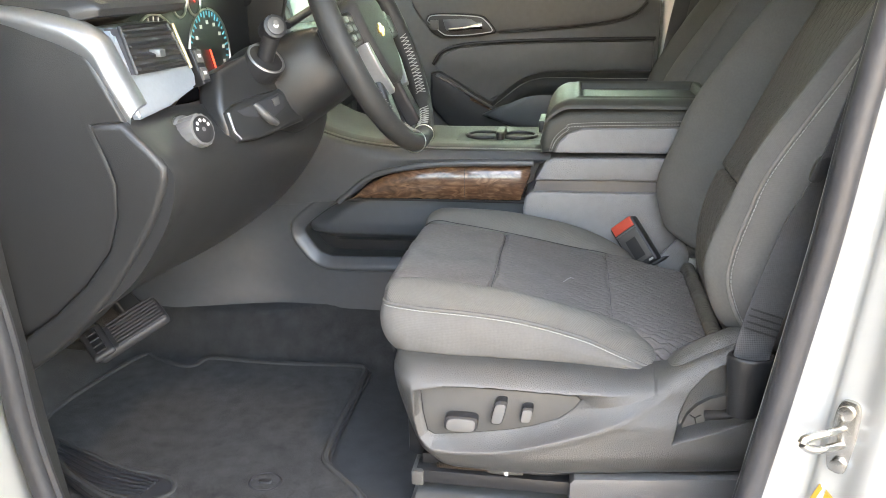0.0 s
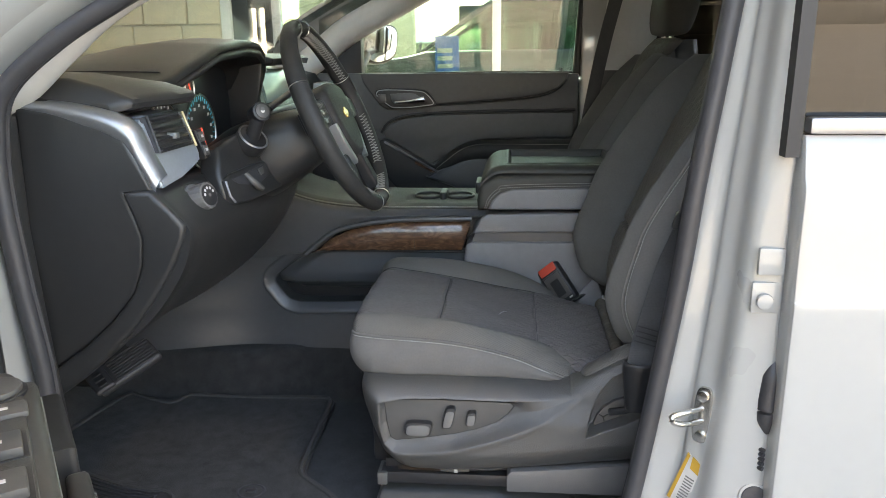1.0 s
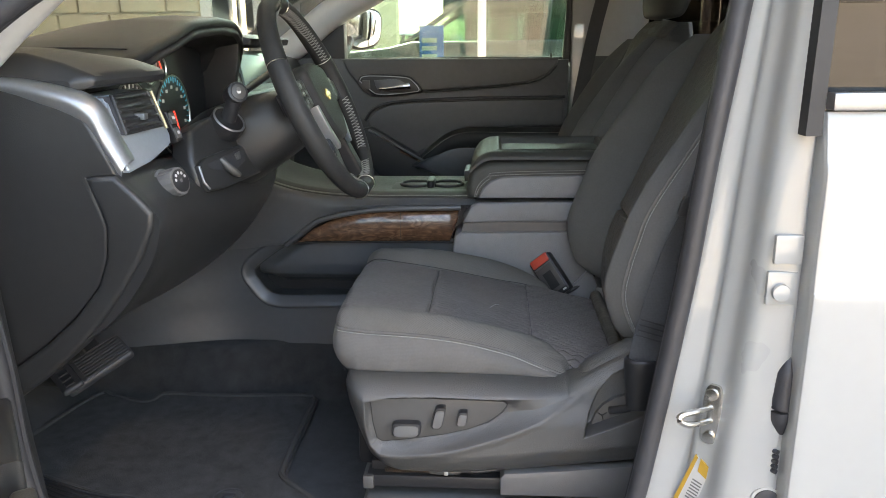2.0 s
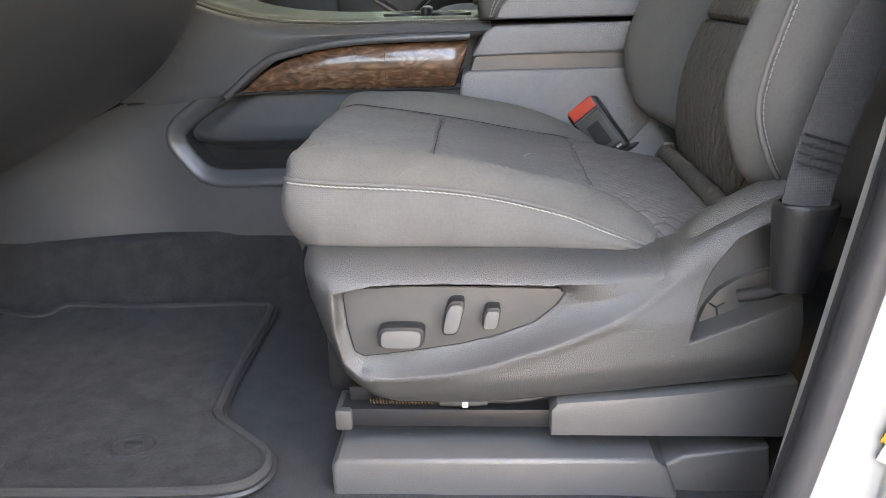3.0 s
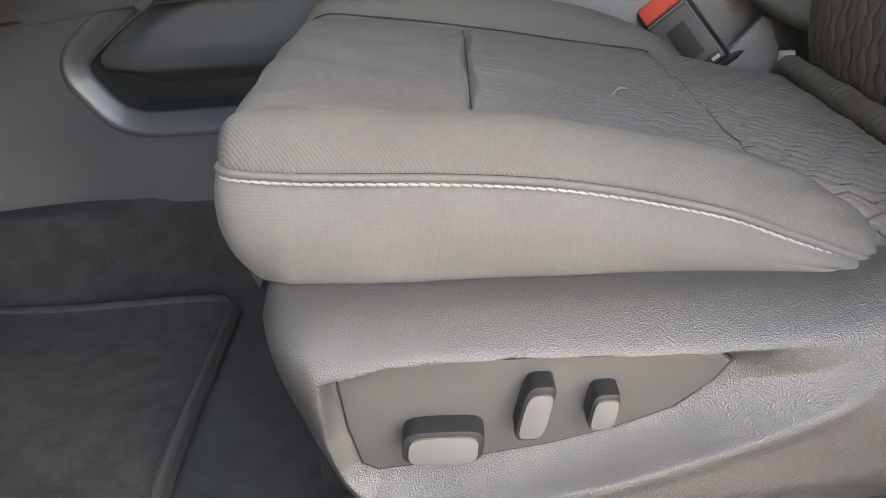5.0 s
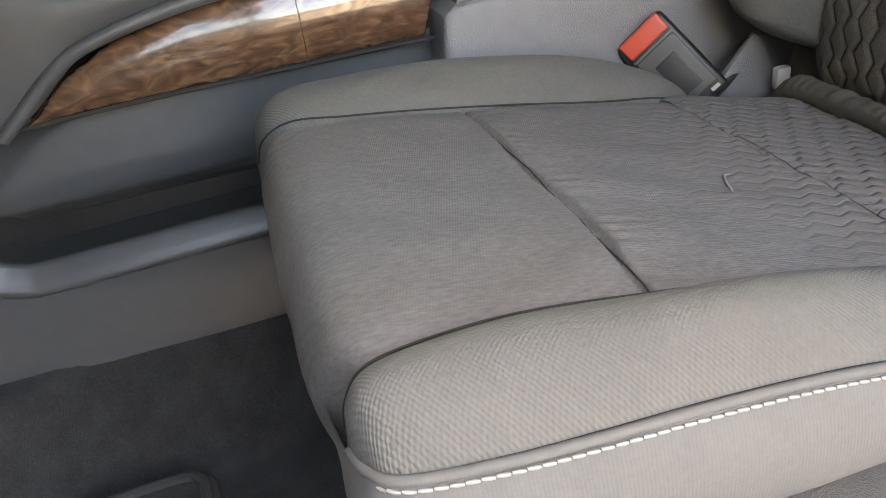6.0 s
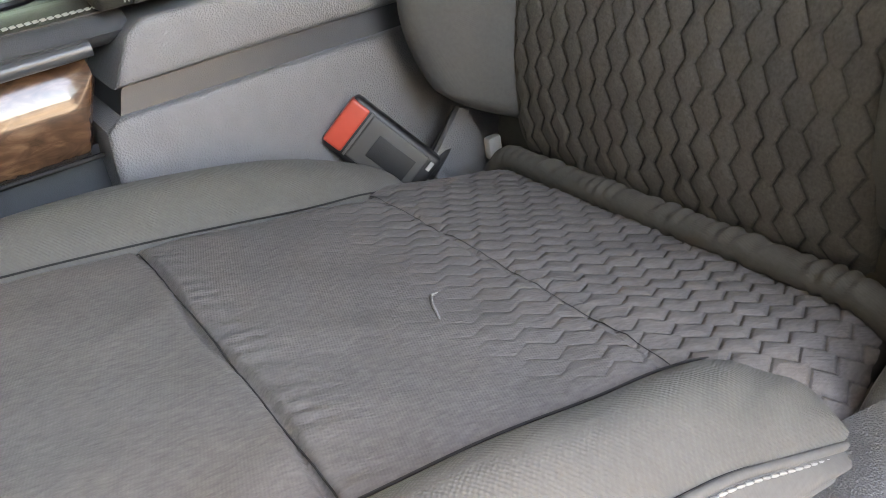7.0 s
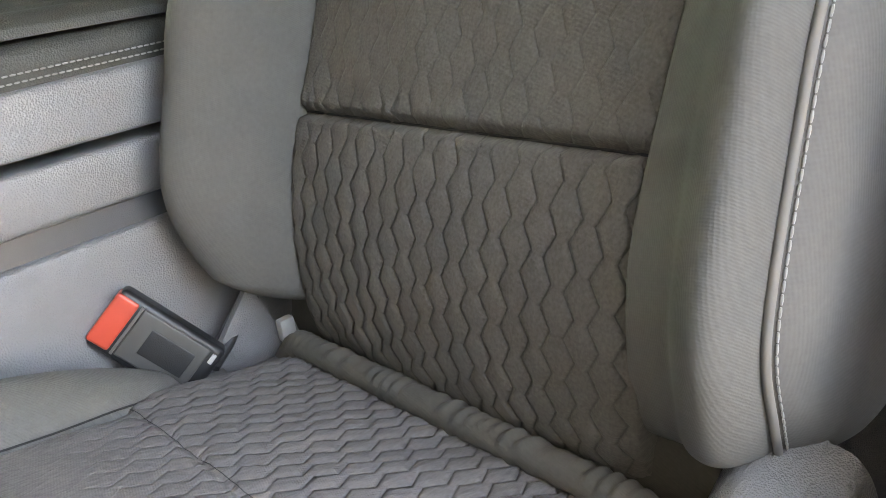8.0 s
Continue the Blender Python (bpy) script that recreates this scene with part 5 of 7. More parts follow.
P = np.stack([-1.0 + (front + 1.0) * TX, TY, 1.425 + (lip - 1.425) * soft(TX * 1.15) + 0.010 * np.sin(np.pi * TX) * rise], 2)
nose = [P[-1] + np.array([dx_, 0, dz_]) for dx_, dz_ in ((0.006, -0.003), (0.009, -0.008), (0.008, -0.014), (0.002, -0.019))]
P = np.concatenate([P, np.array(nose)])
shell("binnacle_hood", P, (0, 0, -0.014), DASH, dash, "black hooded cowl over the dials", 60)
tube("hood_seam", [tuple(P[i, 12] + np.array([0, 0, 0.0008])) for i in range(4, 38)], 0.0016, BLACK, dash, "", 6)
# hood's inner walls and dial face
inn = []
for j in range(4, 48, 2):
    t_ = P[-1, j]
    inn.append([t_ + np.array([-0.004, 0, -0.010]), t_ + np.array([-0.05, 0.0, -0.018]), np.array([-0.565, np.clip(t_[1], 0.985, 1.42), max(t_[2] - 0.035, 1.34)])])
shell("hood_liner", np.array(inn), (0, 0, 0.004), BLACK, dash, "matt black hood lining", 60)
prism("dial_panel", [(0.985, 1.24), (0.985, 1.380), (1.05, 1.410), (1.15, 1.440), (1.40, 1.458), (1.45, 1.43), (1.45, 1.24)], "x", -0.585, -0.566, BLACK, dash, "black dial panel", 0.004)
box("dial_sill", (-0.58, 0.93, 1.222), (-0.50, 1.45, 1.236), BLACK, dash, "", 0.006)
prism("hood_cheek", [(-0.575, 1.27), (-0.575, 1.46), (-0.495, 1.475), (-0.482, 1.45), (-0.488, 1.40), (-0.508, 1.32), (-0.53, 1.28)], "y", 1.432, 1.452, DASH, dash, "black hood side", 0.005)


def dial(cy, cz, r, a0, a1, n, material, needle, needle_at):
    d = thing_part("dial", cy, cz, r)
    V = []
    for k in range(n):
        a = radians(a0 + (a1 - a0) * k / (n - 1))
        big = k % 2 == 0
        r0 = r * (0.86 if big else 0.91)
        bm = box_bm((-0.0008, -r * 0.016, r0), (0.0008, r * 0.016, r), 0.0)
        bmesh.ops.transform(bm, matrix=Matrix.Translation((-0.5655, cy, cz)) @ Matrix.Rotation(a, 4, "X"), verts=bm.verts)
        V.append(bm)
    part("dial_marks", merge(V), material, d, "lit dial marks", False)
    bm = box_bm((-0.001, -r * 0.018, -r * 0.12), (0.001, r * 0.018, r * 0.78), 0.0)
    bmesh.ops.transform(bm, matrix=Matrix.Translation((-0.5635, cy, cz)) @ Matrix.Rotation(radians(needle_at), 4, "X"), verts=bm.verts)
    part("needle", bm, needle, d, "red needle", False)


def thing_part(name, cy, cz, r):
    w = np.linspace(0, 2 * np.pi, 40, endpoint=False)
    return tube(name, np.stack([-0.565 + 0 * w, cy + r * 1.05 * np.cos(w), cz + r * 1.05 * np.sin(w)], 1), 0.0022, STEEL, dash, "round dial with thin bright ring", 6, True, 1.0, (1, 0, 0))


dial(1.075, 1.310, 0.070, 130, -130, 21, GAUGE_WHITE, GAUGE_RED, 60)
dial(1.255, 1.310, 0.074, 130, -130, 31, GAUGE_BLUE, GAUGE_RED, 205)
for k in range(9):
    a_ = radians(110 - 27 * k)
    box("dial_number", (-0.5655, 1.255 + 0.055 * math.sin(-a_) - 0.004, 1.310 + 0.055 * math.cos(a_) - 0.003), (-0.5645, 1.255 + 0.055 * math.sin(-a_) + 0.004, 1.310 + 0.055 * math.cos(a_) + 0.003), GAUGE_WHITE, dash, "", 0.0)
for y, z in ((1.160, 1.399), (1.212, 1.401)):
    dial(y, z, 0.022, 70, -70, 7, GAUGE_WHITE, GAUGE_RED, 30)
# pad above the outer vent
rings_ = []
for q_ in np.linspace(0, 1, 44):
    end_ = 1 - (1 - min(q_ / 0.10, (1 - q_) / 0.12, 1.0)) ** 2
    lx = -0.500 + 0.050 * float(soft(q_ * 1.3)) - 0.014 * float(soft((q_ - 0.8) / 0.2)) - 0.03 * (1 - end_)
    y_, z_ = 0.822 + 0.170 * q_, 1.402 + 0.008 * q_ - 0.006 * (1 - end_)
    top_ = 0.040 * (0.6 + 0.4 * math.sin(math.pi * min(q_ * 0.9 + 0.15, 1))) * end_
    sec = [(-0.74, z_ - 0.012), (-0.73, z_ + 0.4 * top_), (-0.66, z_ + 0.95 * top_), (-0.60, z_ + 0.9 * top_), (lx - 0.05, z_ + 0.5 * top_), (lx - 0.014, z_ + 0.10 * top_), (lx - 0.003, z_ - 0.002), (lx, z_ - 0.008), (lx - 0.004, z_ - 0.016), (lx - 0.012, z_ - 0.019), (-0.62, z_ - 0.016)]
    rings_.append([(x_, y_, w_) for x_, w_ in sec])
loft("vent_pad", curve_rings(np.array(rings_), 60), DASH, dash, "rounded black pad over the vent", 35)
box("speaker_slot", (-0.66, 0.83, 1.386), (-0.53, 0.90, 1.393), BLACK, dash, "dark demister slot", 0.002)
# silver strip that sweeps along the top and turns down round the vent
strip = even([(-0.690, 0.812, 1.396), (-0.604, 0.806, 1.388), (-0.536, 0.804, 1.372), (-0.502, 0.806, 1.350), (-0.488, 0.810, 1.315), (-0.468, 0.816, 1.268)], 60)
wid = np.interp(np.linspace(0, 1, 60), [0, 0.5, 0.8, 1], [0.015, 0.019, 0.025, 0.022])
S = np.stack([strip + np.stack([0 * wid, 0 * wid, -wid * 0.9], 1), strip + np.stack([0.004 + 0 * wid, -0.003 + 0 * wid, 0 * wid], 1), strip + np.stack([0.006 + 0.2 * wid, 0.006 + 0.3 * wid, wid * 0.55], 1), strip + np.stack([0.004 + 0.2 * wid, 0.030 + 0 * wid, wid * 0.6], 1)], 1)
S = np.stack([curve(r, 12) for r in S])
shell("silver_strip", S, (-0.004, 0.004, -0.004), SATIN, dash, "satin silver trim strip", 60)
bez = [(0.825, 1.262), (0.835, 1.352), (0.855, 1.372), (0.975, 1.376), (0.992, 1.36), (0.995, 1.30), (0.985, 1.285), (0.90, 1.27)]
bm = bmesh.new()
slope = lambda z: -0.452 - (z - 1.262) * 0.35
outer = [(slope(z) - 0.006 * (y < 0.86), y, z) for y, z in bez]
face = [bm.verts.new(q) for q in outer]
bm.faces.new(face)
e = bmesh.ops.extrude_face_region(bm, geom=bm.faces[:])
bmesh.ops.translate(bm, vec=(-0.05, 0, 0), verts=[g for g in e["geom"] if isinstance(g, bmesh.types.BMVert)])
bmesh.ops.bevel(bm, geom=bm.edges[:], offset=0.004, segments=3, affect="EDGES", clamp_overlap=True)
part("vent_bezel", bm, BLUEGREY, dash, "blue-grey painted vent surround")
bm = bmesh.new()
bm.faces.new([bm.verts.new((slope(z) + 0.0015, y, z)) for y, z in ((0.846, 1.316), (0.852, 1.371), (0.970, 1.374), (0.976, 1.318))])
e = bmesh.ops.extrude_face_region(bm, geom=bm.faces[:])
bmesh.ops.translate(bm, vec=(-0.02, 0, 0), verts=[g for g in e["geom"] if isinstance(g, bmesh.types.BMVert)])
vent = part("vent_box", bm, RUBBER, dash, "black air vent")
for k in range(4):
    z = 1.3235 + 0.0135 * k
    bm = box_bm((slope(z) - 0.006, 0.853, z - 0.0026), (slope(z) + 0.009, 0.967, z + 0.0026), 0.0015, 2, Matrix.Rotation(radians(18), 4, "Y"))
    part("vent_slat", bm, BLACK, vent)
part("vent_tab", box_bm((slope(1.338) - 0.004, 0.900, 1.333), (slope(1.338) + 0.016, 0.914, 1.343), 0.002), SATIN, vent, "silver vent tab")
tube("vent_rim", [(slope(z) + 0.003, y, z) for y, z in ((0.846, 1.318), (0.852, 1.372), (0.970, 1.374), (0.976, 1.318))], 0.0028, BLACK, vent, "", 8, True, 1.0, (1, 0, 0))
# the gold tone is a warm reflection held in the base colour
tube("vent_accent", [(slope(z) + 0.005, 0.982, z) for z in (1.312, 1.34, 1.372)], 0.0028, WARM_GLINT, vent, "metallic accent with a warm reflection put into its colour", 8)
# panel with the light knob, dimmer and small switches
w = np.linspace(0, 2 * np.pi, 36, endpoint=False)


def disc(name, c, axis, r, d0, d1, material, parent, label="", bevel=0.002, n=36, ribs=0.0):
    axis = Vector(axis).normalized()
    q = axis.to_track_quat("Z", "Y").to_matrix().to_4x4()
    w_ = np.linspace(0, 2 * np.pi, n, endpoint=False)
    rr = r * (1 + ribs * np.cos(w_ * n / 3))
    bm = prism_bm([(a_ * math.cos(b_), a_ * math.sin(b_)) for a_, b_ in zip(rr, w_)], "z", d0, d1, bevel)
    bmesh.ops.transform(bm, matrix=Matrix.Translation(c) @ q, verts=bm.verts)
    return part(name, bm, material, parent, label)


FACE = (0.93, -0.22, 0.30)
FN = Vector(FACE).normalized()
FU = Vector((0, 0, 1)).cross(FN).normalized()
FV = FN.cross(FU)


def face_prism(name, at, outline, d0, d1, material, parent, label="", bevel=0.002):
    """A slab on the slanting face of the dash: u across, v up, d towards the driver."""
    bm = prism_bm(outline, "z", d0, d1, bevel, 3)
    bmesh.ops.transform(bm, matrix=Matrix(((FU[0], FV[0], FN[0], at[0]), (FU[1], FV[1], FN[1], at[1]), (FU[2], FV[2], FN[2], at[2]), (0, 0, 0, 1))), verts=bm.verts)
    return part(name, bm, material, parent, label)


KN = Vector((-0.4465, 0.910, 1.229))
knob = disc("light_knob", KN, FACE, 0.0225, -0.004, 0.032, RISER, dash, "ribbed grey light switch knob", 0.003, 48, 0.03)
disc("knob_ring", KN, FACE, 0.027, -0.006, 0.004, SATIN, knob, "silver ring", 0.0015)
disc("knob_face", KN, FACE, 0.0185, 0.030, 0.0335, BLACK, knob, "dark knob face", 0.001)
for k in range(5):
    t_ = radians(-80 + 36 * k)
    disc("knob_mark", KN + FU * (0.0125 * math.sin(t_)) + FV * (0.0125 * math.cos(t_)) + FN * 0.0334, FACE, 0.0026, 0, 0.0006, GAUGE_WHITE, knob, "", 0.0, 8)
disc("knob_mark", KN + FN * 0.0334, FACE, 0.0035, 0, 0.0006, CAP, knob, "", 0.0, 6)
for k in range(4):
    t_ = radians(60 + 25 * k)
    disc("dimmer_mark", KN + FU * (-0.038 - 0.018 * math.sin(t_) * 0.7) + FV * (-0.008 + 0.018 * math.cos(t_)) + FN * 0.004, FACE, 0.0016, 0, 0.001, CAP, dash, "", 0.0, 6)
disc("dimmer", KN + FU * -0.040 + FV * -0.009, FACE, 0.015, -0.002, 0.010, PLATE, dash, "small grey dimmer wheel", 0.003, 36, 0.04)
SB = (-0.462, 1.006, 1.313)
sw = face_prism("switch_block", SB, [(-0.010, 0.026), (0.008, 0.028), (0.013, -0.024), (-0.005, -0.027)], -0.03, 0.0, BLACK, dash, "tall black switch block", 0.003)
for v_ in (-0.012, 0.013):
    face_prism("rocker", SB, [(-0.006, v_ - 0.009), (-0.006, v_ + 0.009), (0.008, v_ + 0.009), (0.008, v_ - 0.009)], -0.002, 0.003, PLATE, sw, "small rocker", 0.0015)
    face_prism("rocker_mark", SB, [(-0.002, v_ - 0.002), (-0.002, v_ + 0.003), (0.004, v_ + 0.003), (0.004, v_ - 0.002)], 0.002, 0.0034, GAUGE_WHITE, sw, "", 0.0)
# brake release pocket below the column
CP = (-0.415, 1.07, 1.26)
face_prism("column_panel", CP, [(-0.055, 0.046), (-0.023, 0.056), (0.03, 0.066), (0.096, 0.074), (0.117, 0.057), (0.141, -0.012), (0.162, -0.033), (0.15, -0.05), (0.05, -0.058), (-0.07, -0.060), (-0.082, -0.045), (-0.078, 0.0)], -0.045, 0.0, DASH, dash, "black lower column panel", 0.010)
pocket = face_prism("release_pocket", CP, [(-0.076, -0.014), (-0.052, -0.004), (0.019, 0.002), (0.068, 0.004), (0.088, -0.010), (0.110, -0.046), (0.104, -0.055), (-0.017, -0.063), (-0.068, -0.060), (-0.078, -0.046)], -0.01, 0.007, DASH, dash, "moulded brake release pocket", 0.006)
# flat dark slab on the face, painting the shade of the hollow
face_prism("pocket_shade", CP, [(-0.056, -0.016), (0.056, -0.003), (0.068, -0.010), (0.062, -0.026), (0.030, -0.036), (-0.005, -0.034), (-0.042, -0.026)], 0.004, 0.0078, RUBBER, pocket, "dark slab standing in for the shade of a hollow", 0.001)
tube("release_lever", [tuple(Vector(CP) + FU * u + FV * v + FN * d for u, v, d in ((p),))[0] for p in ((-0.010, -0.012, 0.008), (-0.006, -0.028, 0.014), (0.006, -0.042, 0.016), (0.022, -0.047, 0.012))], [0.005, 0.007, 0.007, 0.005], PLATE, pocket, "curved grey release lever", 10)
face_prism("pocket_clip", CP, [(0.034, -0.010), (0.052, -0.007), (0.050, -0.020), (0.036, -0.022)], 0.0075, 0.010, PLATE, pocket, "", 0.001)
tube("pocket_rim", [Vector(CP) + FU * u + FV * v + FN * 0.0065 for u, v in ((-0.074, -0.016), (-0.076, -0.044), (-0.067, -0.057))], 0.0022, SATIN, pocket, "grey worn edge", 8)

# ---- steering column, stalk and wheel ----
column = thing("steering_column", (-0.45, 1.19, 1.30), "black steering column shroud with its stalks", "steering column")
UPW = np.array([-0.405, 0, 0.914])
OUTW = np.array([0.914, 0, 0.405])
HUB = np.array([-0.2635, 1.231, 1.343])
cr = []
for d, a_, b_ in ((-0.26, 0.085, 0.072), (-0.20, 0.095, 0.082), (-0.14, 0.092, 0.075), (-0.075, 0.078, 0.062), (-0.05, 0.06, 0.05)):
    q = np.linspace(0, 2 * np.pi, 28, endpoint=False)
    cr.append(HUB + OUTW * d + np.array([0, 0, -0.012]) + (np.sign(np.cos(q)) * np.abs(np.cos(q)) ** 0.7 * a_)[:, None] * np.array([0, 1, 0]) + (np.sign(np.sin(q)) * np.abs(np.sin(q)) ** 0.7 * b_)[:, None] * UPW)
loft("shroud", curve_rings(cr, 24), DASH, column, "black column shroud", 60)
disc("stalk_collar", (-0.408, 1.114, 1.310), (0.60, -0.30, 0.70), 0.031, -0.02, 0.006, BLACK, column, "round stalk collar", 0.003)
tube("collar_ring", [Vector((-0.4045, 1.1122, 1.3142)) + Vector((0.60, -0.30, 0.70)).to_track_quat("Z", "Y") @ Vector((0.029 * math.cos(q), 0.029 * math.sin(q), 0)) for q in w], 0.0022, SATIN, column, "thin grey ring", 6, True, 1.0, (0.60, -0.30, 0.70))
tube("shift_stem", [(-0.410, 1.116, 1.308), (-0.398, 1.110, 1.333), (-0.388, 1.106, 1.356)], [0.014, 0.013, 0.0145], BLACK, column, "black stalk stem", 14)
disc("stalk_end", (-0.386, 1.105, 1.360), (0.62, -0.72, 0.30), 0.0185, -0.022, 0.012, BLACK, column, "ribbed stalk end", 0.003, 48, 0.02)
disc("stalk_button", (-0.386, 1.105, 1.360), (0.62, -0.72, 0.30), 0.0135, 0.010, 0.0145, PLATE, column, "round stalk button", 0.0015)
for k in (-1, 0, 1):
    disc("button_mark", Vector((-0.386, 1.105, 1.360 + 0.004 * k)) + Vector((0.62, -0.72, 0.30)).normalized() * 0.0146, (0.62, -0.72, 0.30), 0.0042, 0, 0.0006, GAUGE_WHITE if k == 0 else CAP, column, "", 0.0, 6)
tube("wiper_stalk", even([(-0.40, 1.20, 1.36), (-0.38, 1.28, 1.385), (-0.36, 1.345, 1.405)], 14), [0.010] * 14, BLACK, column, "black stalk arm", 12, False, 0.6)

steering = thing("steering_wheel", tuple(HUB - OUTW * 0.05), "black leather four-spoke steering wheel with laced stitching and silver spoke trim", "steering wheel")
q = np.linspace(0, 2 * np.pi, 120, endpoint=False)
RAD = 0.1915
rim_c = HUB + (RAD * np.cos(q))[:, None] * np.array([0, 1, 0]) + (RAD * 1.0 * np.sin(q))[:, None] * UPW
thick = 0.0165 + 0.0015 * np.cos(2 * q)
tube("rim", rim_c, thick, LEATHER, steering, "black leather rim", 18, True, 1.08, tuple(OUTW))


def wheel_at(u, v, d=0.0):
    """A place on the wheel: u across to the far side, v up, d towards the driver."""
    return HUB + np.array([0, 1, 0]) * u + UPW * v + OUTW * d


def wheel_pad(name, outline, d0, d1, material, label, bevel, parent=None):
    bm = prism_bm(outline, "z", d0, d1, bevel, 3)
    M = Matrix(((0, UPW[0], OUTW[0], HUB[0]), (1, UPW[1], OUTW[1], HUB[1]), (0, UPW[2], OUTW[2], HUB[2]), (0, 0, 0, 1)))
    bmesh.ops.transform(bm, matrix=M, verts=bm.verts)
    return part(name, bm, material, parent or steering, label)


wheel_pad("hub_pad", [tuple(p[:2]) for p in even([(-0.078, 0.020, 0), (-0.070, 0.056, 0), (0.0, 0.070, 0), (0.070, 0.056, 0), (0.078, 0.020, 0), (0.062, -0.045, 0), (0.03, -0.082, 0), (0.0, -0.088, 0), (-0.03, -0.082, 0), (-0.062, -0.045, 0), (-0.078, 0.020, 0)], 50)[:-1]], -0.045, 0.016, HUBSKIN, "black padded hub", 0.014)
for sgn in (-1, 1):
    wheel_pad("spoke", [(sgn * 0.065, 0.045), (sgn * 0.115, 0.040), (sgn * 0.175, 0.030), (sgn * 0.175, -0.012), (sgn * 0.115, -0.016), (sgn * 0.065, -0.010)][::sgn], -0.030, 0.002, BLACK, "black upper spoke with buttons", 0.008)
    wheel_pad("spoke_trim", [(sgn * 0.075, -0.012), (sgn * 0.086, -0.012), (sgn * 0.080, -0.055), (sgn * 0.056, -0.100), (sgn * 0.046, -0.094), (sgn * 0.064, -0.055)][::sgn], -0.020, 0.010, SATIN, "silver spoke trim", 0.003)
    wheel_pad("spoke", [(sgn * 0.035, -0.075), (sgn * 0.066, -0.060), (sgn * 0.095, -0.150), (sgn * 0.060, -0.168)][::sgn], -0.028, 0.0, BLACK, "black lower spoke", 0.008)
    for r_ in range(3):
        for c_ in range(2):
            wheel_pad("button", stadium(sgn * (0.100 + 0.022 * c_), 0.030 - 0.015 * r_, 0.017, 0.011, 0.0, 4), 0.0, 0.006, PLATE, "small grey button", 0.0015)
            wheel_pad("button_mark", stadium(sgn * (0.100 + 0.022 * c_), 0.030 - 0.015 * r_, 0.0045, 0.0018, 0.0, 3), 0.0058, 0.0064, CAP, "", 0.0)
wheel_pad("emblem", [(-0.017, 0.006), (-0.006, 0.006), (-0.005, 0.012), (0.007, 0.012), (0.007, 0.006), (0.019, 0.006), (0.016, -0.004), (0.006, -0.004), (0.005, -0.010), (-0.007, -0.010), (-0.007, -0.004), (-0.020, -0.004)], 0.014, 0.0195, GOLD, "small gold bar-shaped emblem", 0.0012)
# cross-laced thread on the inner side of the rim, by the upper and lower spokes
for lo_, hi_ in ((0.42, 1.40), (-0.78, -0.08), (-1.35, -1.0), (math.pi - 1.40, math.pi - 0.42), (math.pi + 0.08, math.pi + 0.78), (math.pi + 1.0, math.pi + 1.35)):
    V, F = [], []
    n = int((hi_ - lo_) * RAD / 0.0075)
    for k in range(n):
        for z0, z1 in ((-1, 1), (1, -1)):
            a0, a1 = lo_ + (hi_ - lo_) * k / n, lo_ + (hi_ - lo_) * (k + 1) / n
            pts = []
            for f_ in (0, 0.5, 1):
                an, tw = a0 + (a1 - a0) * f_, radians(38) * (z0 + (z1 - z0) * f_)
                r_ = RAD - 0.0178 * math.cos(tw)
                pts.append(wheel_at(r_ * math.cos(an), r_ * math.sin(an), 0.0185 * math.sin(tw) + 0.004))
            R_ = tube_rings(np.array(pts), 0.0007, 5)
            off = len(V)
            V += R_.reshape(-1, 3).tolist()
            F += quads(3, 5, True, off)
    tagged(poly("lacing", V, F, THREAD, steering, "pale cross-laced thread"), "pale cross-laced thread", kind="stuff")
for an in (0.40, 1.42, -1.38, math.pi - 0.40, math.pi - 1.42, math.pi + 1.38):
    ring = [wheel_at((RAD + 0.0176 * math.cos(b_)) * math.cos(an), (RAD + 0.0176 * math.cos(b_)) * math.sin(an), 0.0186 * math.sin(b_)) for b_ in np.linspace(0, 2 * np.pi, 20, endpoint=False)]
    tube("rim_seam", ring, 0.0009, STEEL, steering, "", 5, True, 1.0, (0, 0, 1))

# ---- pedals ----
brake = thing("brake_pedal", (-0.74, 1.13, 0.80), "black ribbed rubber brake pedal on a steel arm", "pedal", "pedals")


def pedal_block(lo, hi, material, label, parent, bevel=0.006, name="pad"):
    """Boxes in the pedal's own frame: along the tread, across it, off its face."""
    bm = box_bm(lo, hi, bevel, 3)
    e1, e2 = np.array([0.107, 0.10, 0.062]), np.array([0.50, -0.62, -0.32])
    e1 = e1 / np.linalg.norm(e1)
    e2 = e2 - e1 * (e1 @ e2)
    e2 /= np.linalg.norm(e2)
    e3 = np.cross(e1, e2)
    if e3[2] < 0:
        e3 = -e3
    o = np.array([-0.738, 1.148, 0.815])
    bmesh.ops.transform(bm, matrix=Matrix(((e1[0], e2[0], e3[0], o[0]), (e1[1], e2[1], e3[1], o[1]), (e1[2], e2[2], e3[2], o[2]), (0, 0, 0, 1))), verts=bm.verts)
    return part(name, bm, material, parent, label)


bp = pedal_block((-0.070, -0.036, -0.012), (0.072, 0.036, 0.010), RUBBER, "black rubber tread", brake, 0.010)
for k in range(8):
    pedal_block((-0.028, -0.033 + 0.0088 * k, 0.008), (0.066, -0.0285 + 0.0088 * k, 0.0135), RUBBER, "worn tread rib", bp, 0.0015, "rib")
toe = pedal_block((-0.078, -0.041, 0.006), (-0.036, 0.041, 0.020), RUBBER, "black rubber toe pad lapped over the tread", brake, 0.009, "toe_pad")
for k in range(4):
    pedal_block((-0.067, -0.030 + 0.017 * k, 0.018), (-0.048, -0.019 + 0.017 * k, 0.0225), BLACK, "", toe, 0.0015, "stud")
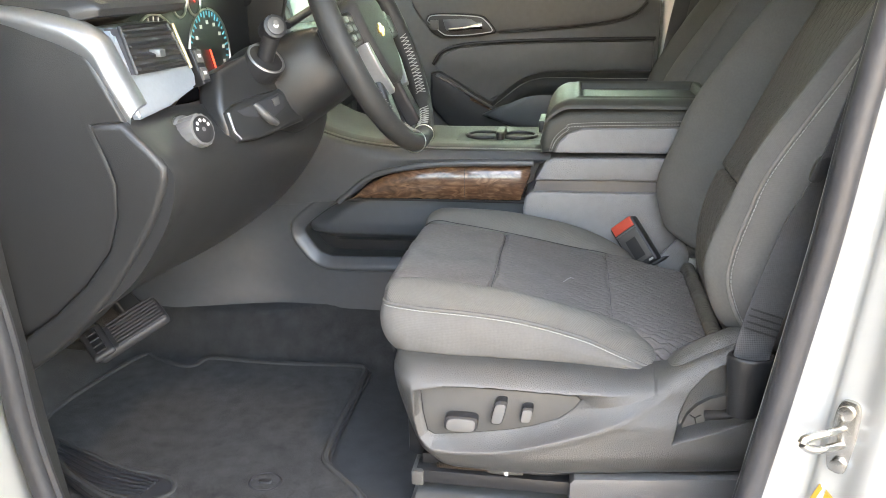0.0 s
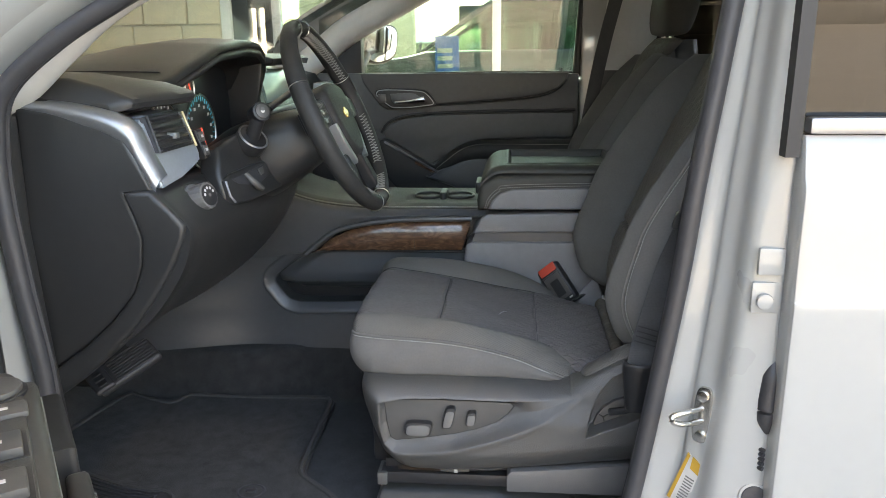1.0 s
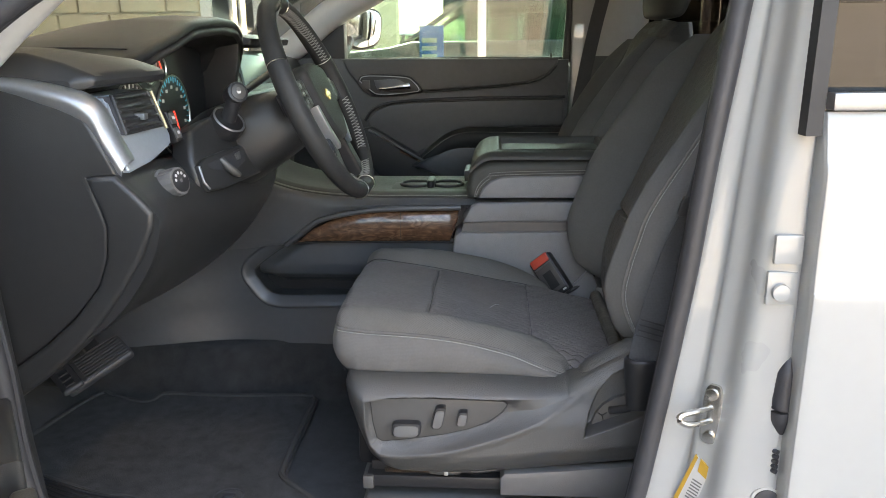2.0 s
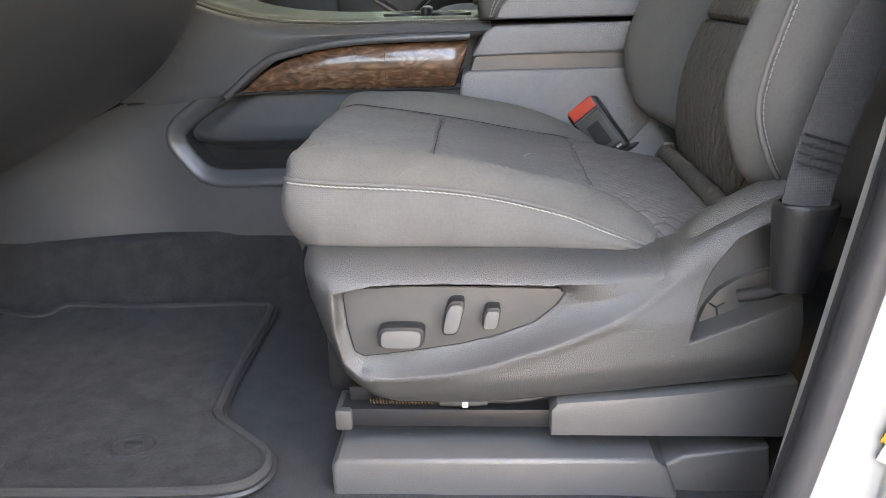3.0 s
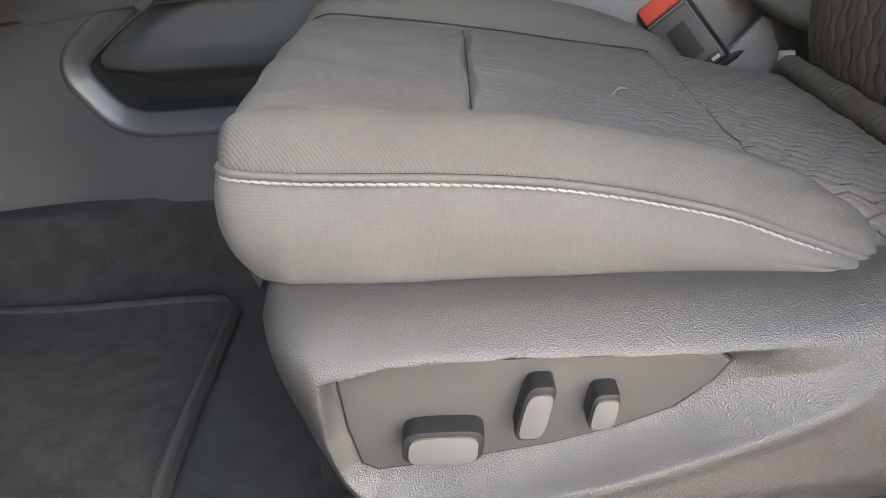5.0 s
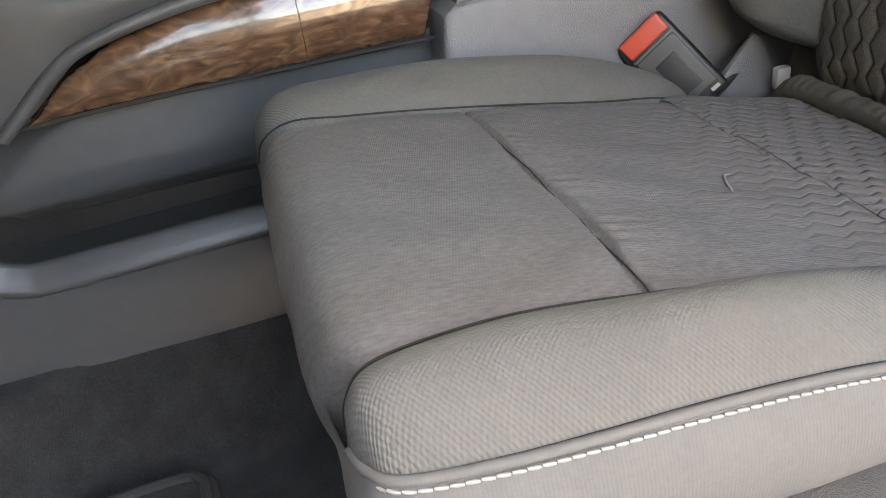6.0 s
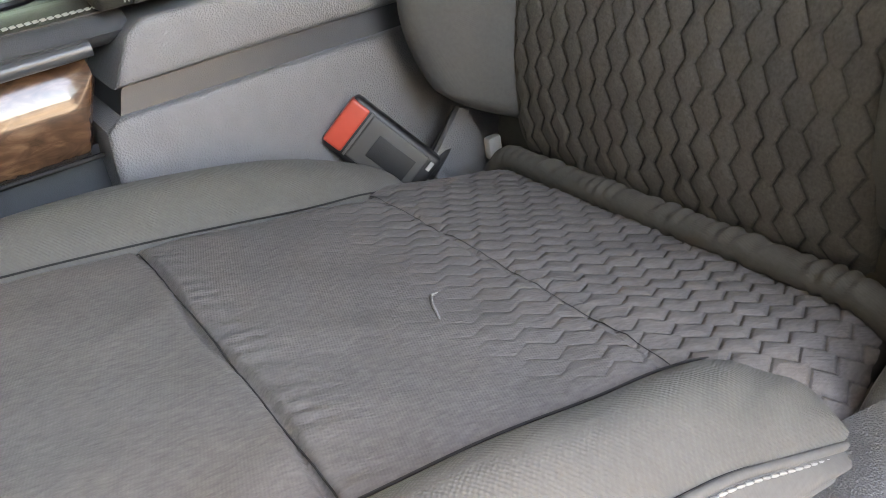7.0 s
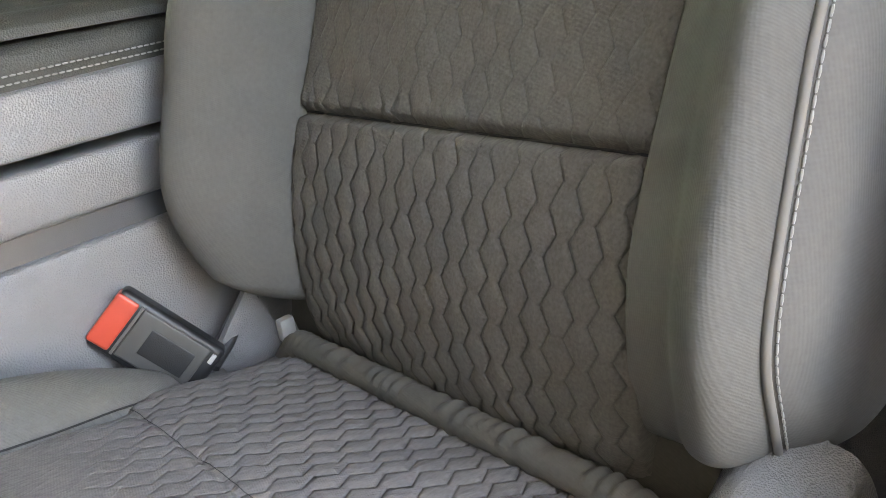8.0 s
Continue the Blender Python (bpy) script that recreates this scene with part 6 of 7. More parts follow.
tube("arm", even([(-0.745, 1.16, 0.80), (-0.80, 1.14, 0.81), (-0.90, 1.15, 0.90), (-1.0, 1.16, 1.05)], 24), 0.010, STEEL, brake, "black steel arm", 10)
tube("side_arm", even([(-0.755, 1.13, 0.795), (-0.82, 1.13, 0.785), (-0.92, 1.135, 0.79)], 16), 0.010, LEATHER, brake, "black bracket arm", 10)
gas = thing("accelerator", (-0.86, 1.34, 0.70), "black plastic accelerator pedal in the footwell", "pedal", "pedals")
box("pad", (-0.885, 1.31, 0.72), (-0.868, 1.37, 0.88), BLACK, gas, "", 0.006, 3, Matrix.Rotation(radians(-35), 4, "Y"))


# ---- centre console ----
console = thing("centre_console", (-0.2, YC, 0.78), "slate grey console with burl wood, cup holders and padded lid", "console")
Y0, Y1 = 1.498, 2 * YC - 1.498
# lower side panel with its long storage hollow
hollow = [(0.05, 0.852), (-0.25, 0.850), (-0.43, 0.846), (-0.466, 0.850), (-0.484, 0.860), (-0.505, 0.888), (-0.513, 0.903), (-0.505, 0.921), (-0.445, 0.965), (-0.400, 0.985)]
PANEL_TOP = [(-0.92, 0.80), (-0.84, 0.86), (-0.74, 0.915), (-0.62, 0.965), (-0.54, 0.986), (-0.40, 0.990), (0.05, 0.996)]


def panel_y(X, Z):
    """The side panel's face: it flares forward to the footwell and outward to the carpet."""
    return 1.508 - 0.055 * soft((-0.52 - X) / 0.30) * soft((0.98 - Z) / 0.15) - 0.014 * soft((0.82 - Z) / 0.12)


def pocket_sheet():
    X, Z = np.meshgrid(np.linspace(-0.92, 0.05, 240), np.linspace(0, 1, 120), indexing="ij")
    top = np.interp(X, *np.array(PANEL_TOP).T)
    Z = 0.70 + Z * (top - 0.70)
    H = np.array(hollow + [(-0.400, 1.02), (0.08, 1.02), (0.08, 0.852)])
    D, ins = np.full(X.shape, 9.0), np.zeros(X.shape, bool)
    for a, b in zip(H, np.roll(H, -1, 0)):
        e = b - a
        k = np.clip(((X - a[0]) * e[0] + (Z - a[1]) * e[1]) / (e @ e), 0, 1)
        D = np.minimum(D, np.hypot(X - a[0] - k * e[0], Z - a[1] - k * e[1]))
        ins ^= ((a[1] > Z) != (b[1] > Z)) & (X < (b[0] - a[0]) * (Z - a[1]) / (b[1] - a[1] + 1e-12) + a[0])
    return np.stack([X, panel_y(X, Z) + 0.075 * (ins | (D < 0.0215)), Z], 2)


shell("lower_side", pocket_sheet(), (0, 0.01, 0), GRAIN_BLUE, console, "slate plastic side with a long dark storage hollow", 60)
# chamfered lip round the hollow, and the deep cavity behind it, coloured dark as shade
edge = even(curve([(x, 0, z) for x, z in hollow], 120), 160)
tan = np.gradient(edge, axis=0)
tan /= np.linalg.norm(tan, axis=1)[:, None]
away = np.stack([tan[:, 2], 0 * tan[:, 0], -tan[:, 0]], 1)
if away[20, 2] > 0:
    away = -away
rows_ = []
for off, dy in ((0.031, 0.0015), (0.0295, -0.0012), (0.026, -0.0030), (0.021, -0.0022), (0.013, 0.0035), (0.004, 0.0105), (0.0012, 0.0130), (0.0, 0.0165), (0.0, 0.040), (0.0, 0.070)):
    q = edge + away * off
    q[:, 1] = panel_y(q[:, 0], q[:, 2]) + dy
    rows_.append(q)
lip = np.stack(rows_, 1)
shell("pocket_lip", lip[:, :8], (0, 0.003, 0), GRAIN_BLUE, console, "chamfered slate lip round the storage hollow", 60)
shell("pocket_wall", lip[:, 7:], tuple(away[20] * 0.003), HOLLOW_SHADE, console, "inner wall of the storage hollow, its shade put into the colour", 60)
# curved inner wall, standing clear of the lip along its foot
zl = np.linspace(0, 1, 26)[None, :]
foot = edge[:, [0, 2]]
lead = foot[np.argmin(foot[:, 0]):]
zz = 0.874 + zl * (0.992 - 0.874)
x0 = np.interp(zz, lead[:, 1], lead[:, 0]) + 0.004 + 0.020 * soft((0.90 - zz) / 0.03)
ul = np.linspace(0, 1, 60)[:, None]
XL = x0 + ul * (0.045 - x0)
ZL = np.repeat(zz, 60, 0)
front = soft((XL - x0) / 0.05)
YL = 1.524 + 0.022 * (1 - front) + 0.016 * soft((0.93 - ZL) / 0.06) + 0.026 * soft((0.900 - ZL) / 0.026)
shell("pocket_back", np.stack([XL, YL, ZL], 2), (0, 0.006, 0), GRAIN_BLUE, console, "smooth slate back of the storage hollow", 60)
tube("panel_joint", [(x, y, z) for x, y, z in even([(-0.60, 1.500, 0.968), (-0.545, 1.5055, 0.973), (-0.485, 1.5065, 0.977), (-0.40, 1.5065, 0.983), (-0.27, 1.5065, 0.986), (-0.04, 1.5065, 0.987), (0.03, 1.5065, 0.987)], 50)], 0.0022, SEAM, console, "dark joint above the lower side", 6)
# upper side sweeping up into the dash
TOPL = [(-0.62, 1.24), (-0.50, 1.150), (-0.42, 1.115), (-0.33, 1.098), (-0.22, 1.092), (-0.10, 1.092), (0.03, 1.092)]
BOTL = [(-0.66, 0.985), (-0.56, 0.972), (-0.47, 0.979), (-0.405, 0.990), (-0.32, 1.046), (-0.20, 1.066), (0.03, 1.072)]
t = even([(x, 0, z) for x, z in TOPL], 60)
b = curve([(x, 0, z) for x, z in BOTL], 60)
b = np.stack([t[:, 0], 0 * t[:, 0], np.interp(t[:, 0], b[:, 0], b[:, 2])], 1)
U = np.stack([t + np.array([0, Y0 + 0.040, 0.004]), t + np.array([0, Y0 + 0.012, 0.002]), t + np.array([0, Y0 - 0.002, -0.010]), (t + b) / 2 + np.array([0, Y0 - 0.006, 0]), b + np.array([0, Y0 + 0.002, 0.004]), b + np.array([0, Y0 + 0.012, 0])], 1)
U = np.stack([curve(r, 24) for r in U])
shell("upper_side", U, (0, 0.006, -0.002), GRAIN_BLUE, console, "slate plastic shoulder running up to the dash", 60)
shell("upper_side", mirror_y(U), (0, -0.006, -0.002), GRAIN_BLUE, console, "slate plastic shoulder running up to the dash", 60)
tube("wood_rim", [(x, Y0 - 0.001, z - 0.004) for x, _, z in even([(-0.424, 0, 0.984), (-0.400, 0, 1.003), (-0.365, 0, 1.031), (-0.32, 0, 1.052), (-0.20, 0, 1.072), (-0.004, 0, 1.078)], 40)], 0.0066, GRAIN_BLUE, console, "rounded slate rim round the wood", 10)
wood = [(-0.398, 0.989), (-0.36, 1.018), (-0.311, 1.042), (-0.25, 1.056), (-0.196, 1.061), (-0.012, 1.066), (-0.008, 1.060), (-0.026, 1.004), (-0.03, 0.999), (-0.20, 0.998)]
wd = np.array(wood)
for a_, b_ in ((-0.40, -0.1478), (-0.1470, 0.0)):
    xsn = np.linspace(max(a_, -0.398), min(b_, -0.010), 40)
    top_ = np.interp(xsn, wd[:6, 0], wd[:6, 1])
    bot_ = np.interp(xsn, [-0.398, -0.2, -0.03, -0.008], [0.984, 0.987, 0.989, 1.050])
    G = np.stack([np.stack([xsn, 0 * xsn + Y0 + 0.012 - 0.013 * max(math.sin(math.pi * k), 0.0) ** 0.7, bot_ + (top_ - bot_) * k], 1) for k in np.linspace(0, 1, 14)], 1)
    shell("wood_strip", G, (0, 0.006, 0), WOOD, console, "glossy burl wood strip", 60)
box("side_backing", (-0.50, Y0 + 0.075, 0.72), (0.04, Y1 - 0.075, 1.075), BLACK, console, "", 0.004)
# padded top with cup holders
edge_t = even([(x, 0, z) for x, z in TOPL], 60)
rows_ = [edge_t + np.array([0, y, dz]) for y, dz in ((Y0 + 0.014, 0.004), (Y0 + 0.04, 0.012), (Y0 + 0.07, 0.010), (YC, 0.004), (Y1 - 0.07, 0.010), (Y1 - 0.04, 0.012), (Y1 - 0.014, 0.004))]
shell("top_pad", curve(np.array(rows_).reshape(7, -1), 40).reshape(40, 60, 3), (0, 0, -0.012), LEATHER, console, "black padded console top", 60)
for dy in (0.012, 0.019):
    stitches("stitching", edge_t[4:] + np.array([0, Y0 + dy, 0.0075]), 0.0014, 0.0042, 0.0008, console, label="grey double stitching")
# nothing is sunk here: flat black pieces paint the shade of tray and wells
prism("cup_tray_shade", [(x, y) for x, y in stadium(-0.088, 1.665, 0.190, 0.130, 0.0, 8, 0.3)], "z", 1.090, 1.0985, GASKET_SHADE, console, "flat black slab standing in for the shade of a sunk tray", 0.002)
for cx in (-0.045, -0.125):
    w_ = np.linspace(0, 2 * np.pi, 36, endpoint=False)
    cup = tube("cup_holder", np.stack([cx + 0.037 * np.cos(w_), 1.665 + 0.040 * np.sin(w_), 1.101 + 0 * w_], 1), 0.0045, BLACK, console, "round cup holder rim", 8, True)
    disc("cup_well_shade", (cx, 1.665, 1.0955), (0, 0, 1), 0.036, 0.0, 0.004, GASKET_SHADE, cup, "flat black disc standing in for the shade of a deep well", 0.001)
prism("cup_divider", [(-0.085 + 0.017 * math.cos(a) * (1 - 0.45 * math.cos(a) ** 2), 1.655 + 0.040 * math.sin(a)) for a in np.linspace(0, 2 * np.pi, 24, endpoint=False)], "z", 1.093, 1.116, BLACK, console, "dark rubber divider between the wells", 0.006, 3)
# bin and lid
prism("bin", [(-0.026, 0.80), (-0.022, 0.985), (-0.018, 1.012), (-0.006, 1.020), (0.40, 1.024), (0.40, 0.66), (-0.026, 0.70)], "y", 1.472, 2 * YC - 1.472, BINSIDE, console, "grey grained console bin", 0.007, 3)
prism("bin_groove", [(-0.010, 1.000), (0.004, 1.040), (0.04, 1.06), (0.40, 1.06), (0.40, 1.0)], "y", 1.4815, 2 * YC - 1.4815, GRAIN_BLUE, console, "recessed band round the bin")
prism("bin_rim", [(-0.002, 1.042), (0.020, 1.080), (0.036, 1.090), (0.34, 1.095), (0.40, 1.090), (0.40, 1.047), (0.10, 1.044)], "y", 1.4725, 2 * YC - 1.4725, BINSIDE, console, "grey upper rim of the bin", 0.007, 3)
lid_side = [(0.012, 1.098), (0.008, 1.120), (0.014, 1.150), (0.024, 1.166), (0.060, 1.182), (0.32, 1.186), (0.36, 1.184), (0.37, 1.15), (0.37, 1.100)]
lid = prism("lid", lid_side, "y", 1.478, 2 * YC - 1.478, LIDSKIN, console, "padded dark olive armrest lid", 0.018, 4)
lid_face = [(0.036, 1.100), (0.046, 1.122), (0.064, 1.140), (0.092, 1.150), (0.35, 1.156), (0.35, 1.102)]
prism("lid_side_panel", lid_face, "y", 1.4725, 1.49, BINSIDE, lid, "grey padded lid side", 0.006, 3)
for dz in (0.0, 0.006):
    stitches("stitching", [(0.030 - dz * 0.5, 1.474, 1.102), (0.041 - dz * 0.7, 1.474, 1.126 + dz * 0.6), (0.062 - dz * 0.5, 1.4745, 1.145 + dz), (0.092, 1.475, 1.1545 + dz), (0.345, 1.475, 1.1605 + dz)], 0.0014, 0.0042, 0.0008, lid, label="grey double stitching", slant=0)
LX, LY = np.meshgrid(np.linspace(0.018, 0.366, 120), np.linspace(1.482, 2 * YC - 1.482, 120), indexing="ij")
edge_d = np.minimum(np.minimum(LX - 0.018, 0.366 - LX), np.minimum(LY - 1.482, 2 * YC - 1.482 - LY))
tray_d = np.minimum(np.minimum(LX - 0.085, 0.335 - LX), np.minimum(LY - 1.520, 1.780 - LY))
LZ = 1.2052 - 0.012 * np.clip(1 - edge_d / 0.022, 0, 1) ** 2 - 0.034 * np.clip((0.07 - LX) / 0.055, 0, 1) ** 2 + 0.003 * np.clip(1 - np.abs(tray_d + 0.004) / 0.006, 0, 1) - 0.016 * soft(tray_d / 0.004)
shell("lid_top", np.stack([LX, LY, LZ], 2), (0, 0, -0.006), LIDSKIN, lid, "padded dark vinyl top with a sunk tray", 50)
box("tray_floor", (0.094, 1.529, 1.186), (0.326, 1.771, 1.1915), LEATHER, lid, "black tray floor", 0.002)
box("lid_latch", (0.000, 1.60, 1.118), (0.014, 1.70, 1.145), BLACK, lid, "black latch", 0.004)

# ---- centre stack beyond the wheel ----
stack = thing("centre_stack", (-0.62, YC, 1.1), "black centre stack with a hooded screen and silver trim", "centre stack")
prism("fascia", [(-0.62, 1.44), (-0.545, 1.42), (-0.515, 1.38), (-0.49, 1.27), (-0.50, 1.15), (-0.62, 1.05), (-0.72, 1.05), (-0.72, 1.44)], "y", 1.49, 1.84, DASH, stack, "black fascia", 0.01, 3)
prism("screen_hood", [(-0.70, 1.452), (-0.52, 1.470), (-0.475, 1.458), (-0.48, 1.444), (-0.70, 1.43)], "y", 1.50, 1.83, DASH, stack, "black screen hood", 0.006, 3)
box("screen", (-0.525, 1.53, 1.35), (-0.512, 1.80, 1.432), FACADE, stack, "dark glass display", 0.004, 2, Matrix.Rotation(radians(-12), 4, "Y"))
box("stack_trim", (-0.512, 1.492, 1.425), (-0.496, 1.515, 1.437), SATIN, stack, "silver trim", 0.004)
box("stack_trim", (-0.515, 1.50, 1.325), (-0.498, 1.82, 1.338), SATIN, stack, "silver trim", 0.004)
pv = thing("passenger_vent", (-0.55, 2.30, 1.34), "silver-rimmed vent at the far end of the dash", "vent")
box("vent_frame", (-0.575, 2.24, 1.30), (-0.545, 2.44, 1.375), SATIN, pv, "silver frame", 0.008, 3)
for k in range(4):
    box("vent_slat", (-0.55, 2.25, 1.310 + 0.015 * k), (-0.538, 2.43, 1.317 + 0.015 * k), BLACK, pv, "", 0.001)

# ---- passenger door ----
pd = thing("passenger_door", (-0.07, 2.52, 0.55), "closed black passenger door with curved armrest and chrome handle", "car door")
prism("door_base", [(-0.70, 0.60), (0.33, 0.60), (0.325, 1.39), (-0.62, 1.40)], "y", 2.485, 2.56, DOORSKIN, pd, "black door trim base", 0.006)
prism("outer_skin", [(-0.70, 0.50), (0.335, 0.50), (0.335, 1.37), (-0.70, 1.36)], "y", 2.58, 2.66, PAINT, pd, "white outer skin", 0.01)


def pad_curve(pts, n=60):
    return [(x, z) for x, _, z in even([(x, 0, z) for x, z in pts + pts[:1]], n)[:-1]]


prism("upper_pad", [(-0.46, 1.398), (-0.445, 1.36), (-0.39, 1.285), (-0.36, 1.268), (-0.24, 1.272), (-0.17, 1.287), (0.0, 1.297), (0.12, 1.306), (0.20, 1.318), (0.25, 1.338), (0.28, 1.366), (0.292, 1.396)], "y", 2.468, 2.49, DOORSKIN, pd, "soft black upper pad", 0.008, 3)
tube("pad_piping", even([(-0.17, 2.472, 1.284), (0.0, 2.472, 1.294), (0.12, 2.472, 1.303), (0.20, 2.472, 1.315), (0.25, 2.472, 1.335), (0.285, 2.472, 1.37)], 40), 0.0035, BLACK, pd, "", 8)
tube("mid_line", even([(-0.388, 2.482, 1.185), (-0.36, 2.480, 1.222), (-0.30, 2.479, 1.245), (-0.20, 2.479, 1.254), (0.0, 2.479, 1.261), (0.315, 2.479, 1.264)], 50), 0.0055, BLACK, pd, "black recessed line", 8)
prism("lower_pad", [(-0.380, 1.185), (-0.35, 1.218), (-0.30, 1.238), (-0.20, 1.247), (0.0, 1.254), (0.312, 1.257), (0.312, 1.165), (-0.02, 1.16), (-0.09, 1.14), (-0.16, 1.09), (-0.22, 1.06), (-0.36, 1.13)], "y", 2.476, 2.49, DOORSKIN, pd, "soft black door insert", 0.006, 3)
arm = even([(-0.20, 2.44, 1.045), (-0.15, 2.43, 1.085), (-0.09, 2.42, 1.130), (-0.03, 2.41, 1.150), (0.06, 2.405, 1.152), (0.20, 2.405, 1.150), (0.33, 2.41, 1.150)], 60)
rr = np.interp(np.linspace(0, 1, 60), [0, 0.15, 0.4, 1], [0.030, 0.038, 0.045, 0.048])
armr = tube("armrest", arm + np.array([0, 0.03, -0.025]), rr, LEATHER, pd, "black stitched armrest", 16, False, 0.85)
stitches("stitching", arm + np.array([0, -0.008, -0.0005]), 0.002, 0.005, 0.0009, armr, label="grey stitching")
prism("armrest_base", [(-0.22, 1.03), (-0.12, 1.08), (-0.03, 1.125), (0.33, 1.125), (0.33, 0.98), (0.0, 0.98), (-0.10, 0.985)], "y", 2.415, 2.49, GRAIN_BLUE, pd, "slate armrest base", 0.02, 3)
tube("pull_edge", even([(-0.37, 2.44, 1.155), (-0.28, 2.435, 1.105), (-0.20, 2.432, 1.060), (-0.11, 2.43, 1.02), (0.0, 2.43, 0.995)], 30), 0.0075, SATIN, pd, "silver edged pull", 8, False, 0.6)
prism("pull_cup", [(-0.39, 1.16), (-0.36, 1.165), (-0.20, 1.07), (-0.10, 1.02), (0.02, 0.99), (0.02, 0.93), (-0.30, 0.95), (-0.39, 1.05)], "y", 2.442, 2.49, BLACK, pd, "black pull cup", 0.01, 3)
prism("pull_wood", [(-0.26, 1.075), (-0.12, 1.005), (0.02, 0.975), (0.02, 0.985), (-0.12, 1.018), (-0.26, 1.09)], "y", 2.437, 2.445, WOOD, pd, "thin wood strip", 0.002)
bz = prism("handle_bezel", pad_curve([(-0.405, 1.325), (-0.395, 1.342), (-0.34, 1.346), (-0.235, 1.340), (-0.205, 1.325), (-0.178, 1.288), (-0.20, 1.280), (-0.28, 1.272), (-0.34, 1.272), (-0.36, 1.282)]), "y", 2.455, 2.475, BLACK, pd, "black handle surround", 0.006, 3)
tube("bezel_ring", [(x, 2.456, z) for x, z in pad_curve([(-0.398, 1.323), (-0.388, 1.337), (-0.34, 1.340), (-0.240, 1.334), (-0.212, 1.321), (-0.190, 1.292), (-0.21, 1.285), (-0.28, 1.278), (-0.335, 1.278), (-0.355, 1.287)])], 0.0022, SATIN, bz, "thin satin ring", 6, True, 1.0, (0, 1, 0))
prism("handle_cup", pad_curve([(-0.348, 1.326), (-0.27, 1.328), (-0.245, 1.318), (-0.23, 1.30), (-0.30, 1.288), (-0.335, 1.292)], 40), "y", 2.4535, 2.46, GRAIN_BLUE, bz, "dark handle hollow", 0.002)
tube("lever", even([(-0.328, 2.445, 1.296), (-0.29, 2.438, 1.298), (-0.25, 2.436, 1.303), (-0.222, 2.440, 1.306)], 20), np.interp(np.linspace(0, 1, 20), [0, 0.6, 1], [0.0045, 0.006, 0.013]), CHROME, bz, "chrome door lever", 10, False, 1.0)
box("lock_button", (-0.390, 2.452, 1.295), (-0.362, 2.458, 1.325), PLATE, bz, "lock rocker", 0.002)
box("lock_pin", (0.262, 2.50, 1.392), (0.270, 2.508, 1.412), BLACK, pd, "black lock pin", 0.003)
gl = box("window", (-0.62, 2.555, 1.36), (0.325, 2.559, 1.80), GLASS, pd, "clear side glass", 0.0)
gl.visible_shadow = False
prism("sail_panel", [(-0.64, 1.385), (-0.455, 1.385), (-0.455, 1.60), (-0.50, 1.545), (-0.58, 1.48)], "y", 2.50, 2.56, BLACK, pd, "black mirror corner panel", 0.006)
tube("window_frame", even([(0.322, 2.545, 1.38), (0.331, 2.54, 1.55), (0.345, 2.53, 1.80)], 20), 0.016, BLACK, pd, "black window frame post", 10)
tube("sill_seal", [(-0.46, 2.55, 1.392), (0.0, 2.55, 1.394), (0.32, 2.55, 1.392)], 0.007, BLACK, pd, "black glass seal", 8)
tube("frame_top", even([(-0.60, 2.55, 1.47), (-0.47, 2.545, 1.565), (-0.30, 2.54, 1.65), (-0.10, 2.535, 1.745), (0.10, 2.53, 1.79), (0.345, 2.53, 1.80)], 40), 0.016, BLACK, pd, "black upper window frame", 10)
mirror = thing("door_mirror", (-0.46, 2.80, 1.40), "white door mirror outside the passenger window", "mirror")
mo = pad_curve([(2.70, 1.590), (2.84, 1.585), (2.90, 1.565), (2.905, 1.50), (2.88, 1.445), (2.80, 1.425), (2.735, 1.452), (2.70, 1.50)], 50)
prism("housing", mo, "x", -0.56, -0.435, BLACK, mirror, "dark mirror housing", 0.02, 4)
mi = [(2.80 + (y - 2.80) * 0.90, 1.51 + (z - 1.51) * 0.88) for y, z in mo]
prism("mirror_glass", mi, "x", -0.436, -0.431, MIRROR, mirror, "mirror glass", 0.001)
tube("mirror_arm", [(-0.50, 2.56, 1.40), (-0.49, 2.64, 1.415), (-0.485, 2.74, 1.46)], 0.022, BLACK, mirror, "black mirror foot", 10)

turn_m = Matrix.Translation((-0.47, 2.80, 1.50)) @ Matrix.Rotation(radians(-48), 4, "Z") @ Matrix.Translation((0.47, -2.80, -1.50))
for o in mirror.children:
    if o.name.startswith(("housing", "mirror_glass")):
        o.data.transform(turn_m)

# ---- open driver door, edge-on beside the camera ----
dd = thing("driver_door", (-0.66, 0.35, 0.9), "open driver door with black armrest and window switches", "car door")
DM = Matrix.Translation((-0.70, 0.63, 0.0)) @ Matrix.Rotation(radians(-54), 4, "Z")


def on_door(name, bm, material, label, parent=None):
    """Door frame: x along the door from its hinge, y into the cabin side, z up."""
    bmesh.ops.transform(bm, matrix=DM, verts=bm.verts)
    return part(name, bm, material, parent or dd, label)


on_door("door_shell", prism_bm([(0.02, 0.55), (1.05, 0.55), (1.08, 1.0), (1.05, 1.36), (0.02, 1.36)], "y", -0.13, -0.05, 0.01), PAINT, "white door shell")
fr_ = even([(0.03, -0.075, 1.36), (0.10, -0.078, 1.45), (0.30, -0.095, 1.60), (0.52, -0.115, 1.74), (0.72, -0.125, 1.80), (0.98, -0.13, 1.81), (1.05, -0.12, 1.70), (1.05, -0.09, 1.36)], 60)
bm = bmesh.new()
fv = [[bm.verts.new(tuple(p)) for p in ring] for ring in tube_rings(fr_, 0.024, 10, up=(0, 1, 0))]
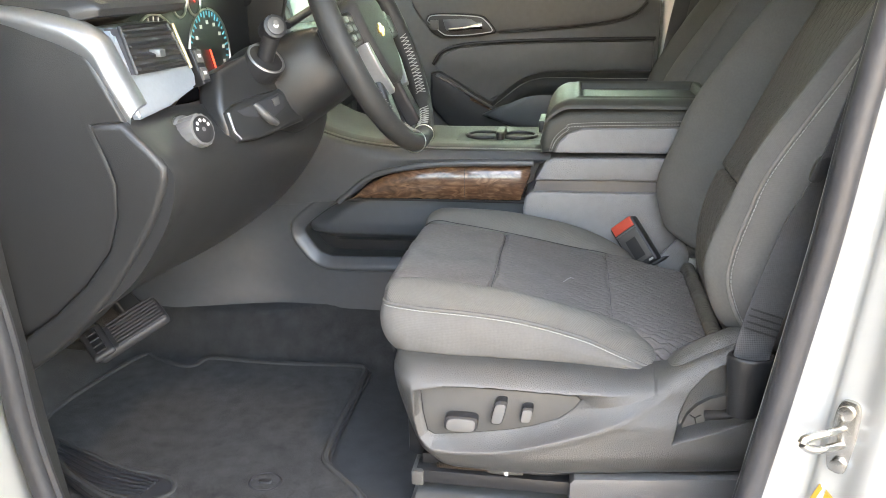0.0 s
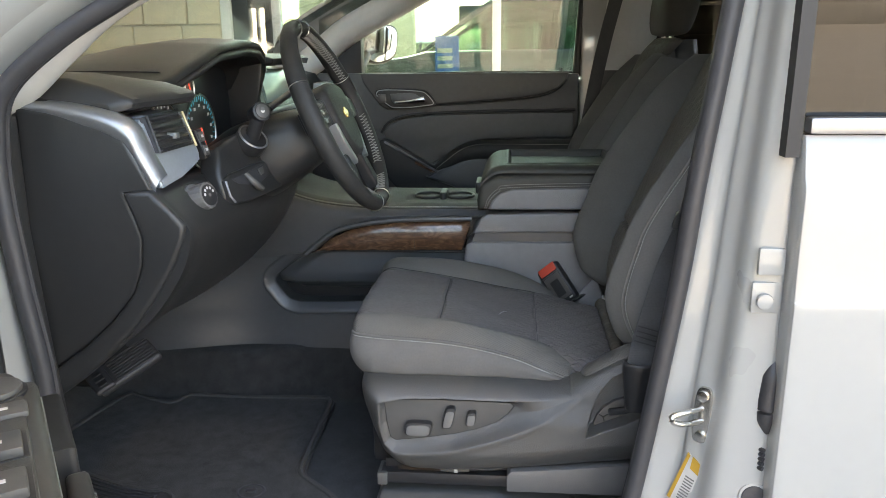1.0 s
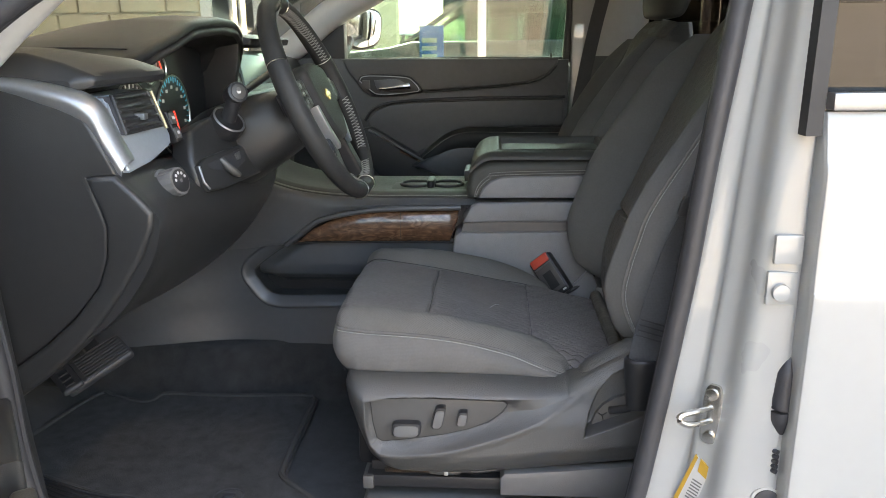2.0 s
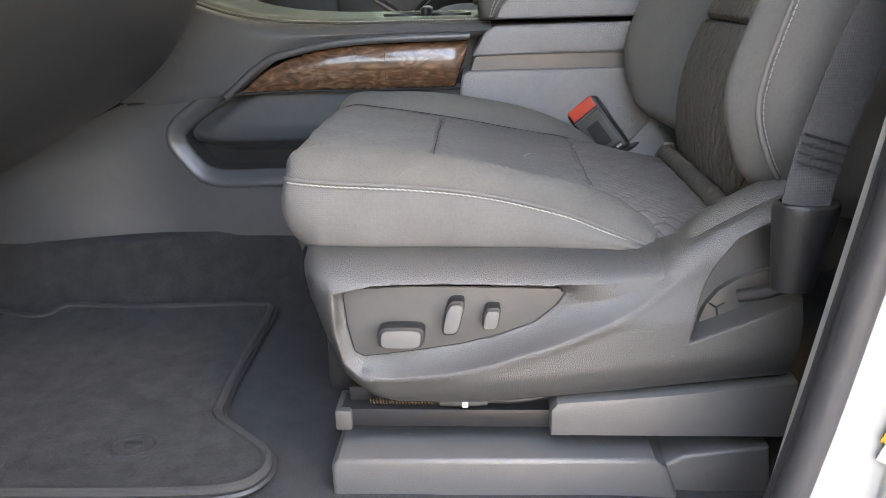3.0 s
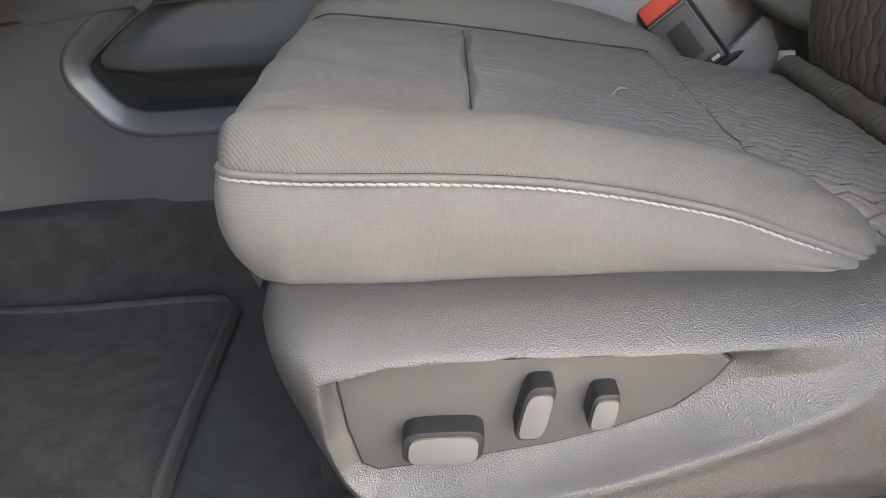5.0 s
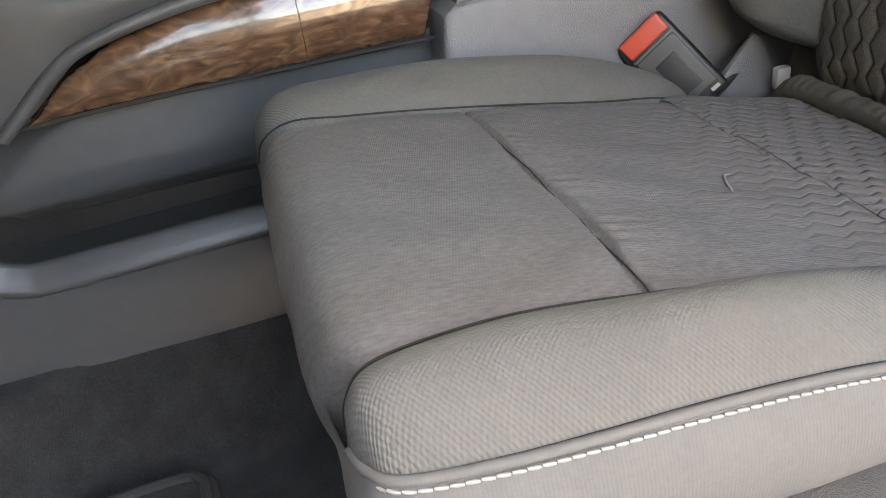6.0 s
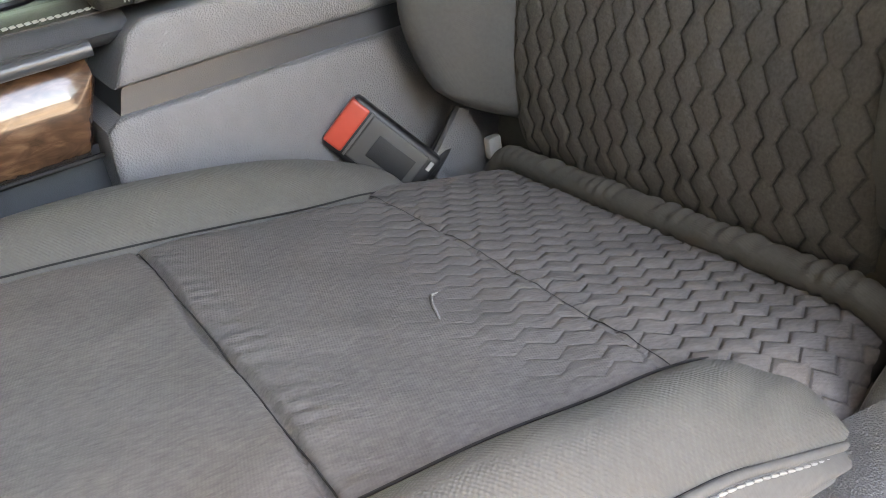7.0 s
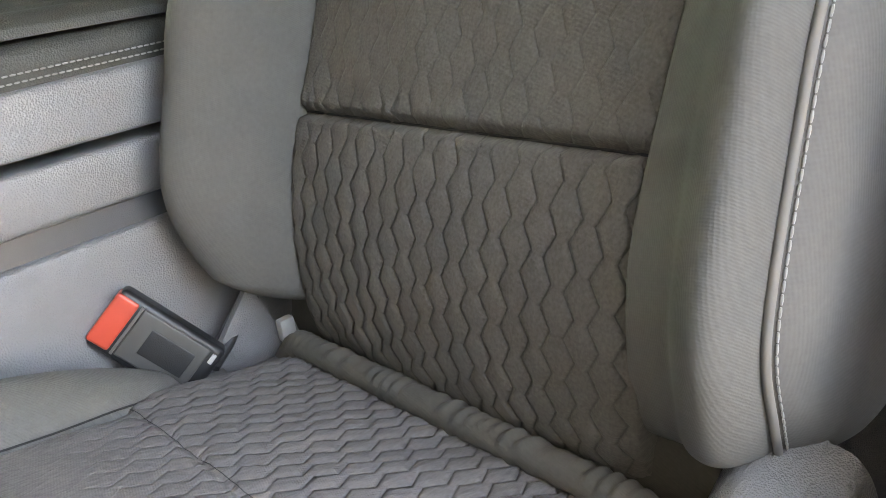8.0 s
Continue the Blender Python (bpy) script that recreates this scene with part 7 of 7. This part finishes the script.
for i_ in range(59):
    for j_ in range(10):
        bm.faces.new((fv[i_][j_], fv[i_ + 1][j_], fv[i_ + 1][(j_ + 1) % 10], fv[i_][(j_ + 1) % 10]))
on_door("window_frame", bm, BLACK, "black door window frame")
gd = on_door("window", prism_bm([(0.06, 1.36), (0.10, 1.45), (0.30, 1.60), (0.52, 1.74), (0.72, 1.80), (0.98, 1.81), (1.04, 1.70), (1.04, 1.36)], "y", -0.102, -0.098), GLASS, "clear door glass")
gd.visible_shadow = False
on_door("door_trim", prism_bm([(0.03, 0.58), (1.03, 0.58), (1.05, 1.0), (1.03, 1.37), (0.03, 1.37)], "y", -0.05, -0.012, 0.008), DASH, "black door trim")
on_door("hinge_edge", prism_bm([(-0.015, 0.56), (0.10, 0.56), (0.10, 1.27), (0.02, 1.29), (-0.015, 1.24)], "y", -0.05, 0.058, 0.014, 3), DASH, "black door edge moulding by the hinges")
armd = on_door("armrest", prism_bm([(0.375, 1.00), (0.378, 1.11), (0.395, 1.143), (0.43, 1.150), (0.95, 1.150), (0.98, 1.10), (0.96, 1.00)], "y", -0.03, 0.088, 0.010, 4), DOORTOP, "dark grained armrest")
swp = on_door("switch_panel", prism_bm(stadium(0.60, 0.030, 0.44, 0.088, 0, 8, 0.3), "z", 1.147, 1.1535, 0.003), DOORTOP, "dark window switch panel", armd)
on_door("armrest_wing", prism_bm([(0.30, 0.98), (0.29, 1.075), (0.31, 1.09), (0.47, 1.095), (0.47, 0.98)], "y", -0.03, 0.112, 0.008, 3), DASH, "black lower armrest moulding", armd)
pull_d = on_door("pull_handle", prism_bm([(0.475, 1.02), (0.485, 1.075), (0.50, 1.082), (0.98, 1.085), (0.98, 1.03)], "y", 0.097, 0.118, 0.007, 3), DOORTOP, "dark pull handle", armd)
for k in range(14):
    on_door("grip_rib", box_bm((0.530 + 0.006 * k, 0.1165, 1.045), (0.533 + 0.006 * k, 0.1195, 1.075), 0.0006), PLATE, "", pull_d)
on_door("wood_edge", prism_bm([(0.50, 1.075), (0.52, 1.095), (0.95, 1.10), (0.95, 1.078)], "y", 0.085, 0.0915, 0.002), WOOD, "burl wood edge strip", armd)
on_door("chrome_edge", prism_bm([(0.385, 1.12), (0.50, 1.108), (0.95, 1.108), (0.95, 1.104), (0.50, 1.103), (0.385, 1.116)], "y", 0.086, 0.0905, 0.001), SATIN, "thin silver edge", armd)
for x in (0.535, 0.605):
    on_door("switch_well", box_bm((x, -0.012, 1.150), (x + 0.055, 0.072, 1.1545), 0.002), BLACK, "sunken switch well", swp)
    for y in (0.008, 0.050):
        b_ = on_door("window_switch", box_bm((x + 0.016, y - 0.018, 1.153), (x + 0.053, y + 0.018, 1.163), 0.003), PLATE, "grey window switch", swp)
        on_door("switch_mark", box_bm((x + 0.033, y - 0.0035, 1.1625), (x + 0.0385, y + 0.0035, 1.1634), 0.0), GAUGE_WHITE, "", b_)
fs = on_door("fold_switch", box_bm((0.475, 0.010, 1.151), (0.505, 0.076, 1.158), 0.003), PLATE, "mirror fold switch", swp)
on_door("switch_mark", box_bm((0.488, 0.053, 1.1575), (0.493, 0.060, 1.1584), 0.0), GAUGE_WHITE, "", fs)
ring_ = lambda r: [(0.435 + r * math.cos(a_), 0.048 + r * math.sin(a_)) for a_ in np.linspace(0, 2 * np.pi, 32, endpoint=False)]
on_door("dial_well", prism_bm(ring_(0.031), "z", 1.151, 1.1545, 0.001), BLACK, "black dial rim", swp)
md = on_door("mirror_dial", prism_bm(ring_(0.027), "z", 1.153, 1.160, 0.003), PLATE, "round mirror control", swp)
on_door("switch_mark", box_bm((0.432, 0.044, 1.1595), (0.437, 0.051, 1.1604), 0.0), GAUGE_WHITE, "", md)


# ---- outside ----
gx, gy = np.meshgrid(np.r_[-400, -60, np.linspace(-20, 20, 60), 60, 400], np.r_[-400, -60, np.linspace(-20, 25, 60), 60, 400], indexing="ij")
tagged(shell("ground", np.stack([gx, gy, 0 * gx], 2), (0, 0, -0.2), CONCRETE), "pale concrete forecourt", "concrete", kind="structure")
tagged(box("canopy", (-5.2, -0.3, 4.3), (9, 5.65, 4.7), SOFFIT, None, "", 0.02), "beige soffit of the drive-through canopy", "canopy", kind="structure")
# unseen wall, added to cut the light from ahead and front left
tagged(box("blocker_ahead", (-5.6, -15, 0), (-5.2, 5.75, 11), CONCRETE, None, "", 0.02), "plain grey wall added out of view to block light from ahead", "wall", kind="structure")
far = thing("far_building", (4, -15, 0), "long brown-grey building across the forecourt", "building")
box("wall", (-30, -15.5, 0), (40, -15, 3.6), RENDER_WALL, far, "brown-grey rendered wall", 0.02)
box("plinth", (-30, -15.0, 0), (40, -14.9, 0.9), CONCRETE, far, "grey plinth", 0.02)
box("roof", (-30.3, -16.5, 3.6), (40.3, -14.5, 3.9), FRAME_WHITE, far, "pale roof edge", 0.02)
lamp = thing("canopy_lamp", (1.7, -0.4, 4.28), "round warm downlight in the soffit", "lamp")
disc("lens", (1.7, -0.4, 4.295), (0, 0, -1), 0.16, 0.0, 0.012, LAMPGLOW, lamp, "glowing warm lens", 0.002)
tube("trim_ring", np.stack([1.7 + 0.18 * np.cos(w), -0.4 + 0.18 * np.sin(w), 4.292 + 0 * w], 1), 0.02, SATIN, lamp, "satin ring", 8, True)
# glazed screen of the showroom with slim white posts
screen = thing("glazed_screen", (1.5, 5.82, 0), "green-tinted glazed screen with slim white posts", "glazing", kind="structure")
for x0, x1 in ((-1.72, -0.055), (0.005, 1.6), (1.66, 3.4)):
    g = box("pane", (x0, 5.815, 0.15), (x1, 5.825, 4.2), GREENPANE, screen, "", 0.0)
    g.visible_shadow = False
for x in (-1.75, -0.055 + 0.03 - 0.005, 1.63, 3.43):
    box("post", (x - 0.032, 5.78, 0), (x + 0.032, 5.86, 4.3), FRAME_WHITE, screen, "slim white post", 0.004)
# stone pier of single blocks
pier = tagged(box("wall_stone", (-5.0, 5.82, 0), (-2.20, 6.3, 4.3), MORTAR, None, "", 0.0), "cream limestone block wall", "stone wall", kind="structure")
bm = box_bm((-0.16, -0.03, -0.10), (0.16, 0.03, 0.10), 0.012, 2)
block = bpy.data.meshes.new("block")
bm.to_mesh(block)
bm.free()
block.materials.append(STONE)
rng = random.Random(4)
for r_ in range(20):
    x = -5.0 + 0.1 * (r_ % 2) + rng.uniform(0, 0.08)
    while x < -2.26:
        k = min(rng.uniform(0.75, 1.25), (-2.20 - x) / 0.335)
        o = new("block", block)
        o.parent = pier
        o.location = (x + 0.1675 * k, 5.815 + rng.uniform(-0.006, 0.006), 0.11 + 0.213 * r_)
        o.scale = (k, 1, 1)
        x += 0.335 * k
tagged(box("wall_jamb", (-2.20, 5.80, 0), (-2.12, 6.3, 4.3), FRAME_WHITE, None, "", 0.004), "pale window jamb beside the stone", "jamb", kind="structure")
win = thing("window_frame", (-1.95, 5.9, 0), "dark green-bronze window frame beside the stone pier", "window", kind="structure")
box("mullion", (-2.12, 5.84, 0), (-1.99, 5.95, 4.3), FRAME_DARK, win, "dark bronze upright", 0.004)
box("mullion", (-1.86, 5.84, 0), (-1.78, 5.95, 4.3), FRAME_DARK, win, "dark bronze upright", 0.004)
box("transom", (-1.99, 5.85, 1.83), (-1.86, 5.94, 1.90), FRAME_DARK, win, "dark crossbar", 0.004)
box("bar", (-1.935, 5.86, 1.2), (-1.92, 5.93, 1.83), FRAME_DARK, win, "thin bar", 0.002)
# columns and a low pavilion further off
for x0, x1 in ((-2.98, -2.40), (-5.3, -4.8)):
    tagged(box("stone_column", (x0, 19.6, 0), (x1, 20.2, 5.5), STONE, None, "", 0.03), "tall cream stone column", "column", "stone columns")
pav = thing("pavilion", (3.0, 16, 0), "low flat-roofed glazed building with slim posts", "building")
box("roof", (-0.9, 14.5, 2.02), (9, 19, 2.32), FRAME_DARK, pav, "dark flat roof", 0.02)
box("wall", (-0.6, 17.5, 0), (9, 17.8, 2.05), FACADE, pav, "green-grey glazed wall", 0.01)
for k in range(9):
    box("post", (-0.5 + 1.05 * k, 14.9, 0), (-0.40 + 1.05 * k, 15.0, 2.05), FRAME_WHITE if k % 2 else FRAME_DARK, pav, "slim post", 0.01)
for x in (0.35, 0.47, 0.59):
    box("post", (x, 14.6, 0), (x + 0.05, 14.65, 2.05), FRAME_WHITE, pav, "slim post", 0.005)


def parked_car(at_x, at_y, paint, label, k=1.0):
    """A parked sports utility seen side-on, nose towards -x."""
    c = thing("parked_car", (at_x, at_y, 0), label, "car", "parked cars")
    lower = [(-2.4, 0.45), (-2.45, 0.75), (-2.38, 1.02), (-2.2, 1.14), (-1.2, 1.24), (-0.95, 1.30), (2.4, 1.32), (2.5, 1.1), (2.5, 0.5)]
    prism("body", [(at_x + k * x, k * z) for x, z in lower], "y", at_y - 0.95, at_y + 0.95, paint, c, "painted body", 0.05, 3)
    prism("roof", [(at_x + k * x, k * z) for x, z in [(-0.30, 1.80), (-0.08, 1.875), (1.6, 1.89), (2.2, 1.82), (2.15, 1.77), (0.0, 1.80)]], "y", at_y - 0.80, at_y + 0.80, paint, c, "painted roof", 0.02, 2)
    for y in (at_y - 0.86, at_y + 0.80):
        prism("pillar", [(at_x + k * x, k * z) for x, z in [(-1.05, 1.29), (-0.98, 1.29), (-0.20, 1.80), (-0.28, 1.82)]], "y", y, y + 0.06, paint, c, "windscreen pillar", 0.01)
        prism("pillar", [(at_x + k * x, k * z) for x, z in [(0.42, 1.29), (0.52, 1.29), (0.56, 1.82), (0.48, 1.82)]], "y", y, y + 0.06, CAR_DARK, c, "dark door pillar", 0.01)
        prism("pillar", [(at_x + k * x, k * z) for x, z in [(1.5, 1.29), (1.6, 1.29), (1.7, 1.82), (1.6, 1.82)]], "y", y, y + 0.06, CAR_DARK, c, "dark rear pillar", 0.01)
        prism("side_window", [(at_x + k * x, k * z) for x, z in [(-0.95, 1.30), (-0.22, 1.80), (2.1, 1.80), (2.3, 1.30)]], "y", y + 0.02, y + 0.03, GREENPANE, c, "green-tinted side glass")
    for dx in (0.25, 1.35):
        box("seat_back", (at_x + k * dx, at_y - 0.7, 0.9 * k), (at_x + k * dx + 0.16, at_y - 0.2, 1.60 * k), CAR_DARK, c, "dark seat back", 0.06, 3)
    for x in (-1.55, 1.5):
        for y in (at_y - 0.95, at_y + 0.72):
            prism("wheel", [(at_x + k * x + 0.37 * k * math.cos(a_), k * (0.37 + 0.37 * math.sin(a_))) for a_ in np.linspace(0, 2 * np.pi, 28, endpoint=False)], "y", y, y + 0.23, TYRE, c, "black wheel", 0.03)


parked_car(0.13, 10.4, CAR_DARK, "dark grey sports utility parked beyond the glazing", 1.15)
parked_car(-4.5, 26.0, CAR_WHITE, "white car parked far off on the forecourt")
sign = thing("blue_sign", (-0.36, 7.0, 0), "blue and white upright display stand", "sign")
box("board", (-0.62, 6.98, 0.6), (-0.40, 7.02, 1.62), BLUE, sign, "blue printed board", 0.004)
for k in range(3):
    box("print_bar", (-0.60, 6.974, 1.33 + 0.07 * k), (-0.46, 6.979, 1.37 + 0.07 * k), PAPER, sign, "", 0.0)
box("foot", (-0.66, 6.9, 0.0), (-0.36, 7.1, 0.6), FRAME_DARK, sign, "dark foot", 0.01)
